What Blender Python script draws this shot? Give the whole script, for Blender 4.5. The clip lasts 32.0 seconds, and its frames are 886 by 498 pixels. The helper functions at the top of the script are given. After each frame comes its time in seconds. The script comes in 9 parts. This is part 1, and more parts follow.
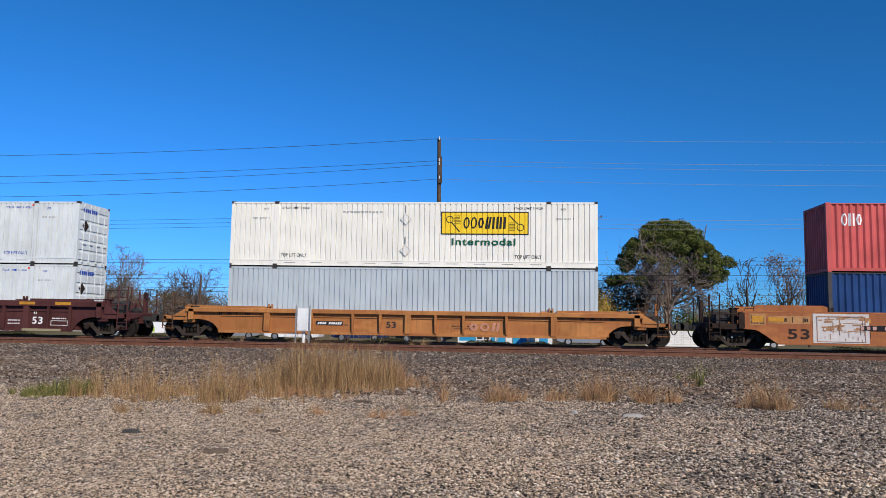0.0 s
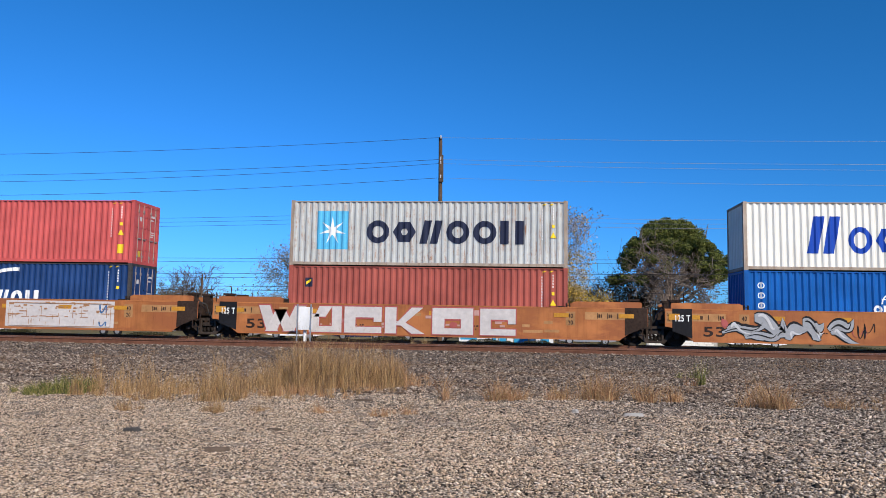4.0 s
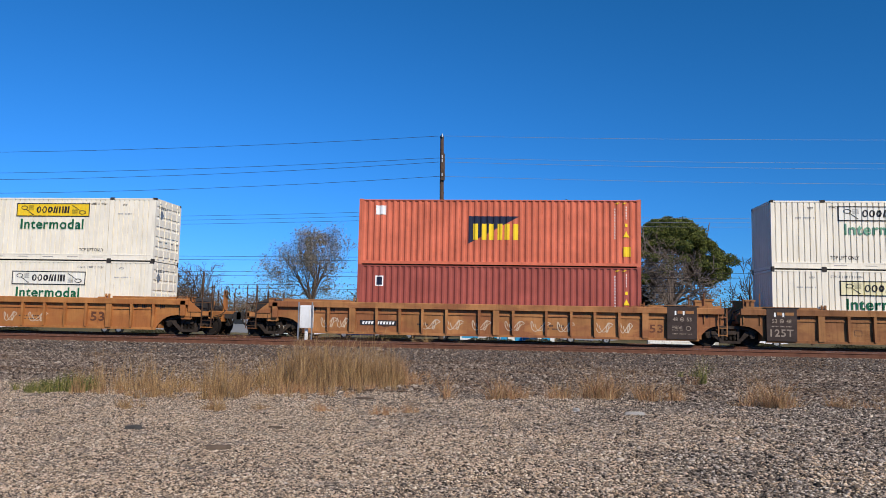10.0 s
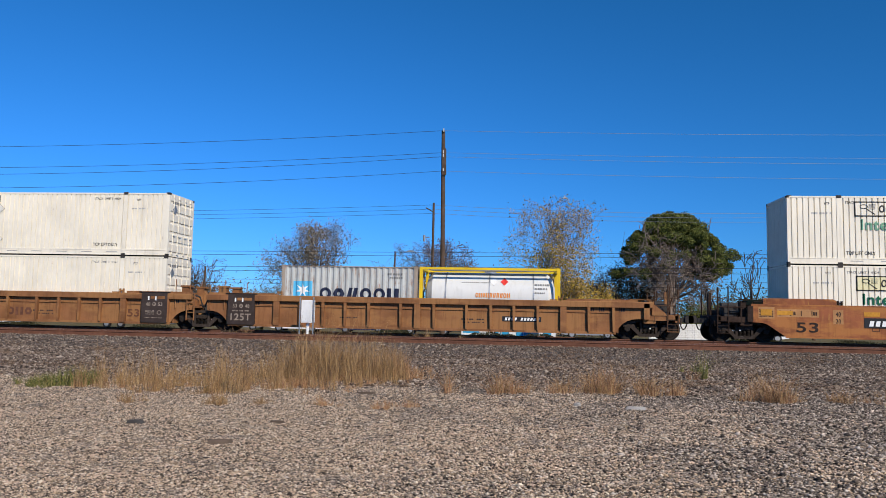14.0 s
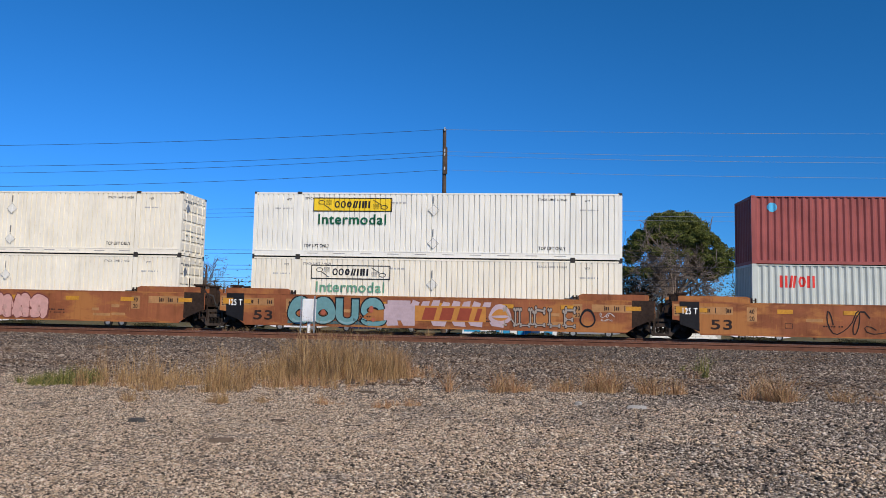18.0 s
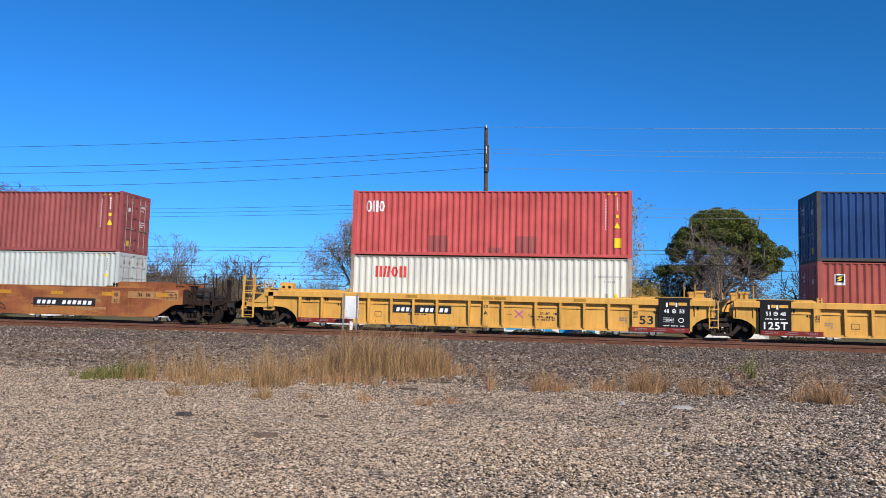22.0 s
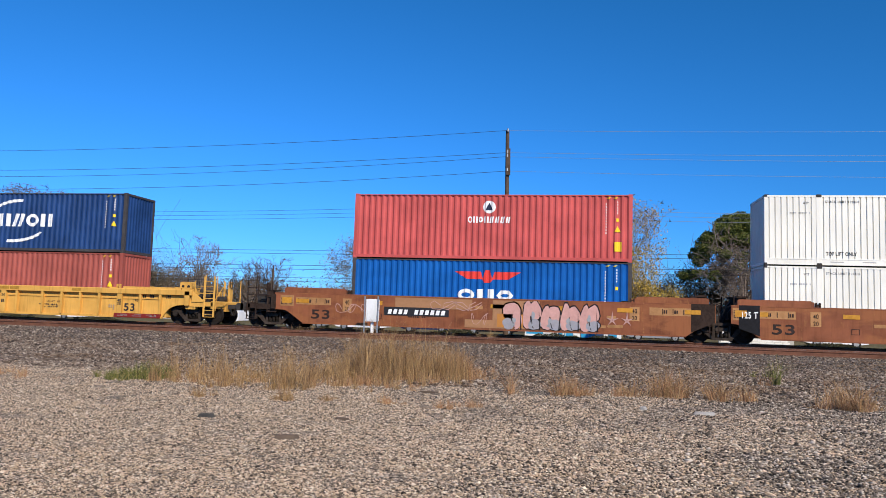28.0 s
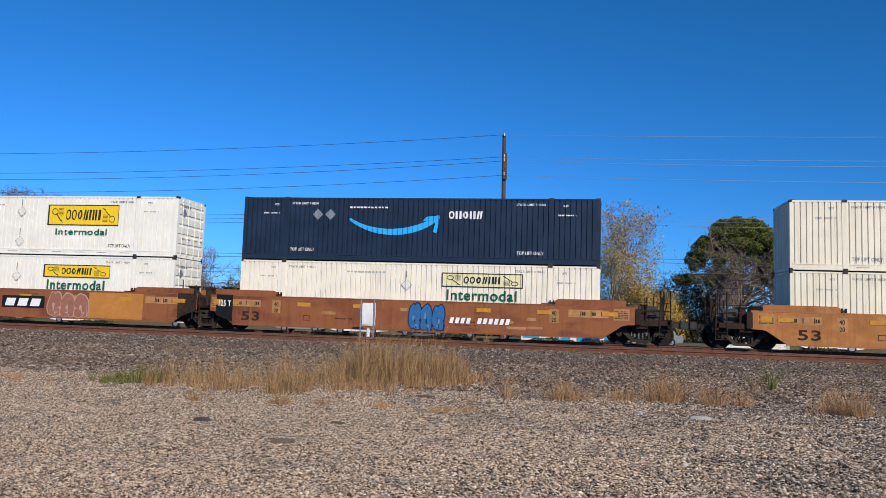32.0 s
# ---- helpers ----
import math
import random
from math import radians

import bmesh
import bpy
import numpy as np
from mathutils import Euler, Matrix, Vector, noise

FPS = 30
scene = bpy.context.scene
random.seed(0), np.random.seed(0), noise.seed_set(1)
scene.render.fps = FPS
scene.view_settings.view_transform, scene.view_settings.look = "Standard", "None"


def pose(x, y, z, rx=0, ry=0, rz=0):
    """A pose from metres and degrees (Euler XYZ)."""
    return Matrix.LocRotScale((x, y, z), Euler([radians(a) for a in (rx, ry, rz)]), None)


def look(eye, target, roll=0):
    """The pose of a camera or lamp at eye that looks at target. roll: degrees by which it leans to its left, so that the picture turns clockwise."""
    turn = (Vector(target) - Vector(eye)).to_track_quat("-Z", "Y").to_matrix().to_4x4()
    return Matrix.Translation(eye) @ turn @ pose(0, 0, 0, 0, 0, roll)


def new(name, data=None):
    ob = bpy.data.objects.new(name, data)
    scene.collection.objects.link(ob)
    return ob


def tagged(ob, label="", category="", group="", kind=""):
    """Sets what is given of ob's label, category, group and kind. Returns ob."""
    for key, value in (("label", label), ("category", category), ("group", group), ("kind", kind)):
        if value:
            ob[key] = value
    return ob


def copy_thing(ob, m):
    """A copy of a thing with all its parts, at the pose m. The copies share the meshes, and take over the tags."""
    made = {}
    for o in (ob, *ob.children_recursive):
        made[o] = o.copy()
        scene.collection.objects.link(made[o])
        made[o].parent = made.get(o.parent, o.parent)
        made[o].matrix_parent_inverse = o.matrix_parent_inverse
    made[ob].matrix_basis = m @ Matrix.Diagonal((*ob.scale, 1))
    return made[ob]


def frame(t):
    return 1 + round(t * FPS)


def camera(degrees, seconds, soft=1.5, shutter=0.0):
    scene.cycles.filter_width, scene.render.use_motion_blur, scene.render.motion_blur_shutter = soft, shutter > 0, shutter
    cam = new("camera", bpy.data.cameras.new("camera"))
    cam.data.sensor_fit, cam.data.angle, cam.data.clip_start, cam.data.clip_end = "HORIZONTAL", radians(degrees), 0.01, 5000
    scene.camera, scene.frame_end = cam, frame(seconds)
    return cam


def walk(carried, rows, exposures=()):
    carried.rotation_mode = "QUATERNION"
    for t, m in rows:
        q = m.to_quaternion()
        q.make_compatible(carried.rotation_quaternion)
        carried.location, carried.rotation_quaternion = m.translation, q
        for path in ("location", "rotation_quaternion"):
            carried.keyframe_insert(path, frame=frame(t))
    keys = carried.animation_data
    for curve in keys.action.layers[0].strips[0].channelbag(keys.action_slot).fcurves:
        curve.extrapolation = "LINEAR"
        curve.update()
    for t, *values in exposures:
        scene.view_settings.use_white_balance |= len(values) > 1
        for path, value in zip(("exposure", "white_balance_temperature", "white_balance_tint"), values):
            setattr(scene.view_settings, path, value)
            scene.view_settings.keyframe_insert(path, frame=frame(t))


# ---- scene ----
EYE = Vector((0.0, 0.0, 1.6))


def aim(turn, tilt, lean):
    """Camera pose from degrees right of the line square to the track, degrees up, degrees of lean."""
    a, b = radians(turn), radians(tilt)
    return look(EYE, EYE + Vector((math.sin(a) * math.cos(b), math.cos(a) * math.cos(b), math.sin(b))), lean)


cam = camera(60.89, 32.0, 0.65)
walk(cam, [(t, aim(a, b, c)) for t, a, b, c in (
    (0, -5.374, 5.592, 0.957), (1, -5.399, 5.590, 0.990), (2, -5.423, 5.558, 0.987),
    (3, -5.448, 5.522, 1.021), (3.5, -5.471, 5.514, 1.032), (5.5, -5.464, 5.459, 1.023),
    (6, -5.489, 5.448, 1.042), (7, -5.489, 5.425, 1.081), (8, -5.520, 5.413, 1.108),
    (9, -5.506, 5.380, 1.076), (10, -5.570, 5.377, 1.107), (11, -5.574, 5.338, 1.084),
    (11.5, -5.580, 5.332, 1.088), (12, -5.595, 5.117, 1.135), (12.5, -5.589, 5.043, 1.116),
    (13, -5.598, 4.998, 1.125), (13.5, -5.651, 4.992, 1.159), (14, -5.661, 4.988, 1.163),
    (14.5, -5.667, 4.983, 1.177), (16.5, -5.688, 4.913, 1.188), (17, -5.785, 4.895, 1.185),
    (18, -5.745, 4.897, 1.191), (19, -5.829, 4.798, 1.206), (19.5, -5.991, 4.836, 1.219),
    (20, -6.554, 4.792, 1.276), (20.5, -7.023, 4.787, 1.311), (21, -7.372, 4.757, 1.355),
    (21.5, -8.070, 4.708, 1.426), (22, -8.905, 4.657, 1.494), (22.5, -9.569, 4.651, 1.516),
    (23, -10.062, 4.630, 1.568), (23.5, -10.341, 4.630, 1.632), (24, -10.458, 4.648, 1.698),
    (24.5, -10.481, 4.624, 1.709), (25, -10.471, 4.729, 1.734), (25.5, -10.491, 4.756, 1.736),
    (27.5, -10.515, 4.804, 1.837), (28, -10.508, 4.872, 1.844), (29, -10.516, 5.002, 1.864),
    (30, -10.506, 5.022, 1.902), (31, -10.484, 5.034, 1.946), (31.5, -10.467, 5.052, 1.950),
    (32, -10.249, 5.189, 1.941),
)], exposures=((0, 0), (1, 0.08), (2, 0.12), (3, 0.2), (3.5, 0.2), (5.5, 0.04), (6, 0.0), (7, -0.06), (9, -0.05), (10, -0.02), (12, -0.05), (14, -0.03), (17, -0.1), (19, -0.05), (20, 0.02), (21, 0.14), (22, 0.2), (25, 0.22), (28, 0.2), (29, 0.02), (30, -0.06), (32, 0.02)))

# ---- daylight ----
SUN_AZIMUTH, SUN_HEIGHT = 36.0, 36.0   # degrees towards +x from behind the camera, and above the horizon
world = bpy.data.worlds.new("sky_world")
scene.world = world
world.use_nodes = True
sky = world.node_tree.nodes.new("ShaderNodeTexSky")
sky.sky_type, sky.sun_disc = "NISHITA", False
sky.sun_elevation, sky.sun_rotation = radians(SUN_HEIGHT), radians(180 - SUN_AZIMUTH)
sky.altitude, sky.air_density, sky.dust_density, sky.ozone_density = 100, 1.0, 0.0, 3.0
backing = world.node_tree.nodes["Background"]
tint = world.node_tree.nodes.new("ShaderNodeMix")
tint.data_type, tint.blend_type, tint.inputs[0].default_value, tint.inputs[7].default_value = "RGBA", "MULTIPLY", 1.0, (0.14, 0.63, 1.18, 1)
world.node_tree.links.new(sky.outputs[0], tint.inputs[6])   # the deep, clear blue of the day
# the blue pales towards the horizon: red gains and green flattens
parts, joined = world.node_tree.nodes.new("ShaderNodeSeparateColor"), world.node_tree.nodes.new("ShaderNodeCombineColor")
world.node_tree.links.new(tint.outputs[2], parts.inputs[0])
for k, (power, gain) in enumerate(((1.2, 1.302), (0.835, 1.132), (1.0, 1.0))):
    grade = world.node_tree.nodes.new("ShaderNodeMath")
    grade.operation, grade.inputs[1].default_value = "POWER", power
    scale = world.node_tree.nodes.new("ShaderNodeMath")
    scale.operation, scale.inputs[1].default_value = "MULTIPLY", gain
    world.node_tree.links.new(parts.outputs[k], grade.inputs[0])
    world.node_tree.links.new(grade.outputs[0], scale.inputs[0])
    world.node_tree.links.new(scale.outputs[0], joined.inputs[k])
# a clear sky is darkest square to the sun and brighter towards and away from it
ray, dot = world.node_tree.nodes.new("ShaderNodeTexCoord"), world.node_tree.nodes.new("ShaderNodeVectorMath")
dot.operation = "DOT_PRODUCT"
dot.inputs[1].default_value = (math.sin(radians(SUN_AZIMUTH)) * math.cos(radians(SUN_HEIGHT)), -math.cos(radians(SUN_AZIMUTH)) * math.cos(radians(SUN_HEIGHT)), math.sin(radians(SUN_HEIGHT)))
world.node_tree.links.new(ray.outputs["Generated"], dot.inputs[0])
square, phase = world.node_tree.nodes.new("ShaderNodeMath"), world.node_tree.nodes.new("ShaderNodeMath")
square.operation, square.inputs[1].default_value = "POWER", 2.0
phase.operation, phase.inputs[1].default_value, phase.inputs[2].default_value = "MULTIPLY_ADD", 0.62, 0.81
polar = world.node_tree.nodes.new("ShaderNodeVectorMath")
polar.operation = "SCALE"
size_of = world.node_tree.nodes.new("ShaderNodeMath")
size_of.operation = "ABSOLUTE"
world.node_tree.links.new(dot.outputs["Value"], size_of.inputs[0])
world.node_tree.links.new(size_of.outputs[0], square.inputs[0])
world.node_tree.links.new(square.outputs[0], phase.inputs[0])
world.node_tree.links.new(joined.outputs[0], polar.inputs[0])
world.node_tree.links.new(phase.outputs[0], polar.inputs[3])
world.node_tree.links.new(polar.outputs[0], backing.inputs[0])
backing.inputs[1].default_value = 0.105
sun = new("sun", bpy.data.lights.new("sun", "SUN"))
sun.data.energy, sun.data.angle, sun.data.color = 5.0, radians(0.6), (1.0, 0.90, 0.76)
a, b = radians(SUN_AZIMUTH), radians(SUN_HEIGHT)
sun.matrix_world = look((math.sin(a) * math.cos(b) * 90, -math.cos(a) * math.cos(b) * 90, math.sin(b) * 90), (0, 0, 0))
scene.view_settings.exposure = 0.0

# ---- materials ----
SHADERS = {}


def nodes_of(name):
    m = bpy.data.materials.new(name)
    m.use_nodes = True
    return m, m.node_tree.nodes, m.node_tree.links, m.node_tree.nodes["Principled BSDF"]


def noise_node(n, l, vec, scale, detail=4, rough=0.6):
    t = n.new("ShaderNodeTexNoise")
    t.inputs["Scale"].default_value, t.inputs["Detail"].default_value, t.inputs["Roughness"].default_value = scale, detail, rough
    l.new(vec, t.inputs["Vector"])
    return t.outputs["Fac"]


def ramp_node(n, l, fac, a, b, ca=(0, 0, 0, 1), cb=(1, 1, 1, 1)):
    r = n.new("ShaderNodeValToRGB")
    r.color_ramp.elements[0].position, r.color_ramp.elements[1].position = a, b
    r.color_ramp.elements[0].color, r.color_ramp.elements[1].color = ca, cb
    l.new(fac, r.inputs[0])
    return r.outputs[0]


def mix_node(n, l, fac, ca, cb, blend="MIX"):
    m = n.new("ShaderNodeMix")
    m.data_type, m.blend_type = "RGBA", blend
    for sock, v in ((m.inputs[0], fac), (m.inputs[6], ca), (m.inputs[7], cb)):
        if isinstance(v, (float, int)):
            sock.default_value = v
        elif isinstance(v, tuple):
            sock.default_value = v if len(v) == 4 else (*v, 1)
        else:
            l.new(v, sock)
    return m.outputs[2]


def spread_coords(n, l, stretch=(1, 1, 1)):
    """Object-space coordinates, shifted for each object so that repeats differ."""
    tc, info = n.new("ShaderNodeTexCoord"), n.new("ShaderNodeObjectInfo")
    add, mul = n.new("ShaderNodeVectorMath"), n.new("ShaderNodeVectorMath")
    scale = n.new("ShaderNodeVectorMath")
    scale.operation, scale.inputs[3].default_value = "SCALE", 37.0
    comb = n.new("ShaderNodeCombineXYZ")
    for i in range(3):
        l.new(info.outputs["Random"], comb.inputs[i])
    l.new(comb.outputs[0], scale.inputs[0])
    mul.operation, mul.inputs[1].default_value = "MULTIPLY", stretch
    l.new(tc.outputs["Object"], add.inputs[0])
    l.new(scale.outputs[0], add.inputs[1])
    l.new(add.outputs[0], mul.inputs[0])
    return mul.outputs[0], info.outputs["Random"]


def bump_node(n, l, height, bsdf, strength=0.3, distance=0.01):
    b = n.new("ShaderNodeBump")
    b.inputs["Strength"].default_value, b.inputs["Distance"].default_value = strength, distance
    l.new(height, b.inputs["Height"])
    l.new(b.outputs[0], bsdf.inputs["Normal"])


def paint(name, colour, rust=0.25, dirt=0.3, rough=0.5, rust_colour=(0.13, 0.045, 0.018), fade=0.15, metal=0.0, other=None):
    """Weathered paint on steel: patchy fading, streaks that run down, rust spots."""
    if name in SHADERS:
        return SHADERS[name]
    m, n, l, p = nodes_of(name)
    v, _ = spread_coords(n, l)
    vs, _ = spread_coords(n, l, (6, 6, 0.35))
    big = noise_node(n, l, v, 0.7, 5)
    fine = noise_node(n, l, v, 14, 6, 0.7)
    streak = noise_node(n, l, vs, 1.0, 6, 0.7)
    light = tuple(min(1, c * (1 + fade) + 0.01 * fade) for c in colour)
    dark = tuple(c * (1 - fade * 1.3) for c in colour)
    col = mix_node(n, l, ramp_node(n, l, big, 0.35, 0.68), light, dark)
    if other:      # a second coat showing in broad patches
        wide, _ = spread_coords(n, l, (0.45, 1, 1.1))
        col = mix_node(n, l, ramp_node(n, l, noise_node(n, l, wide, 0.9, 7, 0.6), 0.47, 0.56), col, other)
    grime = mix_node(n, l, ramp_node(n, l, streak, 0.5, 0.8), (1, 1, 1), (1 - dirt, 1 - dirt * 1.05, 1 - dirt * 1.15))
    col = mix_node(n, l, 1.0, col, grime, "MULTIPLY")
    both = n.new("ShaderNodeMath")
    both.operation = "MULTIPLY"
    l.new(ramp_node(n, l, noise_node(n, l, vs, 2.1, 8, 0.75), 0.62 - 0.16 * rust, 0.72 - 0.1 * rust), both.inputs[0])
    l.new(ramp_node(n, l, noise_node(n, l, v, 2.7, 7, 0.8), 0.58 - 0.2 * rust, 0.7 - 0.12 * rust), both.inputs[1])
    col = mix_node(n, l, both.outputs[0], col, rust_colour)
    l.new(col, p.inputs["Base Color"])
    rr = ramp_node(n, l, fine, 0.3, 0.8, (rough - 0.1,) * 3 + (1,), (min(1, rough + 0.2),) * 3 + (1,))
    l.new(rr, p.inputs["Roughness"])
    p.inputs["Metallic"].default_value, p.inputs["Specular IOR Level"].default_value = metal, 0.18
    bump_node(n, l, fine, p, 0.15, 0.004)
    SHADERS[name] = m
    return m


def plain(name, colour, rough=0.6, metal=0.0, vary=0.12, scale=9.0, bump=0.2):
    """A surface with mild mottling at two scales."""
    if name in SHADERS:
        return SHADERS[name]
    m, n, l, p = nodes_of(name)
    v, rnd = spread_coords(n, l)
    f1, f2 = noise_node(n, l, v, scale, 6, 0.7), noise_node(n, l, v, scale * 0.13, 3)
    c1 = mix_node(n, l, ramp_node(n, l, f1, 0.3, 0.7), tuple(c * (1 - vary) for c in colour), tuple(min(1, c * (1 + vary)) for c in colour))
    c2 = mix_node(n, l, ramp_node(n, l, f2, 0.3, 0.7), (1 - vary,) * 3, (1, 1, 1))
    l.new(mix_node(n, l, 1.0, c1, c2, "MULTIPLY"), p.inputs["Base Color"])
    p.inputs["Roughness"].default_value, p.inputs["Metallic"].default_value = rough, metal
    p.inputs["Specular IOR Level"].default_value = 0.5 if rough < 0.45 else 0.15
    if bump:
        bump_node(n, l, f1, p, bump, 0.01)
    SHADERS[name] = m
    return m


def pieces(name, colours, rough=0.9):
    """Many small pieces in one mesh: each island takes its own colour from a row of colours."""
    if name in SHADERS:
        return SHADERS[name]
    m, n, l, p = nodes_of(name)
    geo = n.new("ShaderNodeNewGeometry")
    r = n.new("ShaderNodeValToRGB")
    r.color_ramp.interpolation = "CONSTANT"
    while len(r.color_ramp.elements) < len(colours):
        r.color_ramp.elements.new(0.5)
    for i, c in enumerate(colours):
        r.color_ramp.elements[i].position, r.color_ramp.elements[i].color = i / len(colours), (*c, 1)
    l.new(geo.outputs["Random Per Island"], r.inputs[0])
    tc = n.new("ShaderNodeTexCoord")
    f = noise_node(n, l, tc.outputs["Object"], 60, 3)
    l.new(mix_node(n, l, 1.0, r.outputs[0], ramp_node(n, l, f, 0.25, 0.75, (0.75, 0.75, 0.75, 1), (1.1, 1.1, 1.1, 1)), "MULTIPLY"), p.inputs["Base Color"])
    p.inputs["Roughness"].default_value, p.inputs["Specular IOR Level"].default_value = rough, 0.15
    SHADERS[name] = m
    return m


def gravel_ground(name):
    """Packed stones and dust: tan near the camera, grey ballast towards the track."""
    m, n, l, p = nodes_of(name)
    tc = n.new("ShaderNodeTexCoord")
    o = tc.outputs["Object"]
    sep = n.new("ShaderNodeSeparateXYZ")
    l.new(o, sep.inputs[0])
    vor = n.new("ShaderNodeTexVoronoi")
    vor.inputs["Scale"].default_value = 48
    l.new(o, vor.inputs["Vector"])
    stone = n.new("ShaderNodeSeparateColor")
    l.new(vor.outputs["Color"], stone.inputs[0])
    tan = n.new("ShaderNodeValToRGB")
    for pos, c in ((0.0, (0.022, 0.017, 0.013)), (0.35, (0.16, 0.12, 0.083)), (0.65, (0.33, 0.25, 0.176)), (1.0, (0.56, 0.45, 0.34))):
        e = tan.color_ramp.elements.new(pos) if 0 < pos < 1 else tan.color_ramp.elements[0 if pos == 0 else -1]
        e.color = (*c, 1)
    grey = n.new("ShaderNodeValToRGB")
    for pos, c in ((0.0, (0.015, 0.012, 0.010)), (0.4, (0.055, 0.044, 0.037)), (0.75, (0.11, 0.088, 0.073)), (1.0, (0.28, 0.24, 0.205))):
        e = grey.color_ramp.elements.new(pos) if 0 < pos < 1 else grey.color_ramp.elements[0 if pos == 0 else -1]
        e.color = (*c, 1)
    l.new(stone.outputs[0], tan.inputs[0])
    l.new(stone.outputs[0], grey.inputs[0])
    big = noise_node(n, l, o, 0.35, 5)
    edge = n.new("ShaderNodeMath")
    edge.operation = "MULTIPLY_ADD"
    l.new(big, edge.inputs[0])
    edge.inputs[1].default_value = 7.0
    l.new(sep.outputs[1], edge.inputs[2])
    where = n.new("ShaderNodeMapRange")
    where.inputs["From Min"].default_value, where.inputs["From Max"].default_value = 15.0, 21.0
    l.new(edge.outputs[0], where.inputs[0])
    patch = ramp_node(n, l, noise_node(n, l, o, 0.8, 6, 0.7), 0.48, 0.62, (0, 0, 0, 1), (0.55, 0.55, 0.55, 1))
    top = n.new("ShaderNodeMath")
    top.operation = "MAXIMUM"
    l.new(where.outputs[0], top.inputs[0])
    l.new(patch, top.inputs[1])
    col = mix_node(n, l, top.outputs[0], tan.outputs[0], grey.outputs[0])
    far = n.new("ShaderNodeMapRange")
    far.inputs["From Min"].default_value, far.inputs["From Max"].default_value = 39.0, 42.0
    l.new(sep.outputs[1], far.inputs[0])
    turf = mix_node(n, l, ramp_node(n, l, noise_node(n, l, o, 1.5, 6), 0.4, 0.6), (0.17, 0.125, 0.06), (0.09, 0.085, 0.035))
    l.new(mix_node(n, l, far.outputs[0], col, turf), p.inputs["Base Color"])
    p.inputs["Roughness"].default_value = 0.95
    bump_node(n, l, vor.outputs["Distance"], p, 0.7, 0.03)
    p.inputs["Specular IOR Level"].default_value = 0.25
    return m


# ---- mesh building ----
FINE = {"lettering", "chalk_scribble"}      # small writing, one part of many strokes


class Shape:
    """Gathers vertices and faces; boxes, prisms, tubes and lathes in one mesh."""

    def __init__(self):
        self.v, self.f, self.round = [], [], False

    def face(self, pts):
        k = len(self.v)
        self.v += [tuple(p) for p in pts]
        self.f.append(tuple(range(k, k + len(pts))))
        return self

    def box(self, x0, x1, y0, y1, z0, z1, c=0.0):
        """A block, with its long edges cut off by c where c is given."""
        if c:
            ring = [(x0 + c, z0), (x1 - c, z0), (x1, z0 + c), (x1, z1 - c), (x1 - c, z1), (x0 + c, z1), (x0, z1 - c), (x0, z0 + c)]
            return self.prism(ring, y0, y1)
        k = len(self.v)
        self.v += [(x, y, z) for z in (z0, z1) for x, y in ((x0, y0), (x1, y0), (x1, y1), (x0, y1))]
        self.f += [tuple(k + i for i in q) for q in ((3, 2, 1, 0), (4, 5, 6, 7), (0, 1, 5, 4), (1, 2, 6, 5), (2, 3, 7, 6), (3, 0, 4, 7))]
        return self

    def prism(self, ring, y0, y1):
        """An outline in x and z (counter-clockwise), pulled from y0 to y1."""
        k, m = len(self.v), len(ring)
        self.v += [(x, y0, z) for x, z in ring] + [(x, y1, z) for x, z in ring]
        self.f.append(tuple(range(k, k + m)))
        self.f.append(tuple(range(k + 2 * m - 1, k + m - 1, -1)))
        self.f += [(k + i, k + m + i, k + m + (i + 1) % m, k + (i + 1) % m) for i in range(m)]
        return self

    def prism_x(self, ring, x0, x1):
        """An outline in y and z, pulled from x0 to x1."""
        k, m = len(self.v), len(ring)
        self.v += [(x0, y, z) for y, z in ring] + [(x1, y, z) for y, z in ring]
        self.f.append(tuple(range(k + m - 1, k - 1, -1)))
        self.f.append(tuple(range(k + m, k + 2 * m)))
        self.f += [(k + i, k + (i + 1) % m, k + m + (i + 1) % m, k + m + i) for i in range(m)]
        return self

    def tube(self, a, b, r, n=8, r2=None, caps=True):
        a, b = Vector(a), Vector(b)
        w = (b - a).normalized()
        u = w.orthogonal().normalized()
        s = w.cross(u)
        k, r2 = len(self.v), r if r2 is None else r2
        for p, q in ((a, r), (b, r2)):
            self.v += [tuple(p + (u * math.cos(2 * math.pi * i / n) + s * math.sin(2 * math.pi * i / n)) * q) for i in range(n)]
        self.f += [(k + i, k + (i + 1) % n, k + n + (i + 1) % n, k + n + i) for i in range(n)]
        if caps:
            self.f += [tuple(range(k + n - 1, k - 1, -1)), tuple(range(k + n, k + 2 * n))]
        return self

    def line(self, pts, r, n=6):
        """A bent rod: one tube swept along the points."""
        pts = [Vector(p) for p in pts]
        k, m, u = len(self.v), len(pts), None
        for i, p in enumerate(pts):
            w = (pts[min(i + 1, m - 1)] - pts[max(i - 1, 0)]).normalized()
            u = w.orthogonal().normalized() if u is None else (u - w * u.dot(w)).normalized()
            s = w.cross(u)
            self.v += [tuple(p + (u * math.cos(2 * math.pi * j / n) + s * math.sin(2 * math.pi * j / n)) * r) for j in range(n)]
        for i in range(m - 1):
            a = k + i * n
            self.f += [(a + j, a + (j + 1) % n, a + n + (j + 1) % n, a + n + j) for j in range(n)]
        self.f += [tuple(range(k + n - 1, k - 1, -1)), tuple(range(k + (m - 1) * n, k + m * n))]
        return self

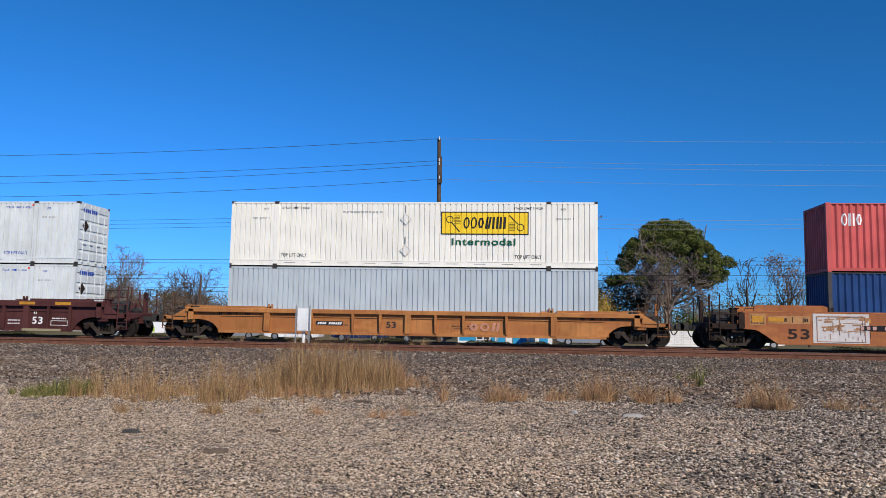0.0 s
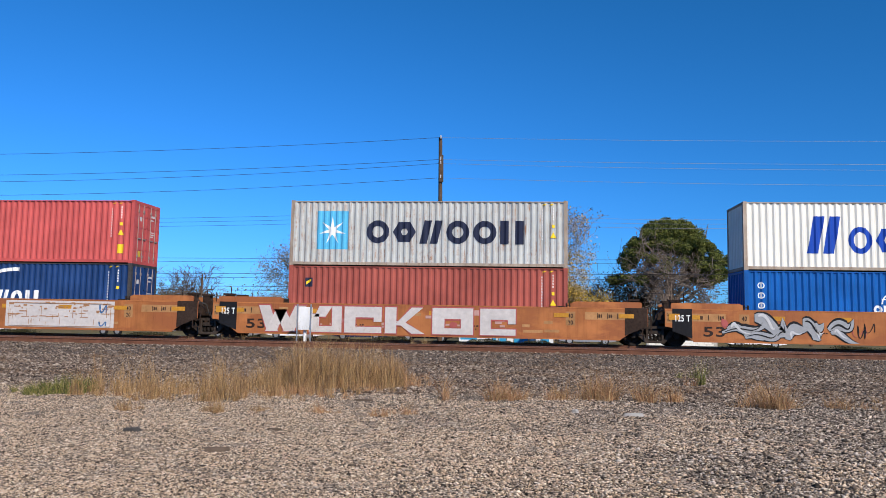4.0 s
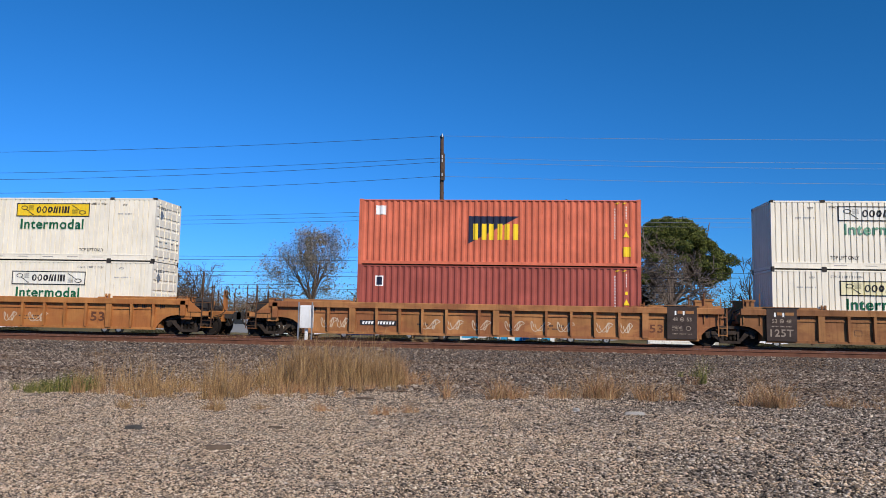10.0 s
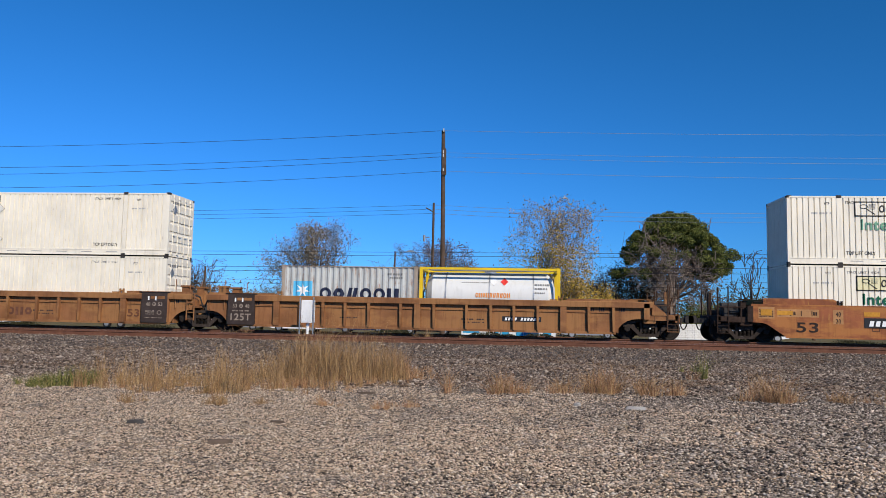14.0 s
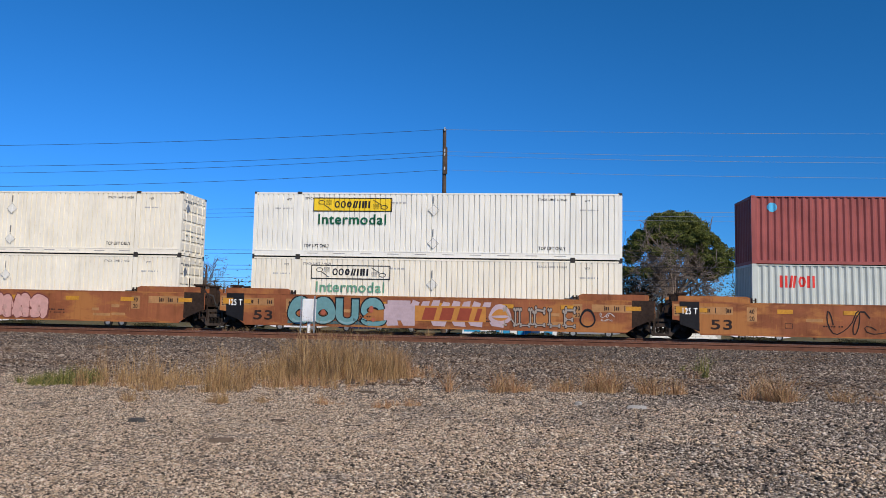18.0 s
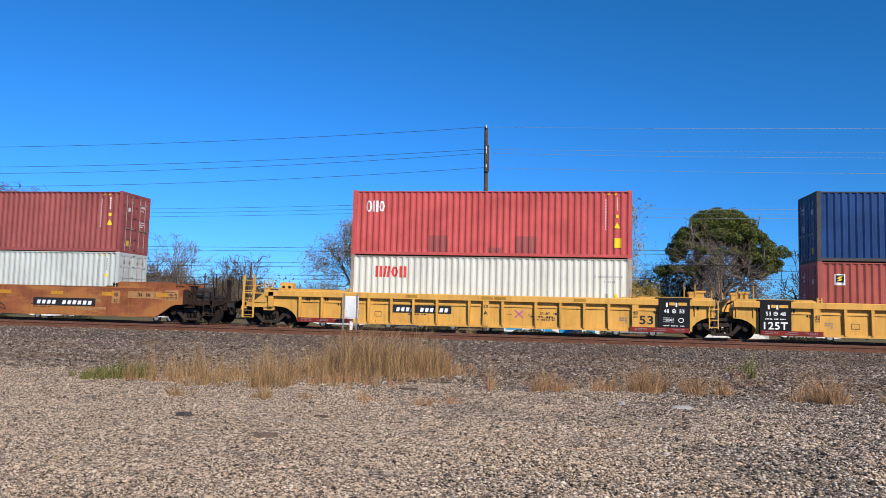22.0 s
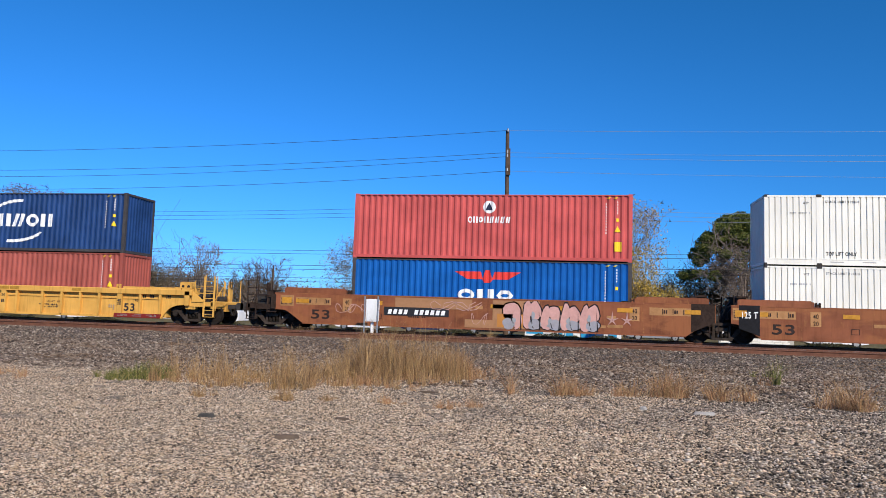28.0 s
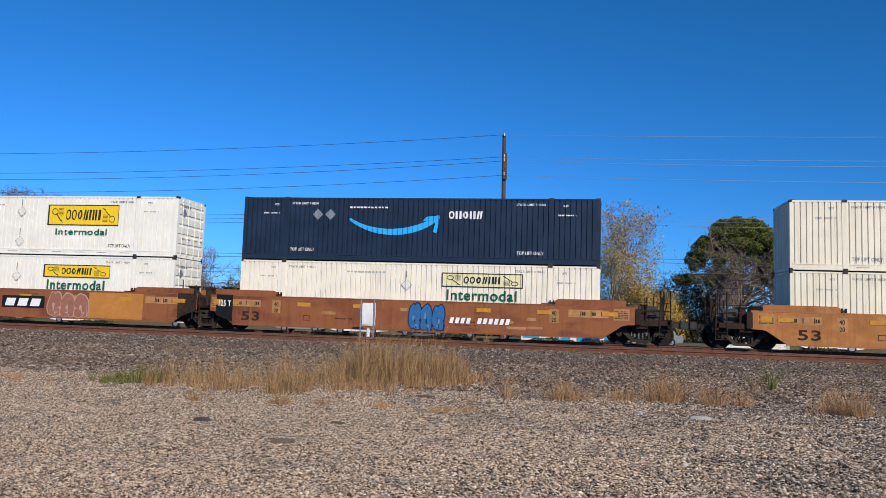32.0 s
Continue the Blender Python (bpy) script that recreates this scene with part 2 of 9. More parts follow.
    def lathe(self, prof, n=24):
        """Radius and y of an outline, turned about the y axis."""
        k, m = len(self.v), len(prof)
        for i in range(n):
            t = 2 * math.pi * i / n
            self.v += [(r * math.cos(t), y, r * math.sin(t)) for r, y in prof]
        for i in range(n):
            for j in range(m - 1):
                p, q = k + i * m + j, k + (i + 1) % n * m + j
                self.f.append((p, p + 1, q + 1, q))
        return self

    def mesh(self, name):
        me = bpy.data.meshes.new(name)
        me.from_pydata(self.v, [], self.f)
        if self.round:
            me.shade_smooth()
            me.set_sharp_from_angle(angle=radians(35))
        return me


def part(name, shape, material, parent, label=""):
    me = shape if isinstance(shape, bpy.types.Mesh) else shape.mesh(name)
    if material and not me.materials:
        me.materials.append(material)
    ob = new(name, me)
    ob.parent = parent
    if label:
        ob["label"] = label
    if name in FINE:
        ob["kind"] = "stuff"
    return ob


def thing(name, m, label, category, group=""):
    ob = new(name)
    ob.empty_display_size = 0.3
    ob.matrix_world = m
    return tagged(ob, label, category, group)


def bulk(name, verts, faces, material, sides):
    """One mesh from arrays of vertices and of faces with that many sides."""
    me = bpy.data.meshes.new(name)
    me.vertices.add(len(verts))
    me.vertices.foreach_set("co", np.asarray(verts, np.float32).ravel())
    me.loops.add(faces.size)
    me.loops.foreach_set("vertex_index", faces.astype(np.int32).ravel())
    me.polygons.add(len(faces))
    me.polygons.foreach_set("loop_start", np.arange(0, faces.size, sides, dtype=np.int32))
    me.update(calc_edges=True)
    me.materials.append(material)
    return new(name, me)


# ---- lettering ----
WORDS = {}


def set_words(strings):
    """Outlines of words in the built-in font, as flat triangles one unit high, with their width."""
    for s in strings:
        cu = bpy.data.curves.new("word", "FONT")
        cu.body, cu.offset, cu.space_character = s, 0.02, 1.1
        ob = new("word", cu)
        me = bpy.data.meshes.new_from_object(ob.evaluated_get(bpy.context.evaluated_depsgraph_get()))
        me.calc_loop_triangles()
        co = np.array([v.co[:2] for v in me.vertices])
        lo, hi = co.min(0), co.max(0)
        co = (co - lo) / (hi[1] - lo[1])
        WORDS[s] = ([[tuple(co[i]) for i in t.vertices] for t in me.loop_triangles], (hi[0] - lo[0]) / (hi[1] - lo[1]))
        bpy.data.objects.remove(ob)
        bpy.data.meshes.remove(me)
        bpy.data.curves.remove(cu)


def word(s, u, v, height, width=None):
    tris, w = WORDS[s]
    k = (width / w) if width else height
    return [[(u + x * k, v + y * height) for x, y in t] for t in tris]


def rect(u0, u1, v0, v1):
    return [[(u0, v0), (u1, v0), (u1, v1), (u0, v1)]]


def frame_of(u0, u1, v0, v1, w):
    return rect(u0, u1, v0, v0 + w) + rect(u0, u1, v1 - w, v1) + rect(u0, u0 + w, v0 + w, v1 - w) + rect(u1 - w, u1, v0 + w, v1 - w)


def disc(u, v, r, n=20, ry=None):
    return [[(u + r * math.cos(2 * math.pi * i / n), v + (ry or r) * math.sin(2 * math.pi * i / n)) for i in range(n)]]


def diamond(u, v, r):
    return [[(u, v - r), (u + r, v), (u, v + r), (u - r, v)]]


def ring_of(u, v, rx, ry, w, n=18, a0=0.0, a1=6.2832):
    out = []
    for i in range(n):
        s, t = a0 + (a1 - a0) * i / n, a0 + (a1 - a0) * (i + 1) / n
        out.append([(u + rx * math.cos(s), v + ry * math.sin(s)), (u + rx * math.cos(t), v + ry * math.sin(t)),
                    (u + (rx - w) * math.cos(t), v + (ry - w) * math.sin(t)), (u + (rx - w) * math.cos(s), v + (ry - w) * math.sin(s))])
    return out


def emblem(u0, u1, v0, v1, n, weight=0.22, slant=0.0, seed=1):
    """A row of n plain blocks (twin bars, stacked bars, ovals) that stands for a company's mark."""
    rnd, out, w = random.Random(seed), [], (u1 - u0) / n
    for i in range(n):
        a, b = u0 + i * w + 0.07 * w, u0 + (i + 1) * w - 0.07 * w
        kind = rnd.choice("vrnq")
        if kind == "v":
            out += rect(a, a + 0.36 * (b - a), v0, v1) + rect(b - 0.36 * (b - a), b, v0, v1)
        elif kind == "r":
            out += ring_of((a + b) / 2, (v0 + v1) / 2, (b - a) / 2, (v1 - v0) / 2, weight * min(b - a, v1 - v0) * 0.9, 18)
        elif kind == "n":
            out += ring_of((a + b) / 2, (v0 + v1) / 2, (b - a) / 2, (v1 - v0) / 2, 0.34 * min(b - a, v1 - v0), 6)
        elif kind == "q":
            k = 0.22 * (b - a)
            out += [[(a, v0), (a + 0.32 * (b - a), v0), (a + 0.32 * (b - a) + k, v1), (a + k, v1)], [(a + 0.46 * (b - a), v0), (b - k, v0), (b, v1), (a + 0.46 * (b - a) + k, v1)]]
        else:
            out += disc((a + b) / 2, (v0 + v1) / 2, (b - a) / 2, 16, (v1 - v0) / 2)
    return [[(x + slant * (z - v0), z) for x, z in p] for p in out]


def bars(u0, u1, v0, v1, n, seed=1):
    """A row of small upright bars for writing too small to read."""
    w, rnd, out = (u1 - u0) / n, random.Random(seed), []
    for i in range(n):
        if rnd.random() < 0.85:
            out += rect(u0 + i * w, u0 + (i + rnd.uniform(0.55, 0.8)) * w, v0, v1)
    return out


def islands(polys):
    """Sort outlines into groups that touch one another."""
    owner, groups = {}, []
    for p in polys:
        keys = [(round(u, 4), round(v, 4)) for u, v in p]
        hit = {id(owner[k]): owner[k] for k in keys if k in owner}
        g = [p]
        for h in hit.values():
            g += h
            groups[:] = [q for q in groups if q is not h]
        groups.append(g)
        for q in g:
            for u, v in q:
                owner[(round(u, 4), round(v, 4))] = g
    return groups


def clip_slab(poly, xa, xb):
    for lim, keep in ((xa, 1), (xb, -1)):
        out = []
        for (ax, az), (bx, bz) in zip(poly, poly[1:] + poly[:1]):
            ia, ib = (ax - lim) * keep >= 0, (bx - lim) * keep >= 0
            if ia:
                out.append((ax, az))
            if ia != ib:
                t = (lim - ax) / (bx - ax)
                out.append((lim, az + (bz - az) * t))
        poly = out
        if len(poly) < 3:
            return []
    return poly


def lay_on(polys, profile, lift=0.004, shape=None, weld=False):
    """Paint laid on a wall: flat outlines in x and z that follow the wall's profile (x, y)."""
    s = shape or Shape()
    for i, poly in enumerate(polys):
        rise = lift + (0 if weld else 0.0001 * (i % 40))   # overlapping strokes lie one on the other
        lo, hi = min(p[0] for p in poly), max(p[0] for p in poly)
        for (xa, ya), (xb, yb) in zip(profile, profile[1:]):
            if xb <= lo or xa >= hi or xb - xa < 1e-6:
                continue
            q = clip_slab(list(poly), xa, xb)
            if q:
                s.face([(x, ya + (yb - ya) * (x - xa) / (xb - xa) - rise, z) for x, z in q])
    if weld:
        spot, fresh, kept = {}, [], []
        for v in s.v:
            key = tuple(round(c, 4) for c in v)
            if key not in spot:
                spot[key] = len(kept)
                kept.append(v)
            fresh.append(spot[key])
        s.v = kept
        faces = [[fresh[i] for i in face] for face in s.f]
        faces = [[i for k, i in enumerate(face) if i != face[k - 1]] for face in faces]
        s.f = [tuple(face) for face in faces if len(set(face)) > 2 and len(set(face)) == len(face)]
    return s

# ---- ground and track ----
RAIL = 0.72            # height of the rail heads
TRAIN_Y, SIDING_Y = 33.71, 28.75


def ground_z(x, y):
    """Height of the ground: the lot, the shoulder, the ballast bed, the verge beyond."""
    z = float(np.interp(y, (0, 16.5, 25.6, 27.4, 36.4, 39.0), (0, 0, 0.20, RAIL - 0.20, RAIL - 0.20, 0.0)))
    near = max(0.0, 1 - max(0.0, y - 24) / 3) if y < 30 else 0.0
    return z + near * (0.05 * noise.noise(Vector((x * 0.35, y * 0.5, 3))) + 0.015 * noise.noise(Vector((x * 2.1, y * 2.1, 7))))


def build_ground():
    xs = sorted({*np.arange(-20, 20.01, 0.4).round(2), *np.arange(-120, 121, 10.0), -3000.0, -900.0, -400.0, 400.0, 900.0, 3000.0})
    ys = sorted({*np.arange(2, 27.3, 0.4).round(2), 25.6, 27.4, 31.0, 36.4, 39.0, 45.0, 60.0, 90.0, 150.0, 400.0, 1200.0, 3000.0, 0.0, -20.0, -200.0, -3000.0})
    verts = np.array([(x, y, ground_z(x, y)) for y in ys for x in xs])
    nx = len(xs)
    i, j = np.meshgrid(np.arange(len(ys) - 1), np.arange(nx - 1), indexing="ij")
    k = (i * nx + j).ravel()
    ob = bulk("ground", verts, np.stack([k, k + 1, k + nx + 1, k + nx], 1), gravel_ground("gravel_and_verge"), 4)
    ob.data.shade_smooth()
    tagged(ob, "tan gravel lot rising to grey ballast, dry verge beyond", "ground", kind="structure")


build_ground()

rust_rail = plain("rusty_rail_steel", (0.15, 0.066, 0.040), 0.8, 0.0, 0.3, 5.0)
worn_rail = plain("worn_rail_head", (0.30, 0.25, 0.24), 0.38, 0.7, 0.15, 3.0)
tie_wood = plain("creosoted_tie", (0.085, 0.06, 0.045), 0.9, 0, 0.4, 6.0, 0.5)


def rail_outline(y):
    return [(y + a, b) for a, b in ((-0.076, 0.0), (0.076, 0.0), (0.076, 0.012), (0.012, 0.035), (0.010, 0.135), (0.036, 0.148), (0.036, 0.176), (0.026, 0.187), (-0.026, 0.187), (-0.036, 0.176), (-0.036, 0.148), (-0.010, 0.135), (-0.012, 0.035), (-0.076, 0.012))]


def build_track(y, label, joint):
    tr = thing("railway_track", pose(0, y, RAIL - 0.187), label, "railway track")
    for side in (-0.755, 0.755):
        part("rail", Shape().prism_x(rail_outline(side), -500, 500), rust_rail, tr)
        part("running_surface", Shape().box(-500, 500, side - 0.024, side + 0.024, 0.186, 0.1885), worn_rail, tr)
    tie = Shape().box(-0.11, 0.11, -1.3, 1.3, -0.17, -0.012, 0.012).mesh("tie")
    plate = Shape().box(-0.09, 0.09, -0.15, 0.15, -0.012, 0.004)
    for s in (-0.1, 0.1):
        plate.box(-0.05, -0.03, s - 0.012, s + 0.012, 0, 0.03).box(0.03, 0.05, s - 0.012, s + 0.012, 0, 0.03)
    plate = plate.mesh("tie_plate")
    tie.materials.append(tie_wood), plate.materials.append(rust_rail)
    rnd = random.Random(int(y))
    for k in range(-70, 70):
        x = k * 0.53 + rnd.uniform(-0.04, 0.04)
        ob = part("tie", tie, None, tr)
        ob.matrix_local = pose(x, rnd.uniform(-0.05, 0.05), rnd.uniform(-0.015, 0.0), 0, 0, rnd.uniform(-1.2, 1.2))
        q = part("tie_plate", plate, None, tr)
        q.matrix_local = pose(x, -0.755, 0)
    for x in joint:
        bar = Shape().box(x - 0.45, x + 0.45, -0.755 - 0.032, -0.755 - 0.014, 0.04, 0.135)
        for b in range(6):
            bar.tube((x - 0.38 + b * 0.152, -0.755 - 0.03, 0.085), (x - 0.38 + b * 0.152, -0.755 - 0.06, 0.085), 0.016, 6)
        part("joint_bar", bar, rust_rail, tr)
        part("rail_gap", Shape().box(x - 0.006, x + 0.006, -0.79, -0.717, 0.14, 0.189), tie_wood, tr)


build_track(SIDING_Y, "empty siding of rust-brown steel rails on wooden ties", (-4.9, 2.1, 14.4))
build_track(TRAIN_Y, "main railway track of rusty rails under the train", (-9.0, 3.0, 15.0))

# ---- containers ----
set_words(["Intermodal", "TOP LIFT ONLY", "STACK LIMIT 3 HIGH", "53", "125T", "125 T", "eco container", "bamboo flooring", "A", "B", "C", "40", "20", "45", "48", "LD LMT", "WTP"])
TALL = 2.896


def waves(length, hw, margin=0.16, pitch=0.278, deep=0.050):
    """Side profile of a corrugated 40-foot or 20-foot box, seen from above."""
    n = round((length - 2 * margin) / pitch)
    p, x, out = (length - 2 * margin) / n, -length / 2 + margin, [(-length / 2 + 0.06, -hw + 0.012), (-length / 2 + margin, -hw + 0.012)]
    for i in range(n):
        for a, d in ((0.25, 0), (0.5, 1), (0.75, 1), (1.0, 0)):
            out.append((x + (i + a) * p, -hw + 0.012 + d * deep))
    return out + [(length / 2 - 0.06, -hw + 0.012)]


def grooves(length, hw, pitch=0.2295, deep=0.042):
    """Side profile of a 53-foot box: broad flats parted by narrow grooves."""
    n = round((length - 0.3) / pitch)
    p, x, out = (length - 0.3) / n, -length / 2 + 0.15, [(-length / 2 + 0.06, -hw + 0.01)]
    for i in range(n):
        for a, d in ((0.0, 0), (0.03, 1), (0.20, 1), (0.23, 0), (0.99, 0)):
            out.append((x + (i + a) * p, -hw + 0.01 + d * deep))
    return out + [(length / 2 - 0.06, -hw + 0.01)]


def sheet(profile, z0, z1, far=False):
    s, sg = Shape(), -1 if far else 1
    for (xa, ya), (xb, yb) in zip(profile, profile[1:]):
        q = [(xa, sg * ya, z0), (xb, sg * yb, z0), (xb, sg * yb, z1), (xa, sg * ya, z1)]
        s.face(q if sg > 0 else q[::-1])
    return s


SHARED = {}
WELDED = {"company_mark", "placard_frame", "emblem", "panel_border", "swoosh", "star", "curved_arrow", "sign_panel", "mark_field"}       # marks that fall into touching groups
SINGLY = {"number_bar", "reflector_strip", "foot_strip", "warning_sign", "placard_holder", "repaint_patch", "rust_spot"}   # marks of which each outline is a part


def shared(key, make):
    if key not in SHARED:
        SHARED[key] = make()
    return SHARED[key]


dark_steel = plain("dark_steel", (0.05, 0.045, 0.042), 0.7, 0.2, 0.3)
gasket = plain("black_rubber", (0.02, 0.02, 0.02), 0.6)
galvanized = plain("galvanized_steel", (0.42, 0.43, 0.43), 0.45, 0.7, 0.2)
ink_black = plain("black_lettering", (0.025, 0.025, 0.028), 0.55)
ink_white = plain("white_lettering", (0.78, 0.78, 0.76), 0.55)
ink_grey = plain("faded_grey_lettering", (0.22, 0.22, 0.21), 0.6)


def own_mesh(key, make, material):
    """A mesh shared by all alike pieces that wear the same material."""
    def build():
        me = make().mesh(key[0])
        me.materials.append(material)
        return me
    return shared((*key, material.name), build)


worn_rod = plain("worn_lock_rod", (0.36, 0.29, 0.25), 0.6, 0.3, 0.3)
door_ink = plain("door_writing", (0.62, 0.58, 0.55), 0.6, 0, 0.2)
door_gold = plain("door_sticker_yellow", (0.60, 0.42, 0.05), 0.6, 0, 0.2)


def container(name, x, z, length, colour, label, doors="right", height=TALL, frame=None, marks=(), group="shipping containers"):
    """A box on the train. marks: (part name, material, outlines, label) laid on the side that faces the camera."""
    big = length > 13
    hw, h, L = (1.30 if big else 1.22), height, length
    frame = frame or colour
    c = thing(name, pose(x, TRAIN_Y, z), label, "shipping container", group)
    prof = grooves(L, hw) if big else waves(L, hw)
    low, top = (0.30 if big else 0.16), h - (0.10 if big else 0.07)
    side = own_mesh(("side_panel", L, h), lambda: sheet(prof, low - 0.02, top + 0.02), colour)
    back = own_mesh(("side_panel", L, h, "far"), lambda: sheet(prof, low - 0.02, top + 0.02, True), colour)
    part("side_panel", side, None, c), part("side_panel", back, None, c)
    for s in (-1, 1):
        y0, y1 = sorted((s * hw, s * (hw - 0.07)))
        part("top_rail", own_mesh(("top_rail", L, h, s), lambda: Shape().box(-L / 2 + 0.1, L / 2 - 0.1, y0, y1, top, h - 0.03), frame), None, c)

        def sill():
            if not big:
                return Shape().box(-L / 2 + 0.1, L / 2 - 0.1, y0, y1, 0.035, low)
            a, b, inn = s * hw, s * (hw + 0.012), s * (hw - 0.07)
            ring = [(inn, 0.035), (b, 0.035), (b, 0.08), (a, 0.085), (a, low - 0.055), (b, low - 0.05), (b, low), (inn, low)]
            return Shape().prism_x(ring if s > 0 else ring[::-1], -L / 2 + 0.1, L / 2 - 0.1)
        part("bottom_rail", own_mesh(("bottom_rail", L, h, s), sill, frame), None, c)
        # thin grey strips paint the shade inside the sill's slots
        if big and s < 0 and "dark" not in colour.name:
            for k in range(10):
                part("sill_slot", own_mesh(("sill_slot", s), lambda: Shape().box(0, 0.5, s * hw - 0.004, s * hw + 0.004, 0.15, 0.18), plain("slot_shadow", (0.33, 0.32, 0.30), 0.8)), None, c).matrix_local = pose(-5.6 + k * 1.2, 0, 0)
    post = own_mesh(("corner_post", h, big), lambda: Shape().box(-0.075, 0.075, -0.075, 0.075, 0.1, h - 0.1, 0.012), frame)
    cast = own_mesh(("corner_casting",), lambda: Shape().box(-0.09, 0.09, -0.083, 0.083, 0, 0.118, 0.012).tube((-0.02, -0.09, 0.06), (-0.02, 0.09, 0.06), 0.034, 8).tube((-0.095, 0, 0.06), (0.095, 0, 0.06), 0.034, 8), dark_steel if big else frame)
    for sx in (-1, 1):
        for sy in (-1, 1):
            part("corner_post", post, None, c).matrix_local = pose(sx * (L / 2 - 0.076), sy * (hw - 0.076), 0)
            for z0 in (0, h - 0.118):
                part("corner_casting", cast, None, c).matrix_local = pose(sx * (L / 2 - 0.09), sy * (hw - 0.084), z0)
    if big:
        stack = own_mesh(("stacking_post",), lambda: Shape().box(-0.10, 0.10, -0.03, 0.03, 0.1, h - 0.1, 0.01), frame)
        head = own_mesh(("stacking_casting",), lambda: Shape().box(-0.10, 0.10, -0.04, 0.04, 0, 0.11, 0.015).tube((0, -0.05, 0.055), (0, 0.05, 0.055), 0.035, 8), dark_steel)
        for sx in (-1, 1):
            for sy in (-1, 1):
                part("stacking_post", stack, None, c).matrix_local = pose(sx * 6.0, sy * (hw - 0.022), 0)
                for z0 in (0, h - 0.11):
                    part("stacking_casting", head, None, c).matrix_local = pose(sx * 6.0, sy * (hw - 0.02), z0)
    part("roof", own_mesh(("roof", L, h), lambda: roof_shape(prof, hw, h), frame), None, c)
    part("floor", own_mesh(("floor", L), lambda: Shape().box(-L / 2 + 0.1, L / 2 - 0.1, -hw + 0.07, hw - 0.07, 0.1, 0.16), dark_steel), None, c)
    for sx, is_door in ((1, doors == "right"), (-1, doors == "left")):
        face = L / 2 * sx
        if is_door and big:
            for sy in (-1, 1):
                part("door", own_mesh(("ribbed_door", L, sx, sy), lambda: ribbed_door(sx, sy, hw, h, face), colour), None, c)
                for k in (0.32, 0.86):
                    part("lock_rod", own_mesh(("door_bar", h), lambda: Shape().tube((0, 0, 0.06), (0, 0, h - 0.06), 0.016, 6).box(-0.03, 0.03, -0.05, 0.05, 0.12, 0.2).box(-0.03, 0.03, -0.05, 0.05, h - 0.22, h - 0.14).box(-0.02, 0.03, -0.03, 0.25, 0.95, 1.0), colour), None, c).matrix_local = pose(face + sx * 0.012, sy * k, 0)
        elif is_door:
            for sy in (-1, 1):
                part("door", own_mesh(("door", L, h, sx, sy, hw), lambda: door_shape(sx, sy, hw, h, face), colour), None, c)
                for k in (0.35, 0.8):
                    rod = own_mesh(("lock_rod", h), lambda: Shape().tube((0, 0, 0.12), (0, 0, h - 0.12), 0.018, 6).box(-0.03, 0.03, -0.05, 0.05, 0.3, 0.42).box(-0.03, 0.03, -0.05, 0.05, h - 0.5, h - 0.38).box(-0.02, 0.03, -0.03, 0.25, 1.15, 1.2), worn_rod)
                    part("lock_rod", rod, None, c).matrix_local = pose(face - sx * 0.01, sy * k * (hw / 1.22), 0)
            if L < 13:
                x0, x1 = sorted((face - sx * 0.021, face - sx * 0.016))
                lines = Shape()
                for z, n in ((2.28, 5), (2.12, 3), (1.55, 4), (1.45, 4), (1.35, 3)):
                    for k in range(n):
                        lines.box(x0, x1, 0.42 + 0.09 * k, 0.48 + 0.09 * k, z, z + (0.10 if z > 2 else 0.05))
                part("lettering", lines, door_ink, c)
                part("door_sticker", Shape().box(x0, x1, -0.66, -0.46, 2.0, 2.25), door_ink, c, "white sticker on the door")
                part("door_sticker", Shape().box(x0, x1, -0.70, -0.48, 0.35, 0.60), door_gold, c, "yellow sticker on the door")
            sill = Shape().box(face - sx * 0.09 if sx > 0 else face, face if sx > 0 else face + 0.09, -hw + 0.15, hw - 0.15, 0.0, 0.13)
            part("door_sill", sill, frame, c), part("door_header", Shape().box(min(face, face - sx * 0.09), max(face, face - sx * 0.09), -hw + 0.15, hw - 0.15, h - 0.12, h - 0.01), frame, c)
        else:
            part("end_wall", own_mesh(("end_wall", L, h, sx, hw), lambda: end_shape(sx, hw, h, face), colour), None, c)
            part("end_sill", Shape().box(min(face, face - sx * 0.08), max(face, face - sx * 0.08), -hw + 0.15, hw - 0.15, 0.01, 0.14), frame, c)
            part("end_header", Shape().box(min(face, face - sx * 0.08), max(face, face - sx * 0.08), -hw + 0.15, hw - 0.15, h - 0.11, h - 0.012), frame, c)
    for k, (pname, mat, polys, plabel) in enumerate(marks):
        for j, group_of in enumerate([[p] for p in polys] if pname in SINGLY else islands(polys) if pname in WELDED else [polys]):
            part(pname, lay_on(group_of, prof, 0.004 + 0.005 * k + 0.0004 * (j % 8), weld=pname in WELDED), mat, c, plabel)
    return c


def roof_shape(prof, hw, h):
    s = Shape()
    for (xa, ya), (xb, yb) in zip(prof, prof[1:]):
        za, zb = h - 0.02 - 0.6 * (ya + hw), h - 0.02 - 0.6 * (yb + hw)
        s.face([(xa, -hw + 0.05, za), (xb, -hw + 0.05, zb), (xb, hw - 0.05, zb), (xa, hw - 0.05, za)])
    return s


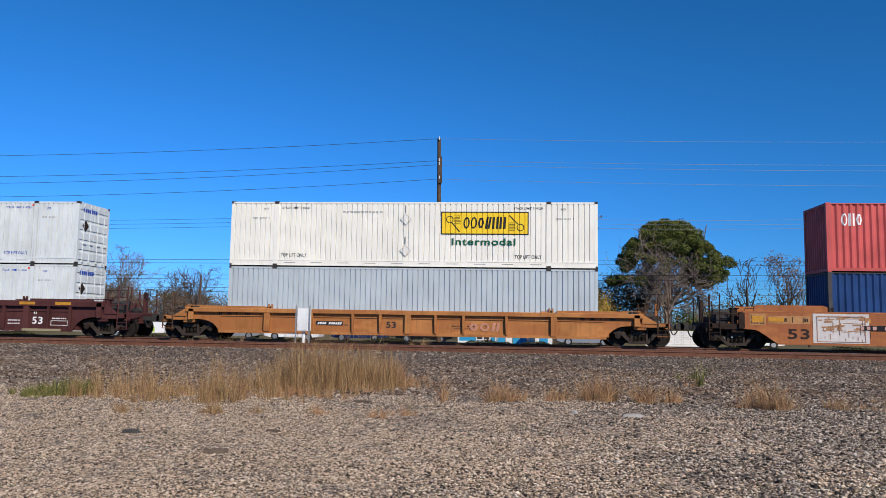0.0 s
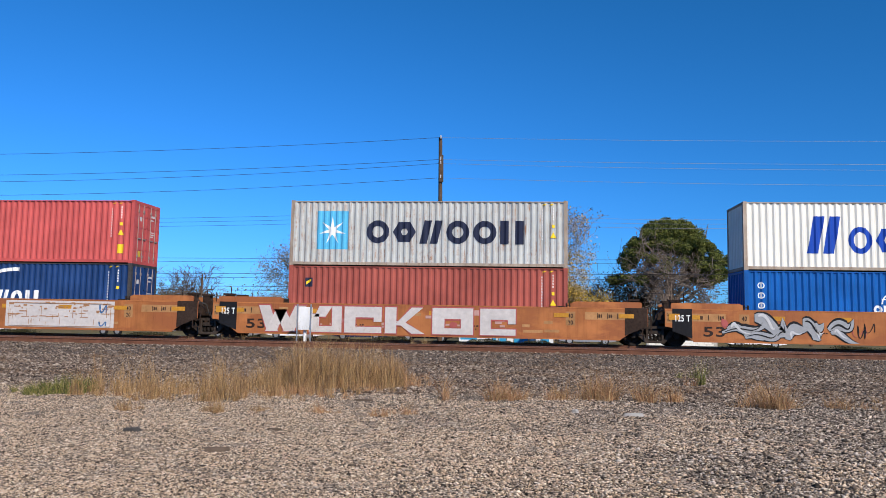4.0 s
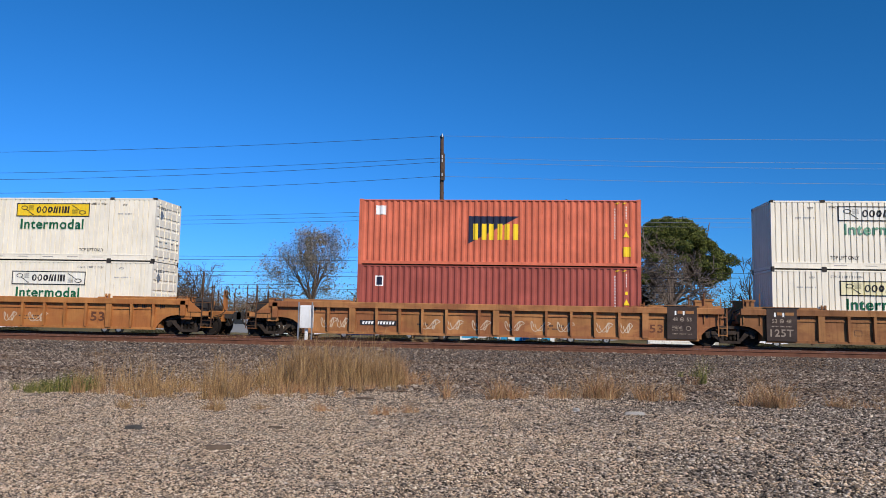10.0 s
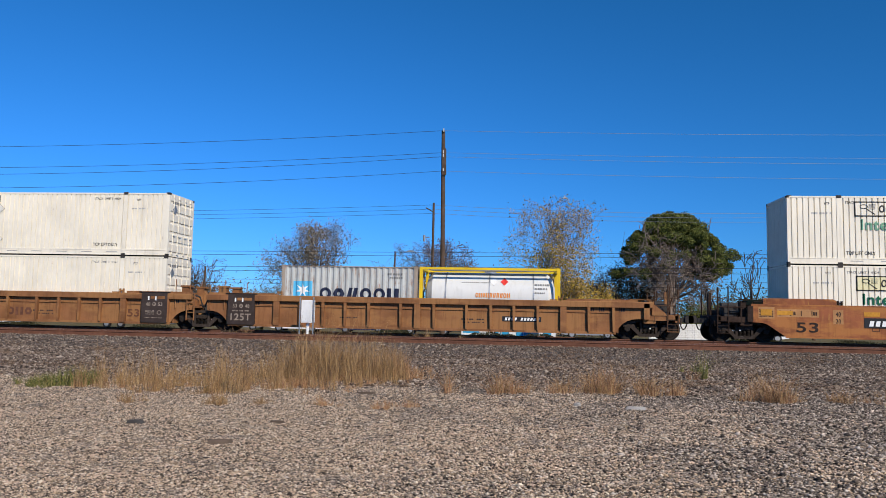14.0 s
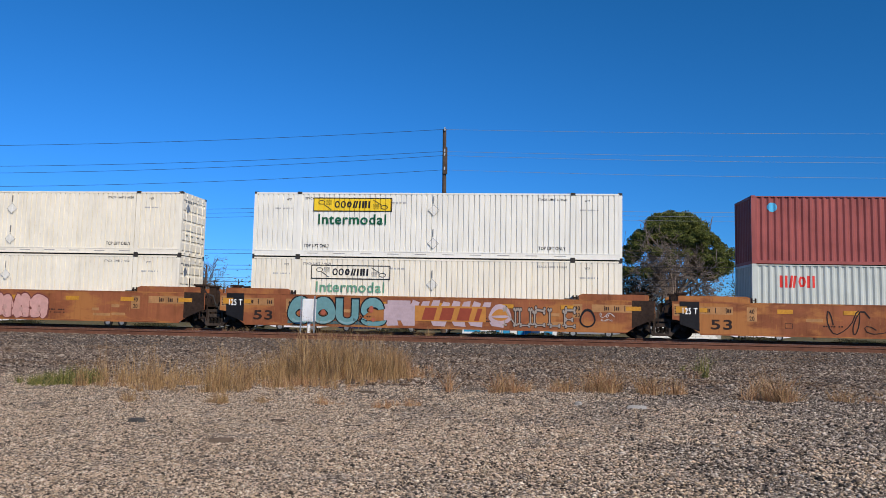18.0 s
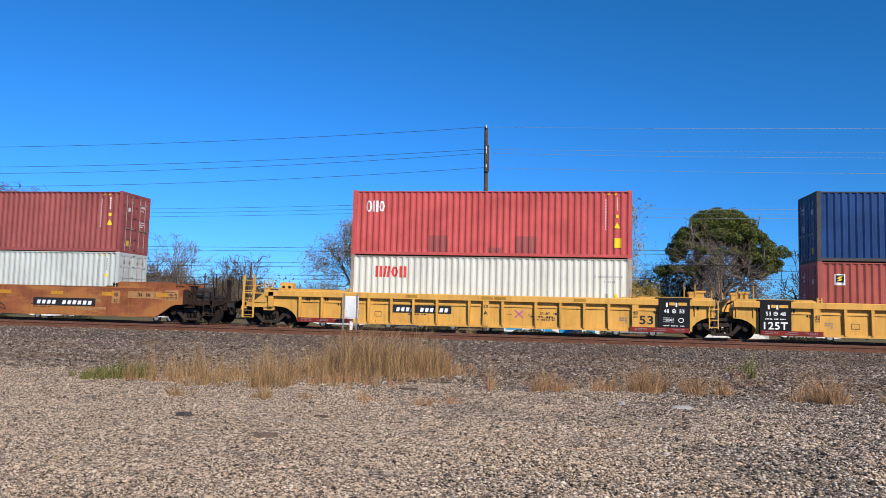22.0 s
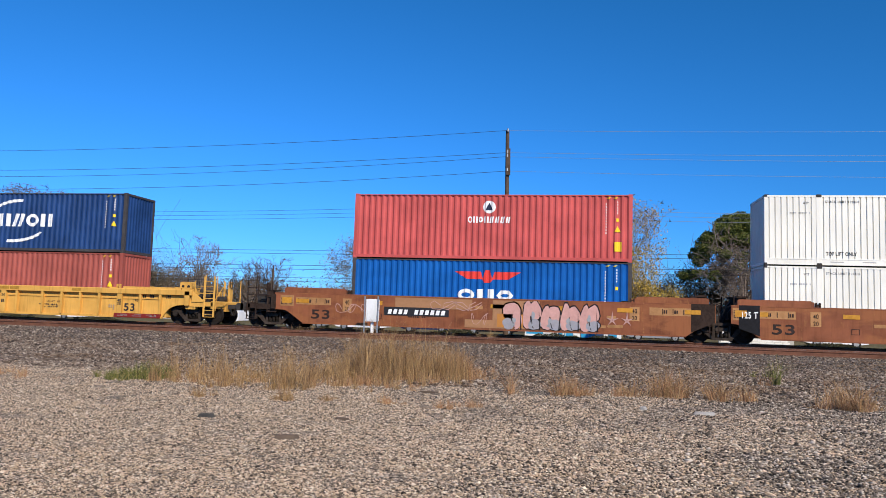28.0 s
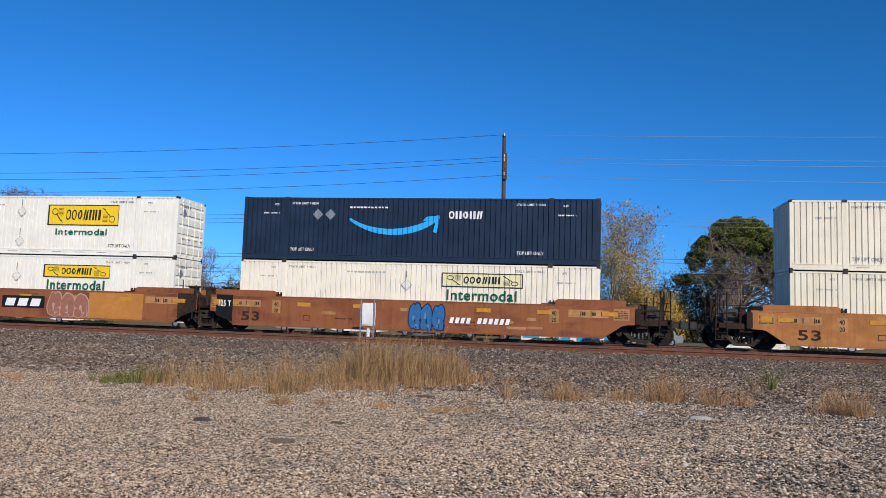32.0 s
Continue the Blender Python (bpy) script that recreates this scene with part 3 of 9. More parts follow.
def door_shape(sx, sy, hw, h, face):
    s = Shape()
    x0, x1 = sorted((face - sx * 0.06, face - sx * 0.02))
    y0, y1 = sorted((sy * 0.012, sy * (hw - 0.15)))
    s.box(x0, x1, y0, y1, 0.13, h - 0.12)
    lip = sorted((face - sx * 0.02, face - sx * 0.005))
    for k in range(6):
        z = 0.13 + k * (h - 0.25 - 0.06) / 5
        s.box(lip[0], lip[1], y0, y1, z, z + 0.06)
    for y in (y0, y1 - 0.06):
        s.box(lip[0], lip[1], y, y + 0.06, 0.13, h - 0.12)
    return s


def ribbed_door(sx, sy, hw, h, face):
    """One leaf of a 53-foot box's door, with lying ribs."""
    front = [(face + sx * 0.002, 0.02)]
    for k in range(6):
        z = 0.22 + k * 0.46
        front += [(face - sx * 0.03, z - 0.05), (face - sx * 0.03, z), (face + sx * 0.002, z + 0.03), (face + sx * 0.002, z + 0.33)]
    ring = front + [(face + sx * 0.002, h - 0.02), (face - sx * 0.07, h - 0.02), (face - sx * 0.07, 0.02)]
    return Shape().prism(ring if sx < 0 else ring[::-1], *sorted((sy * 0.015, sy * (hw - 0.15))))


def end_shape(sx, hw, h, face):
    s, n = Shape(), 9
    w = (2 * hw - 0.3) / n
    for k in range(n):
        y = -hw + 0.15 + k * w
        pts = [(0, 0.02), (0.25, 0.02), (0.5, 0.06), (0.75, 0.06), (1.0, 0.02)]
        for (a, d), (b, e) in zip(pts, pts[1:]):
            q = [(face - sx * d, y + a * w, 0.1), (face - sx * e, y + b * w, 0.1), (face - sx * e, y + b * w, h - 0.1), (face - sx * d, y + a * w, h - 0.1)]
            s.face(q if sx > 0 else q[::-1])
    return s

# ---- well cars and bogies ----
MOVING, WHEELS = [], []
WELL = {"top": 1.57, "foot": 0.25}      # height of the side walls above the rails of the car in work


def lifted(shape):
    """Stretch a car's part from the drawn heights (foot 0.17, deck 0.86, wall 1.30) to the true ones."""
    top = WELL["top"]
    shape.v = [(x, y, float(np.interp(z, (0.0, 0.17, 0.86, 1.30, 3.30), (0.0, WELL["foot"], 0.87, top, top + 2.0)))) for x, y, z in shape.v]
    return shape


def wpart(name, shape, material, parent, label=""):
    return part(name, shape if isinstance(shape, bpy.types.Mesh) else lifted(shape), material, parent, label)


def wmesh(key, make, material):
    return own_mesh((*key, WELL["top"], WELL["foot"]), lambda: lifted(make()), material)

WELL_HW = 1.47
panel_black = plain("black_panel_paint", (0.012, 0.012, 0.014), 0.7, 0, 0.3)


def arch(x_end, flip=1):
    """Lower edge of a well's side from the foot of the arch to the car's end."""
    pts = [(8.40, 0.17), (8.46, 0.30), (8.56, 0.46), (8.70, 0.62), (8.88, 0.75), (9.10, 0.83), (9.35, 0.86), (x_end, 0.86)]
    return [(flip * x, z) for x, z in pts]


def ramp_foot(x_end, flip=1):
    pts = [(8.25, 0.17), (9.0, 0.74), (9.2, 0.80), (x_end, 0.82)]
    return [(flip * x, z) for x, z in pts]


def well_side(kind, xl, xr, s):
    """Side wall outline with its raised ends, as thick plate. s: -1 for the side towards the camera."""
    low = arch if kind == "ribbed" else ramp_foot
    ring = low(xl, -1)[::-1] + low(xr)
    top = 1.24 if kind == "ribbed" else 1.30
    ring = ring + [(xr, top - 0.02), (-xl, top - 0.02)]
    y = (1.345, 1.322) if kind == "ribbed" else (1.46, 1.43)
    return Shape().prism(ring, *sorted((s * y[0], s * y[1])))


def stanchion(x, y, z0, z1, r=0.022):
    return Shape().tube((x, y, z0), (x, y, z1), r, 6)


def hose_shape(x, sx):
    s, pts = Shape(), []
    for k in range(9):
        t = k / 8
        pts.append((x + sx * (0.05 + 0.32 * t), -0.28 + 0.06 * math.sin(3 * t), 0.74 - 0.34 * math.sin(math.pi * t) ** 0.8))
    s.line(pts, 0.026, 6)
    s.round = True
    return s


def well_car(name, x, kind, body, label, left, right, plates=None, marks=(), trim=None, top=1.57, foot=0.25, letter="", ribs=(0.72, 2.12, 3.16, 4.14, 5.15, 7.28, 8.3)):
    """A well car unit. left, right: 'joint' where it shares a bogie with its neighbour, 'coupled' where it ends in a coupler."""
    w = thing(name, pose(x, TRAIN_Y, RAIL), label, "well car", "well cars of the train")
    trim, WELL["top"], WELL["foot"] = trim or body, top, foot
    ends = {-1: left, 1: right}
    reach = {"joint": 9.40, "coupled": 10.95}
    xl, xr = reach[left], reach[right]
    # at a coupled end the walls stop short of the platform
    wl, wr = (9.40 if e == "joint" else (9.62 if kind == "smooth" else 9.92) for e in (left, right))
    for s in (-1, 1):
        wpart("side_wall", well_side(kind, wl, wr, s), body, w)
        y0, y1 = sorted((s * 1.31, s * (WELL_HW + 0.03)))
        if kind == "ribbed":
            wpart("top_chord", Shape().prism_x([(y0, 1.15), (y1, 1.15), (y1, 1.29), (y1 - 0.02, 1.31), (y0 + 0.02, 1.31), (y0, 1.29)], -wl, wr), body, w)
            wpart("bottom_sill", Shape().box(-8.40, 8.40, *sorted((s * 1.31, s * 1.44)), 0.14, 0.235), body, w)
            pole_rib = wmesh(("rib", s), lambda: Shape().prism([(-0.035, 0.22), (0.035, 0.22), (0.06, 1.15), (-0.06, 1.15)], *sorted((s * 1.335, s * 1.49))), body)
            for rx in ribs:
                for sx in (-1, 1):
                    wpart("rib", pole_rib, None, w).matrix_local = pose(sx * rx, 0, 0)
            for sx in (-1, 1):
                wpart("guide_rail", wmesh(("guide_rail", s, sx), lambda: Shape().box(*sorted((sx * 6.35, sx * 9.3)), *sorted((s * 1.30, s * 1.43)), 1.31, 1.40), body), None, w)
            wide = wmesh(("wide_rib", s), lambda: Shape().prism([(-0.13, 0.2), (0.13, 0.2), (0.13, 1.15), (-0.13, 1.15)], *sorted((s * 1.335, s * 1.485))), body)
            for rx in (-6.22, 0, 6.22):
                wpart("rib", wide, None, w).matrix_local = pose(rx, 0, 0)
            crease = wmesh(("panel_lip", s), lambda: Shape().box(-8.3, 8.3, *sorted((s * 1.335, s * 1.385)), 1.00, 1.035), body)
            wpart("panel_lip", crease, None, w)
        else:
            wpart("top_chord", Shape().box(-wl, wr, *sorted((s * 1.36, s * 1.468)), 1.28, 1.315), body, w)
            wpart("bottom_sill", Shape().box(-8.25, 8.25, *sorted((s * 1.36, s * 1.475)), 0.15, 0.20), body, w)
            for sx in (-1, 1):
                hood = wmesh(("guide_hood", s, sx), lambda: Shape().prism([(sx * a, b) for a, b in ((6.25, 1.315), (9.15, 1.315), (9.15, 1.53), (9.05, 1.56), (6.40, 1.56), (6.25, 1.50))][:: sx], *sorted((s * 1.33, s * 1.455))), body)
                wpart("guide_hood", hood, None, w)
        knob = wmesh(("guide_block", s), lambda: Shape().box(-0.10, -0.05, *sorted((s * 1.34, s * 1.44)), 1.30, 1.50, 0.01).box(0.05, 0.10, *sorted((s * 1.34, s * 1.44)), 1.30, 1.50, 0.01).box(-0.10, 0.10, *sorted((s * 1.345, s * 1.435)), 1.38, 1.42, 0.01).box(-0.45, -0.14, *sorted((s * 1.32, s * 1.42)), 1.30, 1.36, 0.02), trim)
        for sx in (-1, 1):
            wpart("guide_block", knob, None, w).matrix_local = pose(sx * 6.1, 0, 0)
    for k in range(5):
        wpart("floor_beam", wmesh(("floor_beam",), lambda: Shape().box(-0.20, 0.20, -1.26, 1.26, 0.17, 0.34), trim), None, w).matrix_local = pose(-7.4 + k * 3.7, 0, 0)
    for sx in (-1, 1):
        end, xe = ends[sx], (xl if sx < 0 else xr)
        hang(w, sx, end, xe, kind, body, trim)
    # small fittings on the side that faces the camera
    depth = -1.345 if kind == "ribbed" else 0.01 - WELL_HW
    face = [(-12, depth), (12, depth)]
    for k, (pname, mat, polys, plabel) in enumerate(marks):
        for j, group_of in enumerate([[p] for p in polys] if pname in SINGLY else islands(polys) if pname in WELDED else [polys]):
            wpart(pname, lay_on(group_of, face, 0.003 + 0.005 * k + 0.0004 * (j % 8), weld=pname in WELDED), mat, w, plabel)
    if kind == "smooth":      # the side is black with soot beside a shared bogie
        for sx in (-1, 1):
            if ends[sx] == "joint" and not any(a * sx > 0 for a, b in plates or ()):
                wpart("soot_panel", Shape().prism([(sx * a, b) for a, b in ((8.45, 0.36), (9.38, 0.83), (9.38, 1.318), (8.45, 1.318))][::sx], -1.474, -1.44), sooty, w, "soot-black end panel")
    for a, b in plates or ():
        if kind == "ribbed":
            board = Shape().box(a, b, -1.505, -1.335, 0.20, 1.33)
        else:
            board = Shape().prism([(a, 0.62), (b, 0.30), (b, 1.32), (a, 1.32)], -1.474, -1.44)
        faded = body in (brown_car, dull_orange_car)
        wpart("load_panel", board, plain("faded_load_panel", (0.050, 0.036, 0.031), 0.75, 0, 0.3, 4.0) if faded else panel_black, w, "faded dark load-limit panel" if faded else "black load-limit panel")
        flat = [(-12, -1.505 if kind == "ribbed" else -1.474), (12, -1.505 if kind == "ribbed" else -1.474)]
        pair = ("53", "48") if a < 0 else ("48", "53")
        note = word(pair[0], a + 0.22, 0.95, 0.10, 0.2) + word(pair[1], b - 0.42, 0.95, 0.10, 0.2) + ring_of((a + b) / 2, 1.0, 0.085, 0.055, 0.022, 14) + rect((a + b) / 2 - 0.05, (a + b) / 2 + 0.05, 0.99, 1.01)
        if kind == "ribbed" and a < 0:
            note += word("125T", a + 0.14, 0.40, 0.34, 0.92) + bars(a + 0.2, b - 0.2, 0.84, 0.88, 14, 3)
        elif kind == "ribbed":
            note += [q for k in range(4) for q in bars(a + 0.2, a + 0.62, 0.78 - k * 0.06, 0.81 - k * 0.06, 8, k)] + ring_of(b - 0.35, 0.7, 0.11, 0.11, 0.03, 12) + bars(a + 0.2, b - 0.2, 0.42, 0.46, 14, 5)
        else:
            note = word("125 T", a + 0.12, 0.98, 0.17, 0.6)
        wpart("lettering", lay_on(note, flat), plain("worn_pale_lettering", (0.30, 0.24, 0.19), 0.7, 0, 0.3) if faded else ink_white, w)
        if kind == "ribbed":
            slot = wpart("slot", lay_on(rect(a + 0.42, b - 0.58, 1.15, 1.225) + rect(b - 0.46, b - 0.12, 1.15, 1.225), flat), body, w, "slot in the load panel showing the car's paint")
            wpart("clip", lay_on(rect(a + 0.30, a + 0.37, 1.11, 1.22) + rect(b - 0.57, b - 0.50, 1.11, 1.22), flat), ink_white, slot, "white clip")
            wpart("panel_cap", Shape().box(a - 0.12, b + 0.1, -1.51, -1.335, 1.335, 1.375, 0.01), panel_black, w)
    if letter:      # stencils on the broad ribs
        rib_face = [(-12, -1.4855), (12, -1.4855)]
        over = [q for rx in (-6.22, 6.22) for q in word("40", rx - 0.1, 0.90, 0.085, 0.2) + rect(rx - 0.1, rx + 0.1, 0.875, 0.89) + word("20", rx - 0.1, 0.77, 0.09, 0.2)]
        wpart("lettering", lay_on(over + word(letter, -0.09, 0.72, 0.16, 0.18) + word("20", -0.1, 0.97, 0.075, 0.2), rib_face), ink_black, w)
        wpart("lettering", lay_on(word("45", -6.6, 0.92, 0.085, 0.17) + word("45", 6.95, 0.92, 0.085, 0.17) + word("LD LMT", 2.3, 0.80, 0.085, 0.42) + bars(2.75, 3.05, 0.80, 0.88, 5, 2) + bars(2.4, 2.95, 0.62, 0.66, 8, 3) + bars(2.4, 2.95, 0.54, 0.58, 8, 4), face), ink_black, w)
        for k in (-3.5, -0.2, 0.35, 3.7):
            wpart("chord_patch", lay_on(rect(k, k + 0.5, 1.19, 1.27), [(-12, -1.501), (12, -1.501)]), plain("ochre_patch", (0.42, 0.22, 0.035), 0.7, 0, 0.3), w, "ochre repaint patch")
    if body is yellow_car:
        strip_red = plain("dark_red_strip", (0.20, 0.022, 0.018), 0.6)
        for sx in (-1, 1):
            strip = wpart("foot_strip", Shape().box(*sorted((sx * 6.0, sx * 8.36)), -1.512, -1.40, 0.15, 0.35), strip_red, w, "dark red strip")
            wpart("lettering", lay_on([q for k in range(3) for j in range(2) for q in bars(sx * 7.2 - 1.0 + 0.75 * k, sx * 7.2 - 0.5 + 0.75 * k, 0.2 + j * 0.07, 0.235 + j * 0.07, 8, k + j)], [(-12, -1.512), (12, -1.512)]), ink_grey, strip)
    MOVING.append(w)
    return w


def hang(w, sx, end, xe, kind, body, trim):
    """The end of a unit: bulkhead, platform, pivot or coupler, ladder and rails."""
    gear = trim if body in (yellow_car, maroon_car) or kind == "smooth" else grimy
    wpart("bulkhead", Shape().box(*sorted((sx * 8.45, sx * 8.53)), -1.26, 1.26, 0.2, 1.26), trim, w)
    deck = Shape().box(*sorted((sx * 8.53, sx * (xe + 0.05))), -1.26, 1.26, 0.92, 0.98)
    wpart("end_platform", deck, trim, w)
    wpart("centre_sill", Shape().box(*sorted((sx * 8.5, sx * (xe + 0.1))), -0.33, 0.33, 0.58, 0.92), trim, w)
    if end == "joint":
        for sy in (-1, 1):
            block = Shape()
            block.box(*sorted((sx * 8.72, sx * 9.05)), *sorted((sy * 1.0, sy * 0.62)), 0.98, 1.63, 0.03)
            block.box(*sorted((sx * 8.68, sx * 9.12)), *sorted((sy * 1.04, sy * 0.58)), 1.62, 1.70)
            block.prism([(sx * 9.0, 0.97), (sx * 9.42, 0.97), (sx * 9.42, 1.12), (sx * 9.04, 1.5)][::sx], *sorted((sy * 0.95, sy * 0.68)))
            wpart("pivot_tower", block, trim, w)
        wpart("pivot", Shape().tube((sx * 9.5, 0, 0.5), (sx * 9.5, 0, 1.02), 0.32, 14), dark_steel, w)
        lever = Shape().line([(sx * 9.1, -1.2, 1.05), (sx * 9.35, -1.15, 1.3), (sx * 9.55, -0.9, 1.22), (sx * 9.7, -0.9, 0.95)], 0.03, 6)
        wpart("linkage", lever, dark_steel, w)
        for dx, hgt in ((8.62, 1.95), (9.28, 1.72)):
            wpart("stanchion", stanchion(sx * dx, -1.38, 0.9, hgt), trim, w)
            wpart("stanchion", stanchion(sx * dx, 1.38, 0.9, hgt), trim, w)
        if sx > 0:
            lad = Shape().box(9.16, 9.2, -1.46, -1.42, 0.35, 1.3).box(9.5, 9.54, -1.46, -1.42, 0.35, 1.3)
            for k in range(3):
                lad.box(9.2, 9.5, -1.455, -1.43, 0.4 + k * 0.33, 0.43 + k * 0.33)
            wpart("ladder", lad, trim, w)
    else:
        wpart("end_sill", Shape().box(*sorted((sx * (xe - 0.12), sx * (xe + 0.06))), -1.40, 1.40, 0.72, 1.0, 0.02), trim, w)
        bolster = Shape().box(*sorted((sx * 9.55, sx * 10.05)), -1.36, 1.36, 0.66, 0.92, 0.03)
        wpart("body_bolster", bolster, trim, w)
        wpart("pocket_post", Shape().box(*sorted((sx * 9.55, sx * 9.78)), -1.50, -1.38, 0.84, 1.26, 0.02).box(*sorted((sx * 9.61, sx * 9.72)), -1.505, -1.49, 0.95, 1.1), trim, w)
        coupler = Shape().box(*sorted((sx * (xe + 0.06), sx * 11.55)), -0.11, 0.11, 0.74, 0.92, 0.03)
        coupler.box(*sorted((sx * 11.5, sx * 11.86)), -0.2, 0.16, 0.70, 0.98, 0.05)
        wpart("coupler", coupler, dark_steel, w)
        wpart("air_hose", hose_shape(sx * (xe + 0.25), sx), gasket, w)
        wall_end = 9.62 if kind == "smooth" else 9.92
        for sy in (-1, 1):
            wpart("deck_beam", Shape().box(*sorted((sx * (wall_end - 0.3), sx * xe)), *sorted((sy * 1.30, sy * 1.40)), 0.80, 0.97, 0.015), trim, w)
        if kind == "ribbed":
            wpart("gusset", Shape().prism([(sx * a, b) for a, b in ((9.88, 0.96), (10.5, 0.96), (10.42, 1.03), (9.88, 1.29))][::sx], -1.44, -1.38), trim, w)
        bits = Shape().box(*sorted((sx * 10.1, sx * 10.6)), -1.1, -0.75, 0.97, 1.26, 0.03).tube((sx * 9.0, -1.15, 1.14), (sx * 10.4, -1.15, 1.10), 0.05, 8).tube((sx * 10.2, -0.6, 1.05), (sx * 10.75, 0.7, 1.08), 0.09, 8)
        wpart("brake_gear", bits, dark_steel, w)
        wpart("air_reservoir", Shape().tube((sx * 9.75, -0.35, 1.20), (sx * 10.55, -0.35, 1.20), 0.19, 12), dark_steel, w)
        wpart("valve_box", Shape().box(*sorted((sx * 9.78, sx * 10.02)), -1.28, -1.0, 0.97, 1.42, 0.02).box(*sorted((sx * 9.72, sx * 10.06)), -1.3, -0.98, 1.38, 1.43), sooty if kind == "smooth" else trim, w)
        for hz in (1.22, 1.5):
            wpart("hand_rail", Shape().tube((sx * (wall_end - 0.05), -1.40, hz), (sx * xe, -1.40, hz), 0.016, 6), gear, w)
        brace = Shape().line([(sx * (xe - 0.1), -1.3, 0.9), (sx * (xe - 0.05), -0.4, 1.5), (sx * (xe - 0.1), 0.5, 0.95)], 0.02, 6)
        wpart("cross_brace", brace, gear, w)
        lever = Shape().line([(sx * (xe + 0.12), -1.42, 0.62), (sx * (xe + 0.12), -1.38, 0.84), (sx * (xe + 0.14), -0.6, 0.9), (sx * (xe + 0.2), -0.2, 1.02)], 0.016, 6)
        wpart("uncoupling_lever", lever, gear, w)
        step = Shape().box(*sorted((sx * (xe - 0.46), sx * (xe + 0.04))), -1.46, -1.30, 0.28, 0.31)
        wpart("step", step, trim, w)
        if body is yellow_car:
            box = Shape().box(*sorted((sx * 8.9, sx * 9.5)), -0.8, -0.42, 0.98, 1.70, 0.05)
            housing = wpart("end_housing", box, body, w, "yellow end housing with round holes")
            for k in range(4):
                hx, hz = sx * (9.06 + 0.28 * (k % 2)), 1.2 + 0.28 * (k // 2)
                wpart("hole", Shape().tube((hx, -0.806, hz), (hx, -0.79, hz), 0.07, 14), gasket, housing)
        for dx, hgt, y in ((xe, 1.98, -1.40), (xe - 0.42, 2.02, -1.42), (xe - 0.95, 1.75, -1.38), (xe, 1.9, 1.35), (xe - 0.5, 1.85, 0.6), (xe - 0.2, 2.0, -0.7), (xe - 0.8, 1.8, 1.3)):
            wpart("stanchion", stanchion(sx * dx, y, 0.75, hgt, 0.026), gear, w)
        lad = Shape()
        high, bar = (1.95, 0.075) if body is yellow_car else (1.0, 0.03)
        for k in range(7 if body is yellow_car else 3):
            lad.box(*sorted((sx * (xe - 0.42), sx * xe)), -1.44, -1.415, 0.40 + k * 0.22, 0.422 + k * 0.22)
        lad.box(*sorted((sx * xe, sx * (xe + bar))), -1.44, -1.40, 0.30, high).box(*sorted((sx * (xe - 0.42 - bar), sx * (xe - 0.42))), -1.44, -1.40, 0.30, high)
        wpart("ladder", lad, gear, w)
        grab = Shape().line([(sx * 8.9, -1.42, 1.30), (sx * 9.0, -1.42, 1.40), (sx * (wall_end - 0.1), -1.42, 1.40), (sx * (wall_end - 0.05), -1.42, 1.2)], 0.018, 6)
        wpart("grab_rail", grab, trim, w)
        if sx > 0 or kind == "smooth":
            wheel = Shape()
            for k in range(14):
                a, b = 2 * math.pi * k / 14, 2 * math.pi * (k + 1) / 14
                wheel.tube((sx * (xe - 0.05), 0.55 + 0.26 * math.cos(a), 1.72 + 0.26 * math.sin(a)), (sx * (xe - 0.05), 0.55 + 0.26 * math.cos(b), 1.72 + 0.26 * math.sin(b)), 0.018, 5)
            wheel.tube((sx * (xe - 0.05), 0.55, 1.46), (sx * (xe - 0.05), 0.55, 1.98), 0.014, 5).tube((sx * (xe - 0.05), 0.29, 1.72), (sx * (xe - 0.05), 0.81, 1.72), 0.014, 5)
            wpart("brake_wheel", wheel, gasket, w)
            wpart("brake_stand", Shape().box(*sorted((sx * (xe - 0.2), sx * (xe - 0.08))), 0.42, 0.68, 0.98, 1.8, 0.02), trim, w)
    if kind == "ribbed":
        for k in range(6):
            wpart("cleat", wmesh(("cleat",), lambda: Shape().box(-0.09, 0.09, -1.44, -1.34, 1.31, 1.35, 0.01), trim), None, w).matrix_local = pose(sx * (6.6 + 0.36 * k), 0, 0)


grimy = plain("grimy_end_gear", (0.10, 0.055, 0.032), 0.85, 0, 0.4)
wheel_steel = plain("wheel_steel", (0.022, 0.017, 0.014), 0.7, 0.2, 0.3)
bogie_steel = plain("dusty_bogie_casting", (0.052, 0.039, 0.031), 0.9, 0.0, 0.5)
cap_grease = plain("bearing_cap", (0.032, 0.025, 0.02), 0.7, 0.1, 0.3)


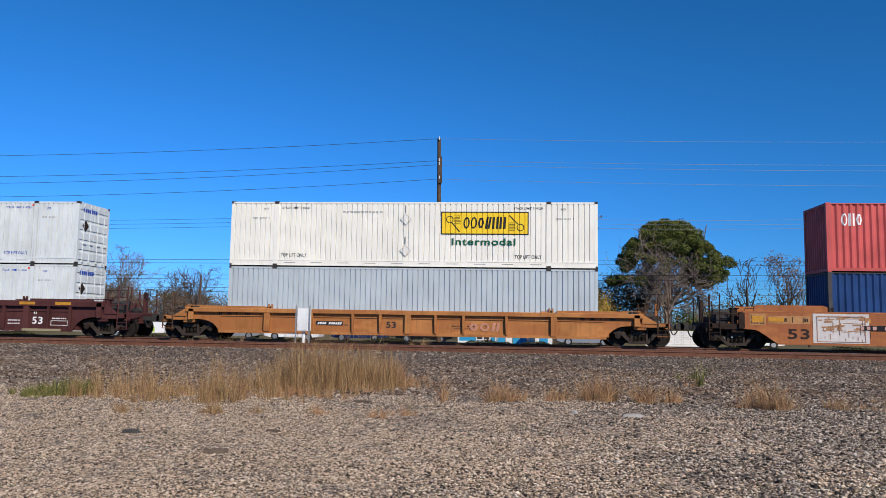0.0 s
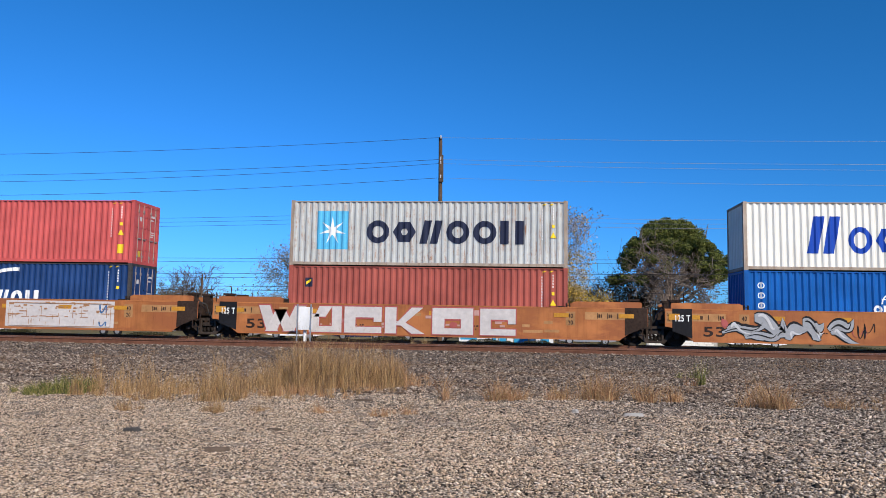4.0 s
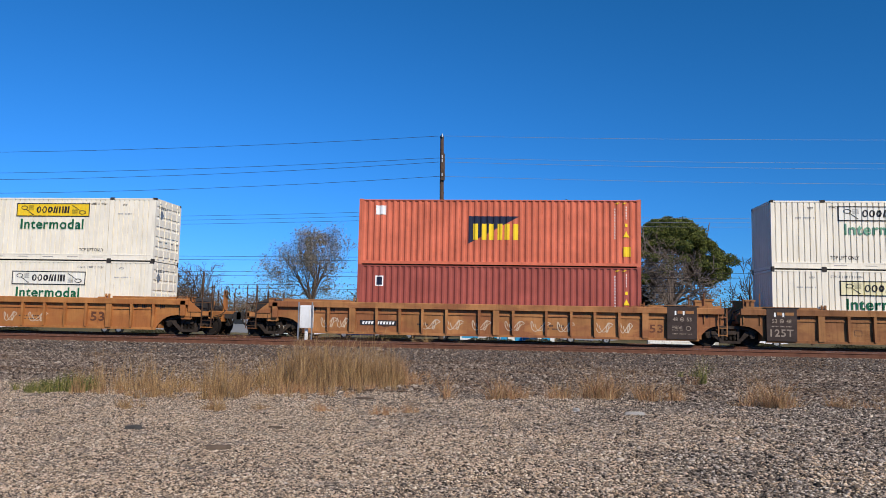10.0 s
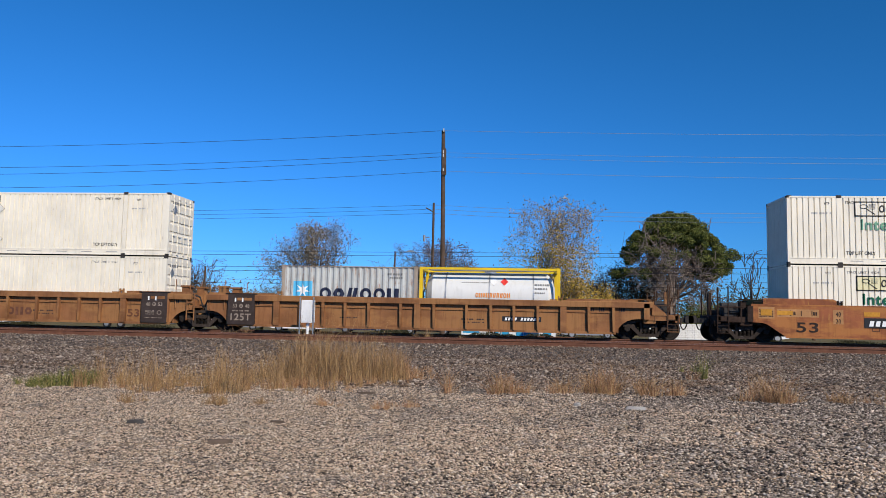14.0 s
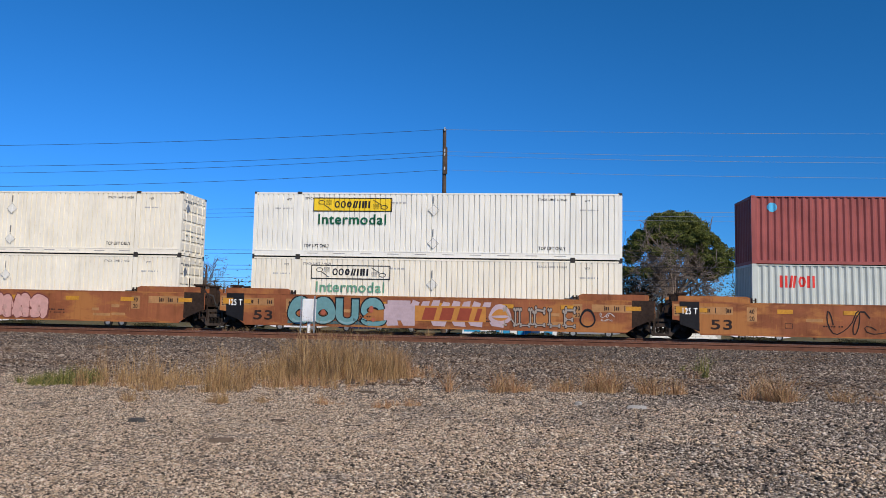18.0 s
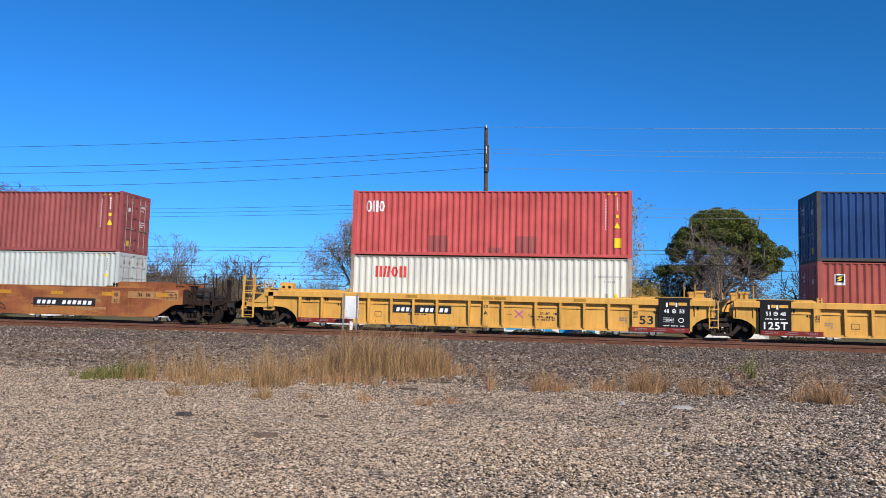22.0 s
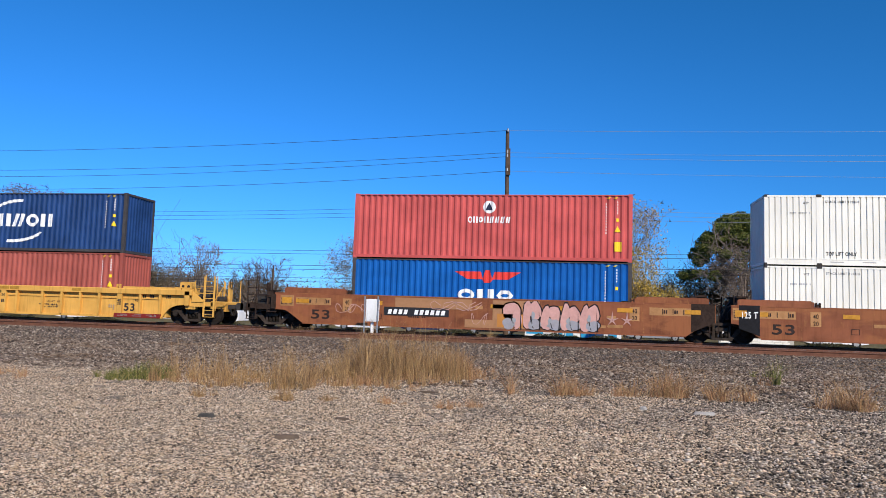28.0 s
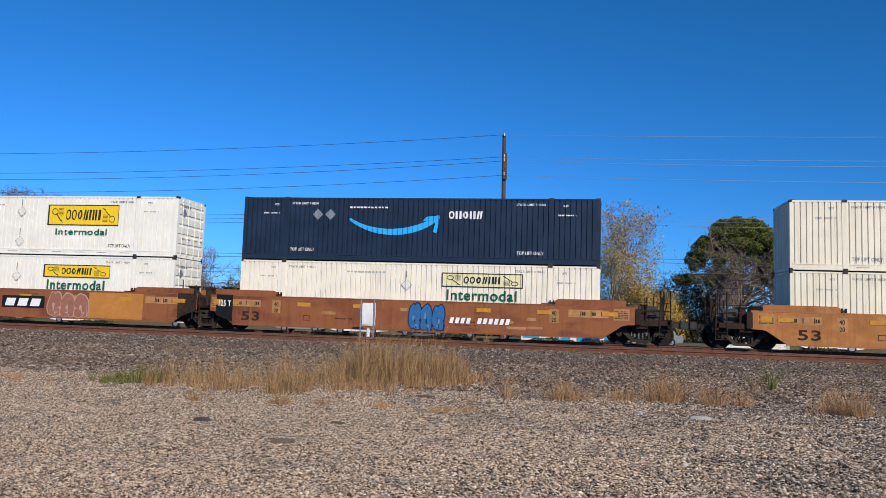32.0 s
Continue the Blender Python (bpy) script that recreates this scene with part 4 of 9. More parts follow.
def bogie(x):
    """A three-piece truck with two wheelsets."""
    b = thing("bogie", pose(x, TRAIN_Y, RAIL), "dark dusty cast-steel railway bogie with two wheelsets", "bogie", "bogies of the train")
    for s in (-1, 1):
        def frame_shape():
            y0, y1 = sorted((s * 0.93, s * 1.09))
            q = Shape()
            q.prism([(-1.06, 0.56), (-0.90, 0.62), (-0.42, 0.74), (0.42, 0.74), (0.90, 0.62), (1.06, 0.56), (1.06, 0.66), (0.92, 0.74), (0.44, 0.86), (-0.44, 0.86), (-0.92, 0.74), (-1.06, 0.66)], y0, y1)
            q.prism([(-0.84, 0.58), (-0.40, 0.16), (-0.27, 0.16), (-0.62, 0.66)], y0, y1).prism([(0.84, 0.58), (0.62, 0.66), (0.27, 0.16), (0.40, 0.16)], y0, y1)
            q.box(-0.42, 0.42, y0, y1, 0.13, 0.24, 0.03)
            q.box(-0.36, -0.27, y0, y1, 0.24, 0.76).box(0.27, 0.36, y0, y1, 0.24, 0.76)
            q.box(-1.08, -0.72, y0 - 0.02, y1 + 0.02, 0.54, 0.64, 0.03).box(0.72, 1.08, y0 - 0.02, y1 + 0.02, 0.54, 0.64, 0.03)
            return q
        part("side_frame", own_mesh(("side_frame", s), frame_shape, bogie_steel), None, b)
        spring = own_mesh(("spring",), spring_shape, cap_grease)
        for k in (-0.17, 0, 0.17):
            part("spring", spring, None, b).matrix_local = pose(k, s * 1.03, 0.24)
    part("bolster", own_mesh(("bolster",), lambda: Shape().box(-0.25, 0.25, -1.12, 1.12, 0.50, 0.66, 0.04).tube((0, 0, 0.6), (0, 0, 0.72), 0.2, 14), bogie_steel), None, b)
    part("brake_beam", own_mesh(("brake_beam",), lambda: Shape().box(-0.42, -0.36, -0.8, 0.8, 0.3, 0.38).box(0.36, 0.42, -0.8, 0.8, 0.3, 0.38), bogie_steel), None, b)
    for sx in (-1, 1):
        axle = own_mesh(("axle",), axle_shape, wheel_steel)
        ws = part("wheelset", axle, None, b)
        ws.matrix_local = pose(sx * 0.889, 0, 0.4572)
        for s in (-1, 1):
            part("wheel", own_mesh(("wheel", s), lambda: wheel_shape(s), wheel_steel), None, ws)
            part("bearing_cap", own_mesh(("bearing_cap", s), lambda: cap_shape(s), cap_grease), None, ws)
        WHEELS.append((ws, sx * 0.889))
    MOVING.append(b)
    return b


def spring_shape():
    s = Shape()
    pts = [(0.06 * math.cos(k * 0.9), 0.06 * math.sin(k * 0.9), 0.24 * k / 32) for k in range(33)]
    s.line(pts, 0.016, 5)
    return s


def axle_shape():
    return Shape().tube((0, -1.02, 0), (0, 1.02, 0), 0.085, 12)


def wheel_shape(s):
    y = lambda d: s * (0.755 + d)
    q = Shape()
    ring = [(0.09, y(0.08)), (0.15, y(0.08)), (0.17, y(0.03)), (0.36, y(0.01)), (0.39, y(0.055)), (0.445, y(0.06)), (0.4572, y(-0.02)), (0.482, y(-0.05)), (0.47, y(-0.075)), (0.38, y(-0.07)), (0.35, y(-0.02)), (0.17, y(-0.03)), (0.15, y(-0.09)), (0.09, y(-0.09))]
    q.lathe(ring if s < 0 else ring[::-1], 28)
    q.round = True
    return q


def cap_shape(s):
    q = Shape().tube((0, s * 0.93, 0), (0, s * 1.13, 0), 0.12, 14)
    for k in range(3):
        a = 2 * math.pi * k / 3
        q.tube((0.07 * math.cos(a), s * 1.12, 0.07 * math.sin(a)), (0.07 * math.cos(a), s * 1.155, 0.07 * math.sin(a)), 0.022, 6)
    return q

# ---- the train, from its front to its rear ----
cool_white = paint("bluish_white_container_paint", (0.60, 0.635, 0.625), 0.2, 0.3, 0.5, (0.26, 0.14, 0.08), 0.08)
white = paint("white_container_paint", (0.755, 0.735, 0.65), 0.12, 0.16, 0.45, (0.30, 0.16, 0.08), 0.05)
yellowed = paint("yellowed_white_container_paint", (0.725, 0.665, 0.52), 0.35, 0.24, 0.5, (0.28, 0.15, 0.08), 0.07)
cream = paint("aged_white_container_paint", (0.77, 0.715, 0.585), 0.30, 0.22, 0.5, (0.28, 0.15, 0.08), 0.06)
grey_blue = paint("grey_container_paint", (0.425, 0.475, 0.495), 0.10, 0.2, 0.45, (0.2, 0.12, 0.08), 0.06)
pale_grey = paint("pale_grey_container_paint", (0.445, 0.462, 0.440), 0.85, 0.25, 0.5, (0.25, 0.11, 0.05), 0.08)
sage = paint("sage_grey_container_paint", (0.47, 0.50, 0.455), 0.3, 0.25, 0.5, (0.28, 0.14, 0.07), 0.07)
off_white = paint("cream_container_paint", (0.62, 0.605, 0.51), 0.25, 0.22, 0.5, (0.28, 0.14, 0.07), 0.06)
red = paint("red_container_paint", (0.475, 0.086, 0.078), 0.12, 0.2, 0.5, (0.16, 0.03, 0.02), 0.14)
rose = paint("faded_red_container_paint", (0.315, 0.078, 0.058), 0.15, 0.2, 0.5, (0.16, 0.04, 0.03), 0.14)
orange_red = paint("orange_red_container_paint", (0.56, 0.145, 0.080), 0.5, 0.32, 0.5, (0.2, 0.04, 0.02), 0.15)
maroon = paint("maroon_container_paint", (0.275, 0.074, 0.066), 0.15, 0.25, 0.5, (0.12, 0.03, 0.02), 0.14)
navy = paint("navy_container_paint", (0.012, 0.043, 0.138), 0.12, 0.3, 0.45, (0.15, 0.08, 0.05), 0.2)
midnight = paint("dark_blue_container_paint", (0.015, 0.028, 0.053), 0.06, 0.25, 0.4, (0.12, 0.08, 0.06), 0.15)
blue = paint("bright_blue_container_paint", (0.004, 0.092, 0.34), 0.15, 0.25, 0.45, (0.15, 0.08, 0.05), 0.15)
rusty_frame = paint("rusted_container_frame", (0.344, 0.284, 0.224), 0.8, 0.4, 0.7, (0.17, 0.06, 0.025), 0.2)
dark_frame = plain("dark_container_frame", (0.07, 0.065, 0.065), 0.6, 0.1, 0.3)
tan_car = paint("weathered_orange_car_paint", (0.37, 0.155, 0.047), 0.55, 0.35, 0.65, (0.20, 0.075, 0.028), 0.22, 0.0, (0.33, 0.125, 0.04))
brown_car = paint("rusty_brown_car_paint", (0.215, 0.094, 0.038), 0.55, 0.4, 0.7, (0.12, 0.048, 0.022), 0.25, 0.0, (0.285, 0.136, 0.052))
dull_orange_car = paint("dusty_orange_car_paint", (0.33, 0.150, 0.055), 0.5, 0.4, 0.7, (0.17, 0.062, 0.026), 0.25, 0.0, (0.25, 0.10, 0.042))
orange_car = paint("sunburnt_orange_car_paint", (0.355, 0.128, 0.042), 0.45, 0.3, 0.65, (0.18, 0.060, 0.026), 0.22, 0.0, (0.28, 0.095, 0.036))
red_brown_car = paint("red_brown_car_paint", (0.224, 0.073, 0.030), 0.55, 0.35, 0.7, (0.36, 0.17, 0.05), 0.25, 0.0, (0.34, 0.135, 0.042))
dark_brown_car = paint("dark_red_brown_car_paint", (0.205, 0.068, 0.031), 0.5, 0.35, 0.7, (0.33, 0.15, 0.05), 0.25, 0.0, (0.25, 0.09, 0.036))
yellow_car = paint("yellow_car_paint", (0.60, 0.325, 0.070), 0.35, 0.38, 0.55, (0.22, 0.09, 0.03), 0.12)
maroon_car = paint("dark_maroon_car_paint", (0.073, 0.024, 0.022), 0.4, 0.35, 0.7, (0.10, 0.05, 0.03), 0.2)
sooty = plain("sooty_end_gear", (0.042, 0.026, 0.019), 0.85, 0.1, 0.4)
amber_strip = plain("worn_amber_reflector", (0.50, 0.235, 0.03), 0.5, 0, 0.2)
mark_yellow = plain("yellow_mark", (0.80, 0.55, 0.03), 0.5, 0, 0.06)
mark_pale = plain("faded_yellow_mark", (0.72, 0.66, 0.40), 0.6, 0, 0.08)
mark_green = plain("green_lettering", (0.01, 0.11, 0.055), 0.5, 0, 0.1)
mark_faded = plain("sun_faded_green_lettering", (0.17, 0.36, 0.24), 0.6, 0, 0.2)
mark_blue = plain("royal_blue_mark", (0.012, 0.06, 0.36), 0.5, 0, 0.06)
mark_sky = plain("sky_blue_mark", (0.09, 0.42, 0.66), 0.5, 0, 0.08)
mark_red = plain("red_mark", (0.65, 0.05, 0.04), 0.5, 0, 0.1)
mark_navy = plain("dark_navy_mark", (0.02, 0.025, 0.05), 0.5, 0, 0.1)

CENTRES = dict(A=-28.1, B=-4.5, C=19.06, D=38.54, E=58.03, F=81.64, G=105.16, H=124.64, I=144.13, J=167.63, K=187.13, L=206.62, M=230.02, N=249.55, O=269.12, P=292.70, Q=312.10, R=331.57, S=355.25)
LEVEL = RAIL + 0.36


def haul(carrier):
    """Add a box to what moves."""
    MOVING.append(carrier)
    return carrier


def hunt_marks(left, top, panel, text, tall=0.58):
    """The framed panel with plain blocks and the word under it, on a 53-foot box. left: metres from the middle; top: the panel's upper edge."""
    wide = 3.75 if tall > 0.7 else 3.5
    a, b, v0, v1 = left, left + wide, top - tall, top
    k = tall / 0.9
    rings = ring_of(a + 0.36, v1 - 0.30 * k, 0.16, 0.15 * k, 0.03) + ring_of(b - 0.33, v0 + 0.28 * k, 0.16, 0.15 * k, 0.03)
    rods = [[(a + 0.42, v1 - 0.42 * k), (a + 0.47, v1 - 0.42 * k), (a + 0.82, v0 + 0.1 * k), (a + 0.76, v0 + 0.1 * k)], [(b - 0.42, v0 + 0.42 * k), (b - 0.47, v0 + 0.42 * k), (b - 0.85, v1 - 0.12 * k), (b - 0.79, v1 - 0.12 * k)]]
    rules = [r for j in range(6) for r in rect(a + 0.55, a + 0.82, v1 - (0.16 + j * 0.06) * k, v1 - (0.145 + j * 0.06) * k) + rect(b - 0.82, b - 0.55, v0 + (0.16 + j * 0.06) * k, v0 + (0.175 + j * 0.06) * k)]
    word_h, gap = (0.30, 0.18) if tall > 0.7 else (0.46, 0.13)
    return [("sign_panel", panel, rect(a, b, v0, v1), "framed company panel"),
            ("panel_border", ink_black, frame_of(a - 0.02, b + 0.02, v0 - 0.02, v1 + 0.02, 0.045), ""),
            ("company_mark", ink_black, emblem(a + 0.92, b - 0.95, v0 + 0.25 * tall, v1 - 0.22 * tall, 6, 0.26, 0.06, 3) + rings + rods + rules, ""),
            ("lettering", text, word("Intermodal", a + (0.46 if tall > 0.7 else 0.22), v0 - gap - word_h, word_h, 2.75 if tall > 0.7 else 3.05), "green word Intermodal")]


def stencils(material, code=5):
    """The small stencilled lines of a 53-foot box."""
    out = word("TOP LIFT ONLY", -5.75, 0.42, 0.15, 1.15) + word("TOP LIFT ONLY", 4.55, 0.42, 0.15, 1.15)
    out += word("STACK LIMIT 3 HIGH", -5.75, 2.55, 0.10, 1.25) + word("STACK LIMIT 3 HIGH", 4.5, 2.55, 0.10, 1.25)
    out += word("WTP", -6.6, 2.5, 0.10, 0.22) + word("WTP", 6.5, 2.5, 0.10, 0.22)
    small = bars(-7.1, -6.3, 2.12, 2.18, 12, code) + bars(6.3, 7.1, 2.12, 2.18, 12, code) + bars(-3.0, -1.2, 2.40, 2.47, 11, code + 1)
    return [("lettering", material, out, ""), ("lettering", plain("pale_stencil", (0.42, 0.42, 0.40), 0.6), small, "")]


def placards(spots):
    grey = [p for u, v in spots for p in diamond(u, v, 0.24)]
    rim = [p for u, v in spots for p in ([[(u, v - 0.25), (u + 0.25, v), (u + 0.235, v), (u, v - 0.235)], [(u, v + 0.25), (u - 0.25, v), (u - 0.235, v), (u, v + 0.235)], [(u + 0.25, v), (u, v + 0.25), (u, v + 0.235), (u + 0.235, v)], [(u - 0.25, v), (u, v - 0.25), (u, v - 0.235), (u - 0.235, v)]])]
    return [("placard_holder", plain("white_placard", (0.72, 0.70, 0.63), 0.6), grey, ""), ("placard_frame", ink_grey, rim + [q for u, v in spots for q in rect(u - 0.03, u + 0.01, v + 0.3, v + 0.62)], "")]


def code_stack(seed, triangle=True, square=True, ink=None, lying=False):
    """Rows of small marks, upright or lying, and warning signs near the right-hand end of a 40-foot box."""
    rows = bars(4.55, 5.75, 2.07, 2.15, 14, seed) + bars(4.95, 5.45, 1.86, 1.94, 6, seed) + rect(5.0, 5.13, 1.15, 1.4)
    if lying:
        return [("lettering", ink, rows, ""), ("warning_sign", mark_yellow, rect(5.4, 5.53, 1.2, 1.38), "yellow warning sign")]
    out = [("lettering", ink or ink_white, [q for k in range(11) for q in rect(4.985, 5.03, 1.2 + k * 0.125, 1.265 + k * 0.125)] + [q for k in range(5) for q in rect(5.455, 5.5, 2.05 + k * 0.12, 2.115 + k * 0.12)], "")]
    signs = []
    if triangle:
        signs += [[(5.34, 1.28), (5.62, 1.28), (5.48, 1.54)]]
    if square:
        signs += rect(5.35, 5.66, 0.45, 0.86)
    signs += rect(5.42, 5.54, 1.72, 1.86) + [[(5.0, 2.70), (5.12, 2.70), (5.2, 2.76), (5.08, 2.76)], [(5.3, 2.70), (5.42, 2.70), (5.5, 2.76), (5.38, 2.76)]]
    out.append(("warning_sign", mark_yellow, signs, "yellow warning sign"))
    return out


def box53(c, tier, colour, label, marks, frame=None, doors="right", end_mark=None, shift=0.0):
    b = haul(container("shipping_container", CENTRES[c] + shift, LEVEL + tier * TALL, 16.154, colour, label, doors, TALL, frame, marks))
    bars_ink = end_mark or ink_grey
    note = Shape()
    for k in range(7 if end_mark else 5):
        note.box(8.083, 8.086, -0.95 + 0.17 * k, -0.83 + 0.17 * k, 2.44, 2.62 if end_mark else 2.53)
    part("company_mark" if end_mark else "lettering", note, bars_ink, b)
    part("placard_holder", Shape().prism_x([(-0.72, 1.55), (-0.46, 1.81), (-0.72, 2.07), (-0.98, 1.81)] if end_mark else [(-0.72, 1.95), (-0.5, 2.17), (-0.72, 2.39), (-0.94, 2.17)], 8.084, 8.092), sooty if end_mark else galvanized, b)
    return b


def door_panels(b):
    """Yellow company panels on the two leaves of a 53-foot box's door."""
    for y, z, w in ((-0.62, 2.22, 0.48), (0.55, 2.22, 0.48), (-0.62, 1.1, 0.2)):
        panel = part("door_panel", Shape().box(8.080, 8.084, y - w, y + w, z - 0.2, z + 0.2), mark_yellow, b, "yellow panel on the door")
        mark = Shape()
        for k in range(5):
            mark.box(8.084, 8.087, y - 0.7 * w + 0.3 * w * k, y - 0.55 * w + 0.3 * w * k, z - 0.1, z + 0.1)
        part("lettering", mark, ink_black, panel)


def box40(c, tier, colour, label, marks, frame=None, doors="right", drop=0.0):
    return haul(container("shipping_container", CENTRES[c], LEVEL + tier * TALL - drop, 12.192, colour, label, doors, TALL, frame, marks))


def well_notes(kind, dark, fifty, seed=0, tone=None):
    """Stencils on a well's side: the length, capacity lines, reflective strips."""
    out = []
    lines = []
    for sx in (-1, 1):
        if fifty is not None:
            lines += word("53", -7.85, 0.40, 0.46, 0.86) if sx < 0 else []
        base = sx * 7.9
        for k in range(4):
            lines += rect(base - 0.6 + k * 0.42, base - 0.57 + k * 0.42, 1.02, 1.16) + bars(base - 0.54 + k * 0.42, base - 0.36 + k * 0.42, 1.04, 1.13, 2, seed + k)
        if kind == "smooth":
            lines += word("40", sx * 6.2 - 0.1, 1.02, 0.12, 0.2) + word("20", sx * 6.2 - 0.1, 0.84, 0.12, 0.2)
        lines += [q for k in range(5) for q in bars(sx * 9.0 - 0.3, sx * 9.0 + 0.25, 0.98 + k * 0.045, 1.005 + k * 0.045, 9, seed + k)] if kind == "smooth" else []
    lines += bars(-3.4, -2.6, 0.62, 0.68, 8, seed) + bars(1.9, 3.0, 0.66, 0.72, 10, seed + 3) + bars(2.0, 2.9, 0.52, 0.57, 10, seed + 4) + frame_of(-4.9, -4.6, 0.5, 0.75, 0.02)
    out.append(("lettering", plain("weathered_dark_stencil", (0.035, 0.022, 0.018), 0.7, 0, 0.35, 5.0) if kind == "smooth" else dark, lines, ""))
    if kind == "smooth":
        rp = random.Random(seed + 40)
        worn = [q for sx in (-1, 1) for q in rect(sx * 7.7 - 0.9, sx * 7.7 + 0.75, 0.99, 1.19) + rect(sx * 9.0 - 0.34, sx * 9.0 + 0.3, 0.94, 1.24) + rect(sx * 6.2 - 0.2, sx * 6.2 + 0.2, 0.8, 1.19)]
        worn += [q for k in range(7) for u, v in ((rp.uniform(-5.5, 5.5), rp.uniform(0.35, 1.1)),) for q in rect(u, u + rp.uniform(0.3, 0.9), v, v + rp.uniform(0.06, 0.14))]
        out.insert(0, ("repaint_patch", plain("fresh_stencil_ground", (0.40, 0.205, 0.085), 0.7, 0, 0.25, 3.0), worn, "paler patches of newer paint"))
        strips = [q for k in (-8.6, -5.2, -2.6, 0.2, 2.9, 5.5, 8.2) for q in rect(k, k + 0.62, 1.04, 1.15)] + rect(-9.25, -8.8, 1.02, 1.18)
        out.append(("reflector_strip", tone or amber_strip, strips, "yellow reflective strip"))
    return out


def number_board(u0, u1, v0, v1, board=True):
    """A black board with slanted white bars, four and then six, for the car's letters and number."""
    w, h, out = (u1 - u0) * 0.9 / 11, (v1 - v0) * 0.56, []
    lean, base = 0.25 * h, v0 + 0.22 * (v1 - v0)
    for k in range(11):
        if k != 4:
            a = u0 + 0.06 * (u1 - u0) + k * w
            out.append([(a, base), (a + 0.66 * w, base), (a + 0.66 * w + lean, base + h), (a + lean, base + h)])
    plate = [("number_board", ink_black, rect(u0, u1, v0, v1), "black number board")] if board else []
    return plate + [("number_bar", ink_white, out, "")]


def yellow_feet():
    """Small stencils beside the end panels of a yellow car."""
    return [("lettering", ink_grey, [q for k in (-5.9, 5.6) for j in range(3) for q in bars(k, k + 0.35, 0.72 - 0.1 * j, 0.77 - 0.1 * j, 3, j)], "")]


def blob(u, v, rx, ry, rng, n=18, wob=0.18):
    ph = [rng.uniform(0, 6.283) for k in range(3)]
    pts = []
    for k in range(n):
        a = 6.283 * k / n
        r = 1 + wob * (math.sin(2 * a + ph[0]) * 0.5 + math.sin(3 * a + ph[1]) * 0.5 + math.sin(5 * a + ph[2]) * 0.3)
        pts.append((u + rx * r * math.cos(a), v + ry * r * math.sin(a)))
    return [[(u, v), pts[k], pts[(k + 1) % n]] for k in range(n)]


def curl(rng, u, v, w, h, thick, turns=1.2):
    """A looped stroke of spray paint."""
    out, pts = [], []
    for k in range(26):
        t = k / 25
        pts.append((u + w * (t + 0.22 * math.cos(6.283 * turns * t + 1)), v + h * (0.5 + 0.5 * math.sin(6.283 * turns * 1.5 * t + rng.uniform(-0.1, 0.1)))))
    rim = []
    for k, (a, b) in enumerate(pts):
        (p, q), (c, d) = pts[max(0, k - 1)], pts[min(len(pts) - 1, k + 1)]
        m = math.hypot(c - p, d - q) + 1e-6
        nx, nz = -(d - q) / m * thick / 2, (c - p) / m * thick / 2
        rim.append(((a - nx, b - nz), (a + nx, b + nz)))
    for (a, b), (c, d) in zip(rim, rim[1:]):
        out.append([a, c, d, b])
    return out


SPRAY = {}


def sprayed(owner, layers, y=-1.462):
    """Layers of spray paint on a smooth car's side: (material, outlines), the first one lowest."""
    flat = [(-12, y), (12, y)]
    for k, (mat, polys) in enumerate(layers):
        polys = [[(min(9.0, max(-9.0, a)), min(1.27, max(0.21, b))) for a, b in p] for p in polys]
        forms = islands(polys)
        label = "spray-painted graffiti" if k == 0 else ""
        if len(forms) > 24:      # scratches and flecks
            tagged(wpart("graffiti", lay_on(polys, flat, 0.012 + 0.005 * k), mat, owner, label), kind="stuff")
            continue
        for j, form in enumerate(forms):
            wpart("graffiti", lay_on(form, flat, 0.012 + 0.005 * k + 0.0002 * j, weld=True), mat, owner, label)


def spray_paint(name, c):
    return plain("spray_" + name, c, 0.6, 0, 0.12, 5.0)


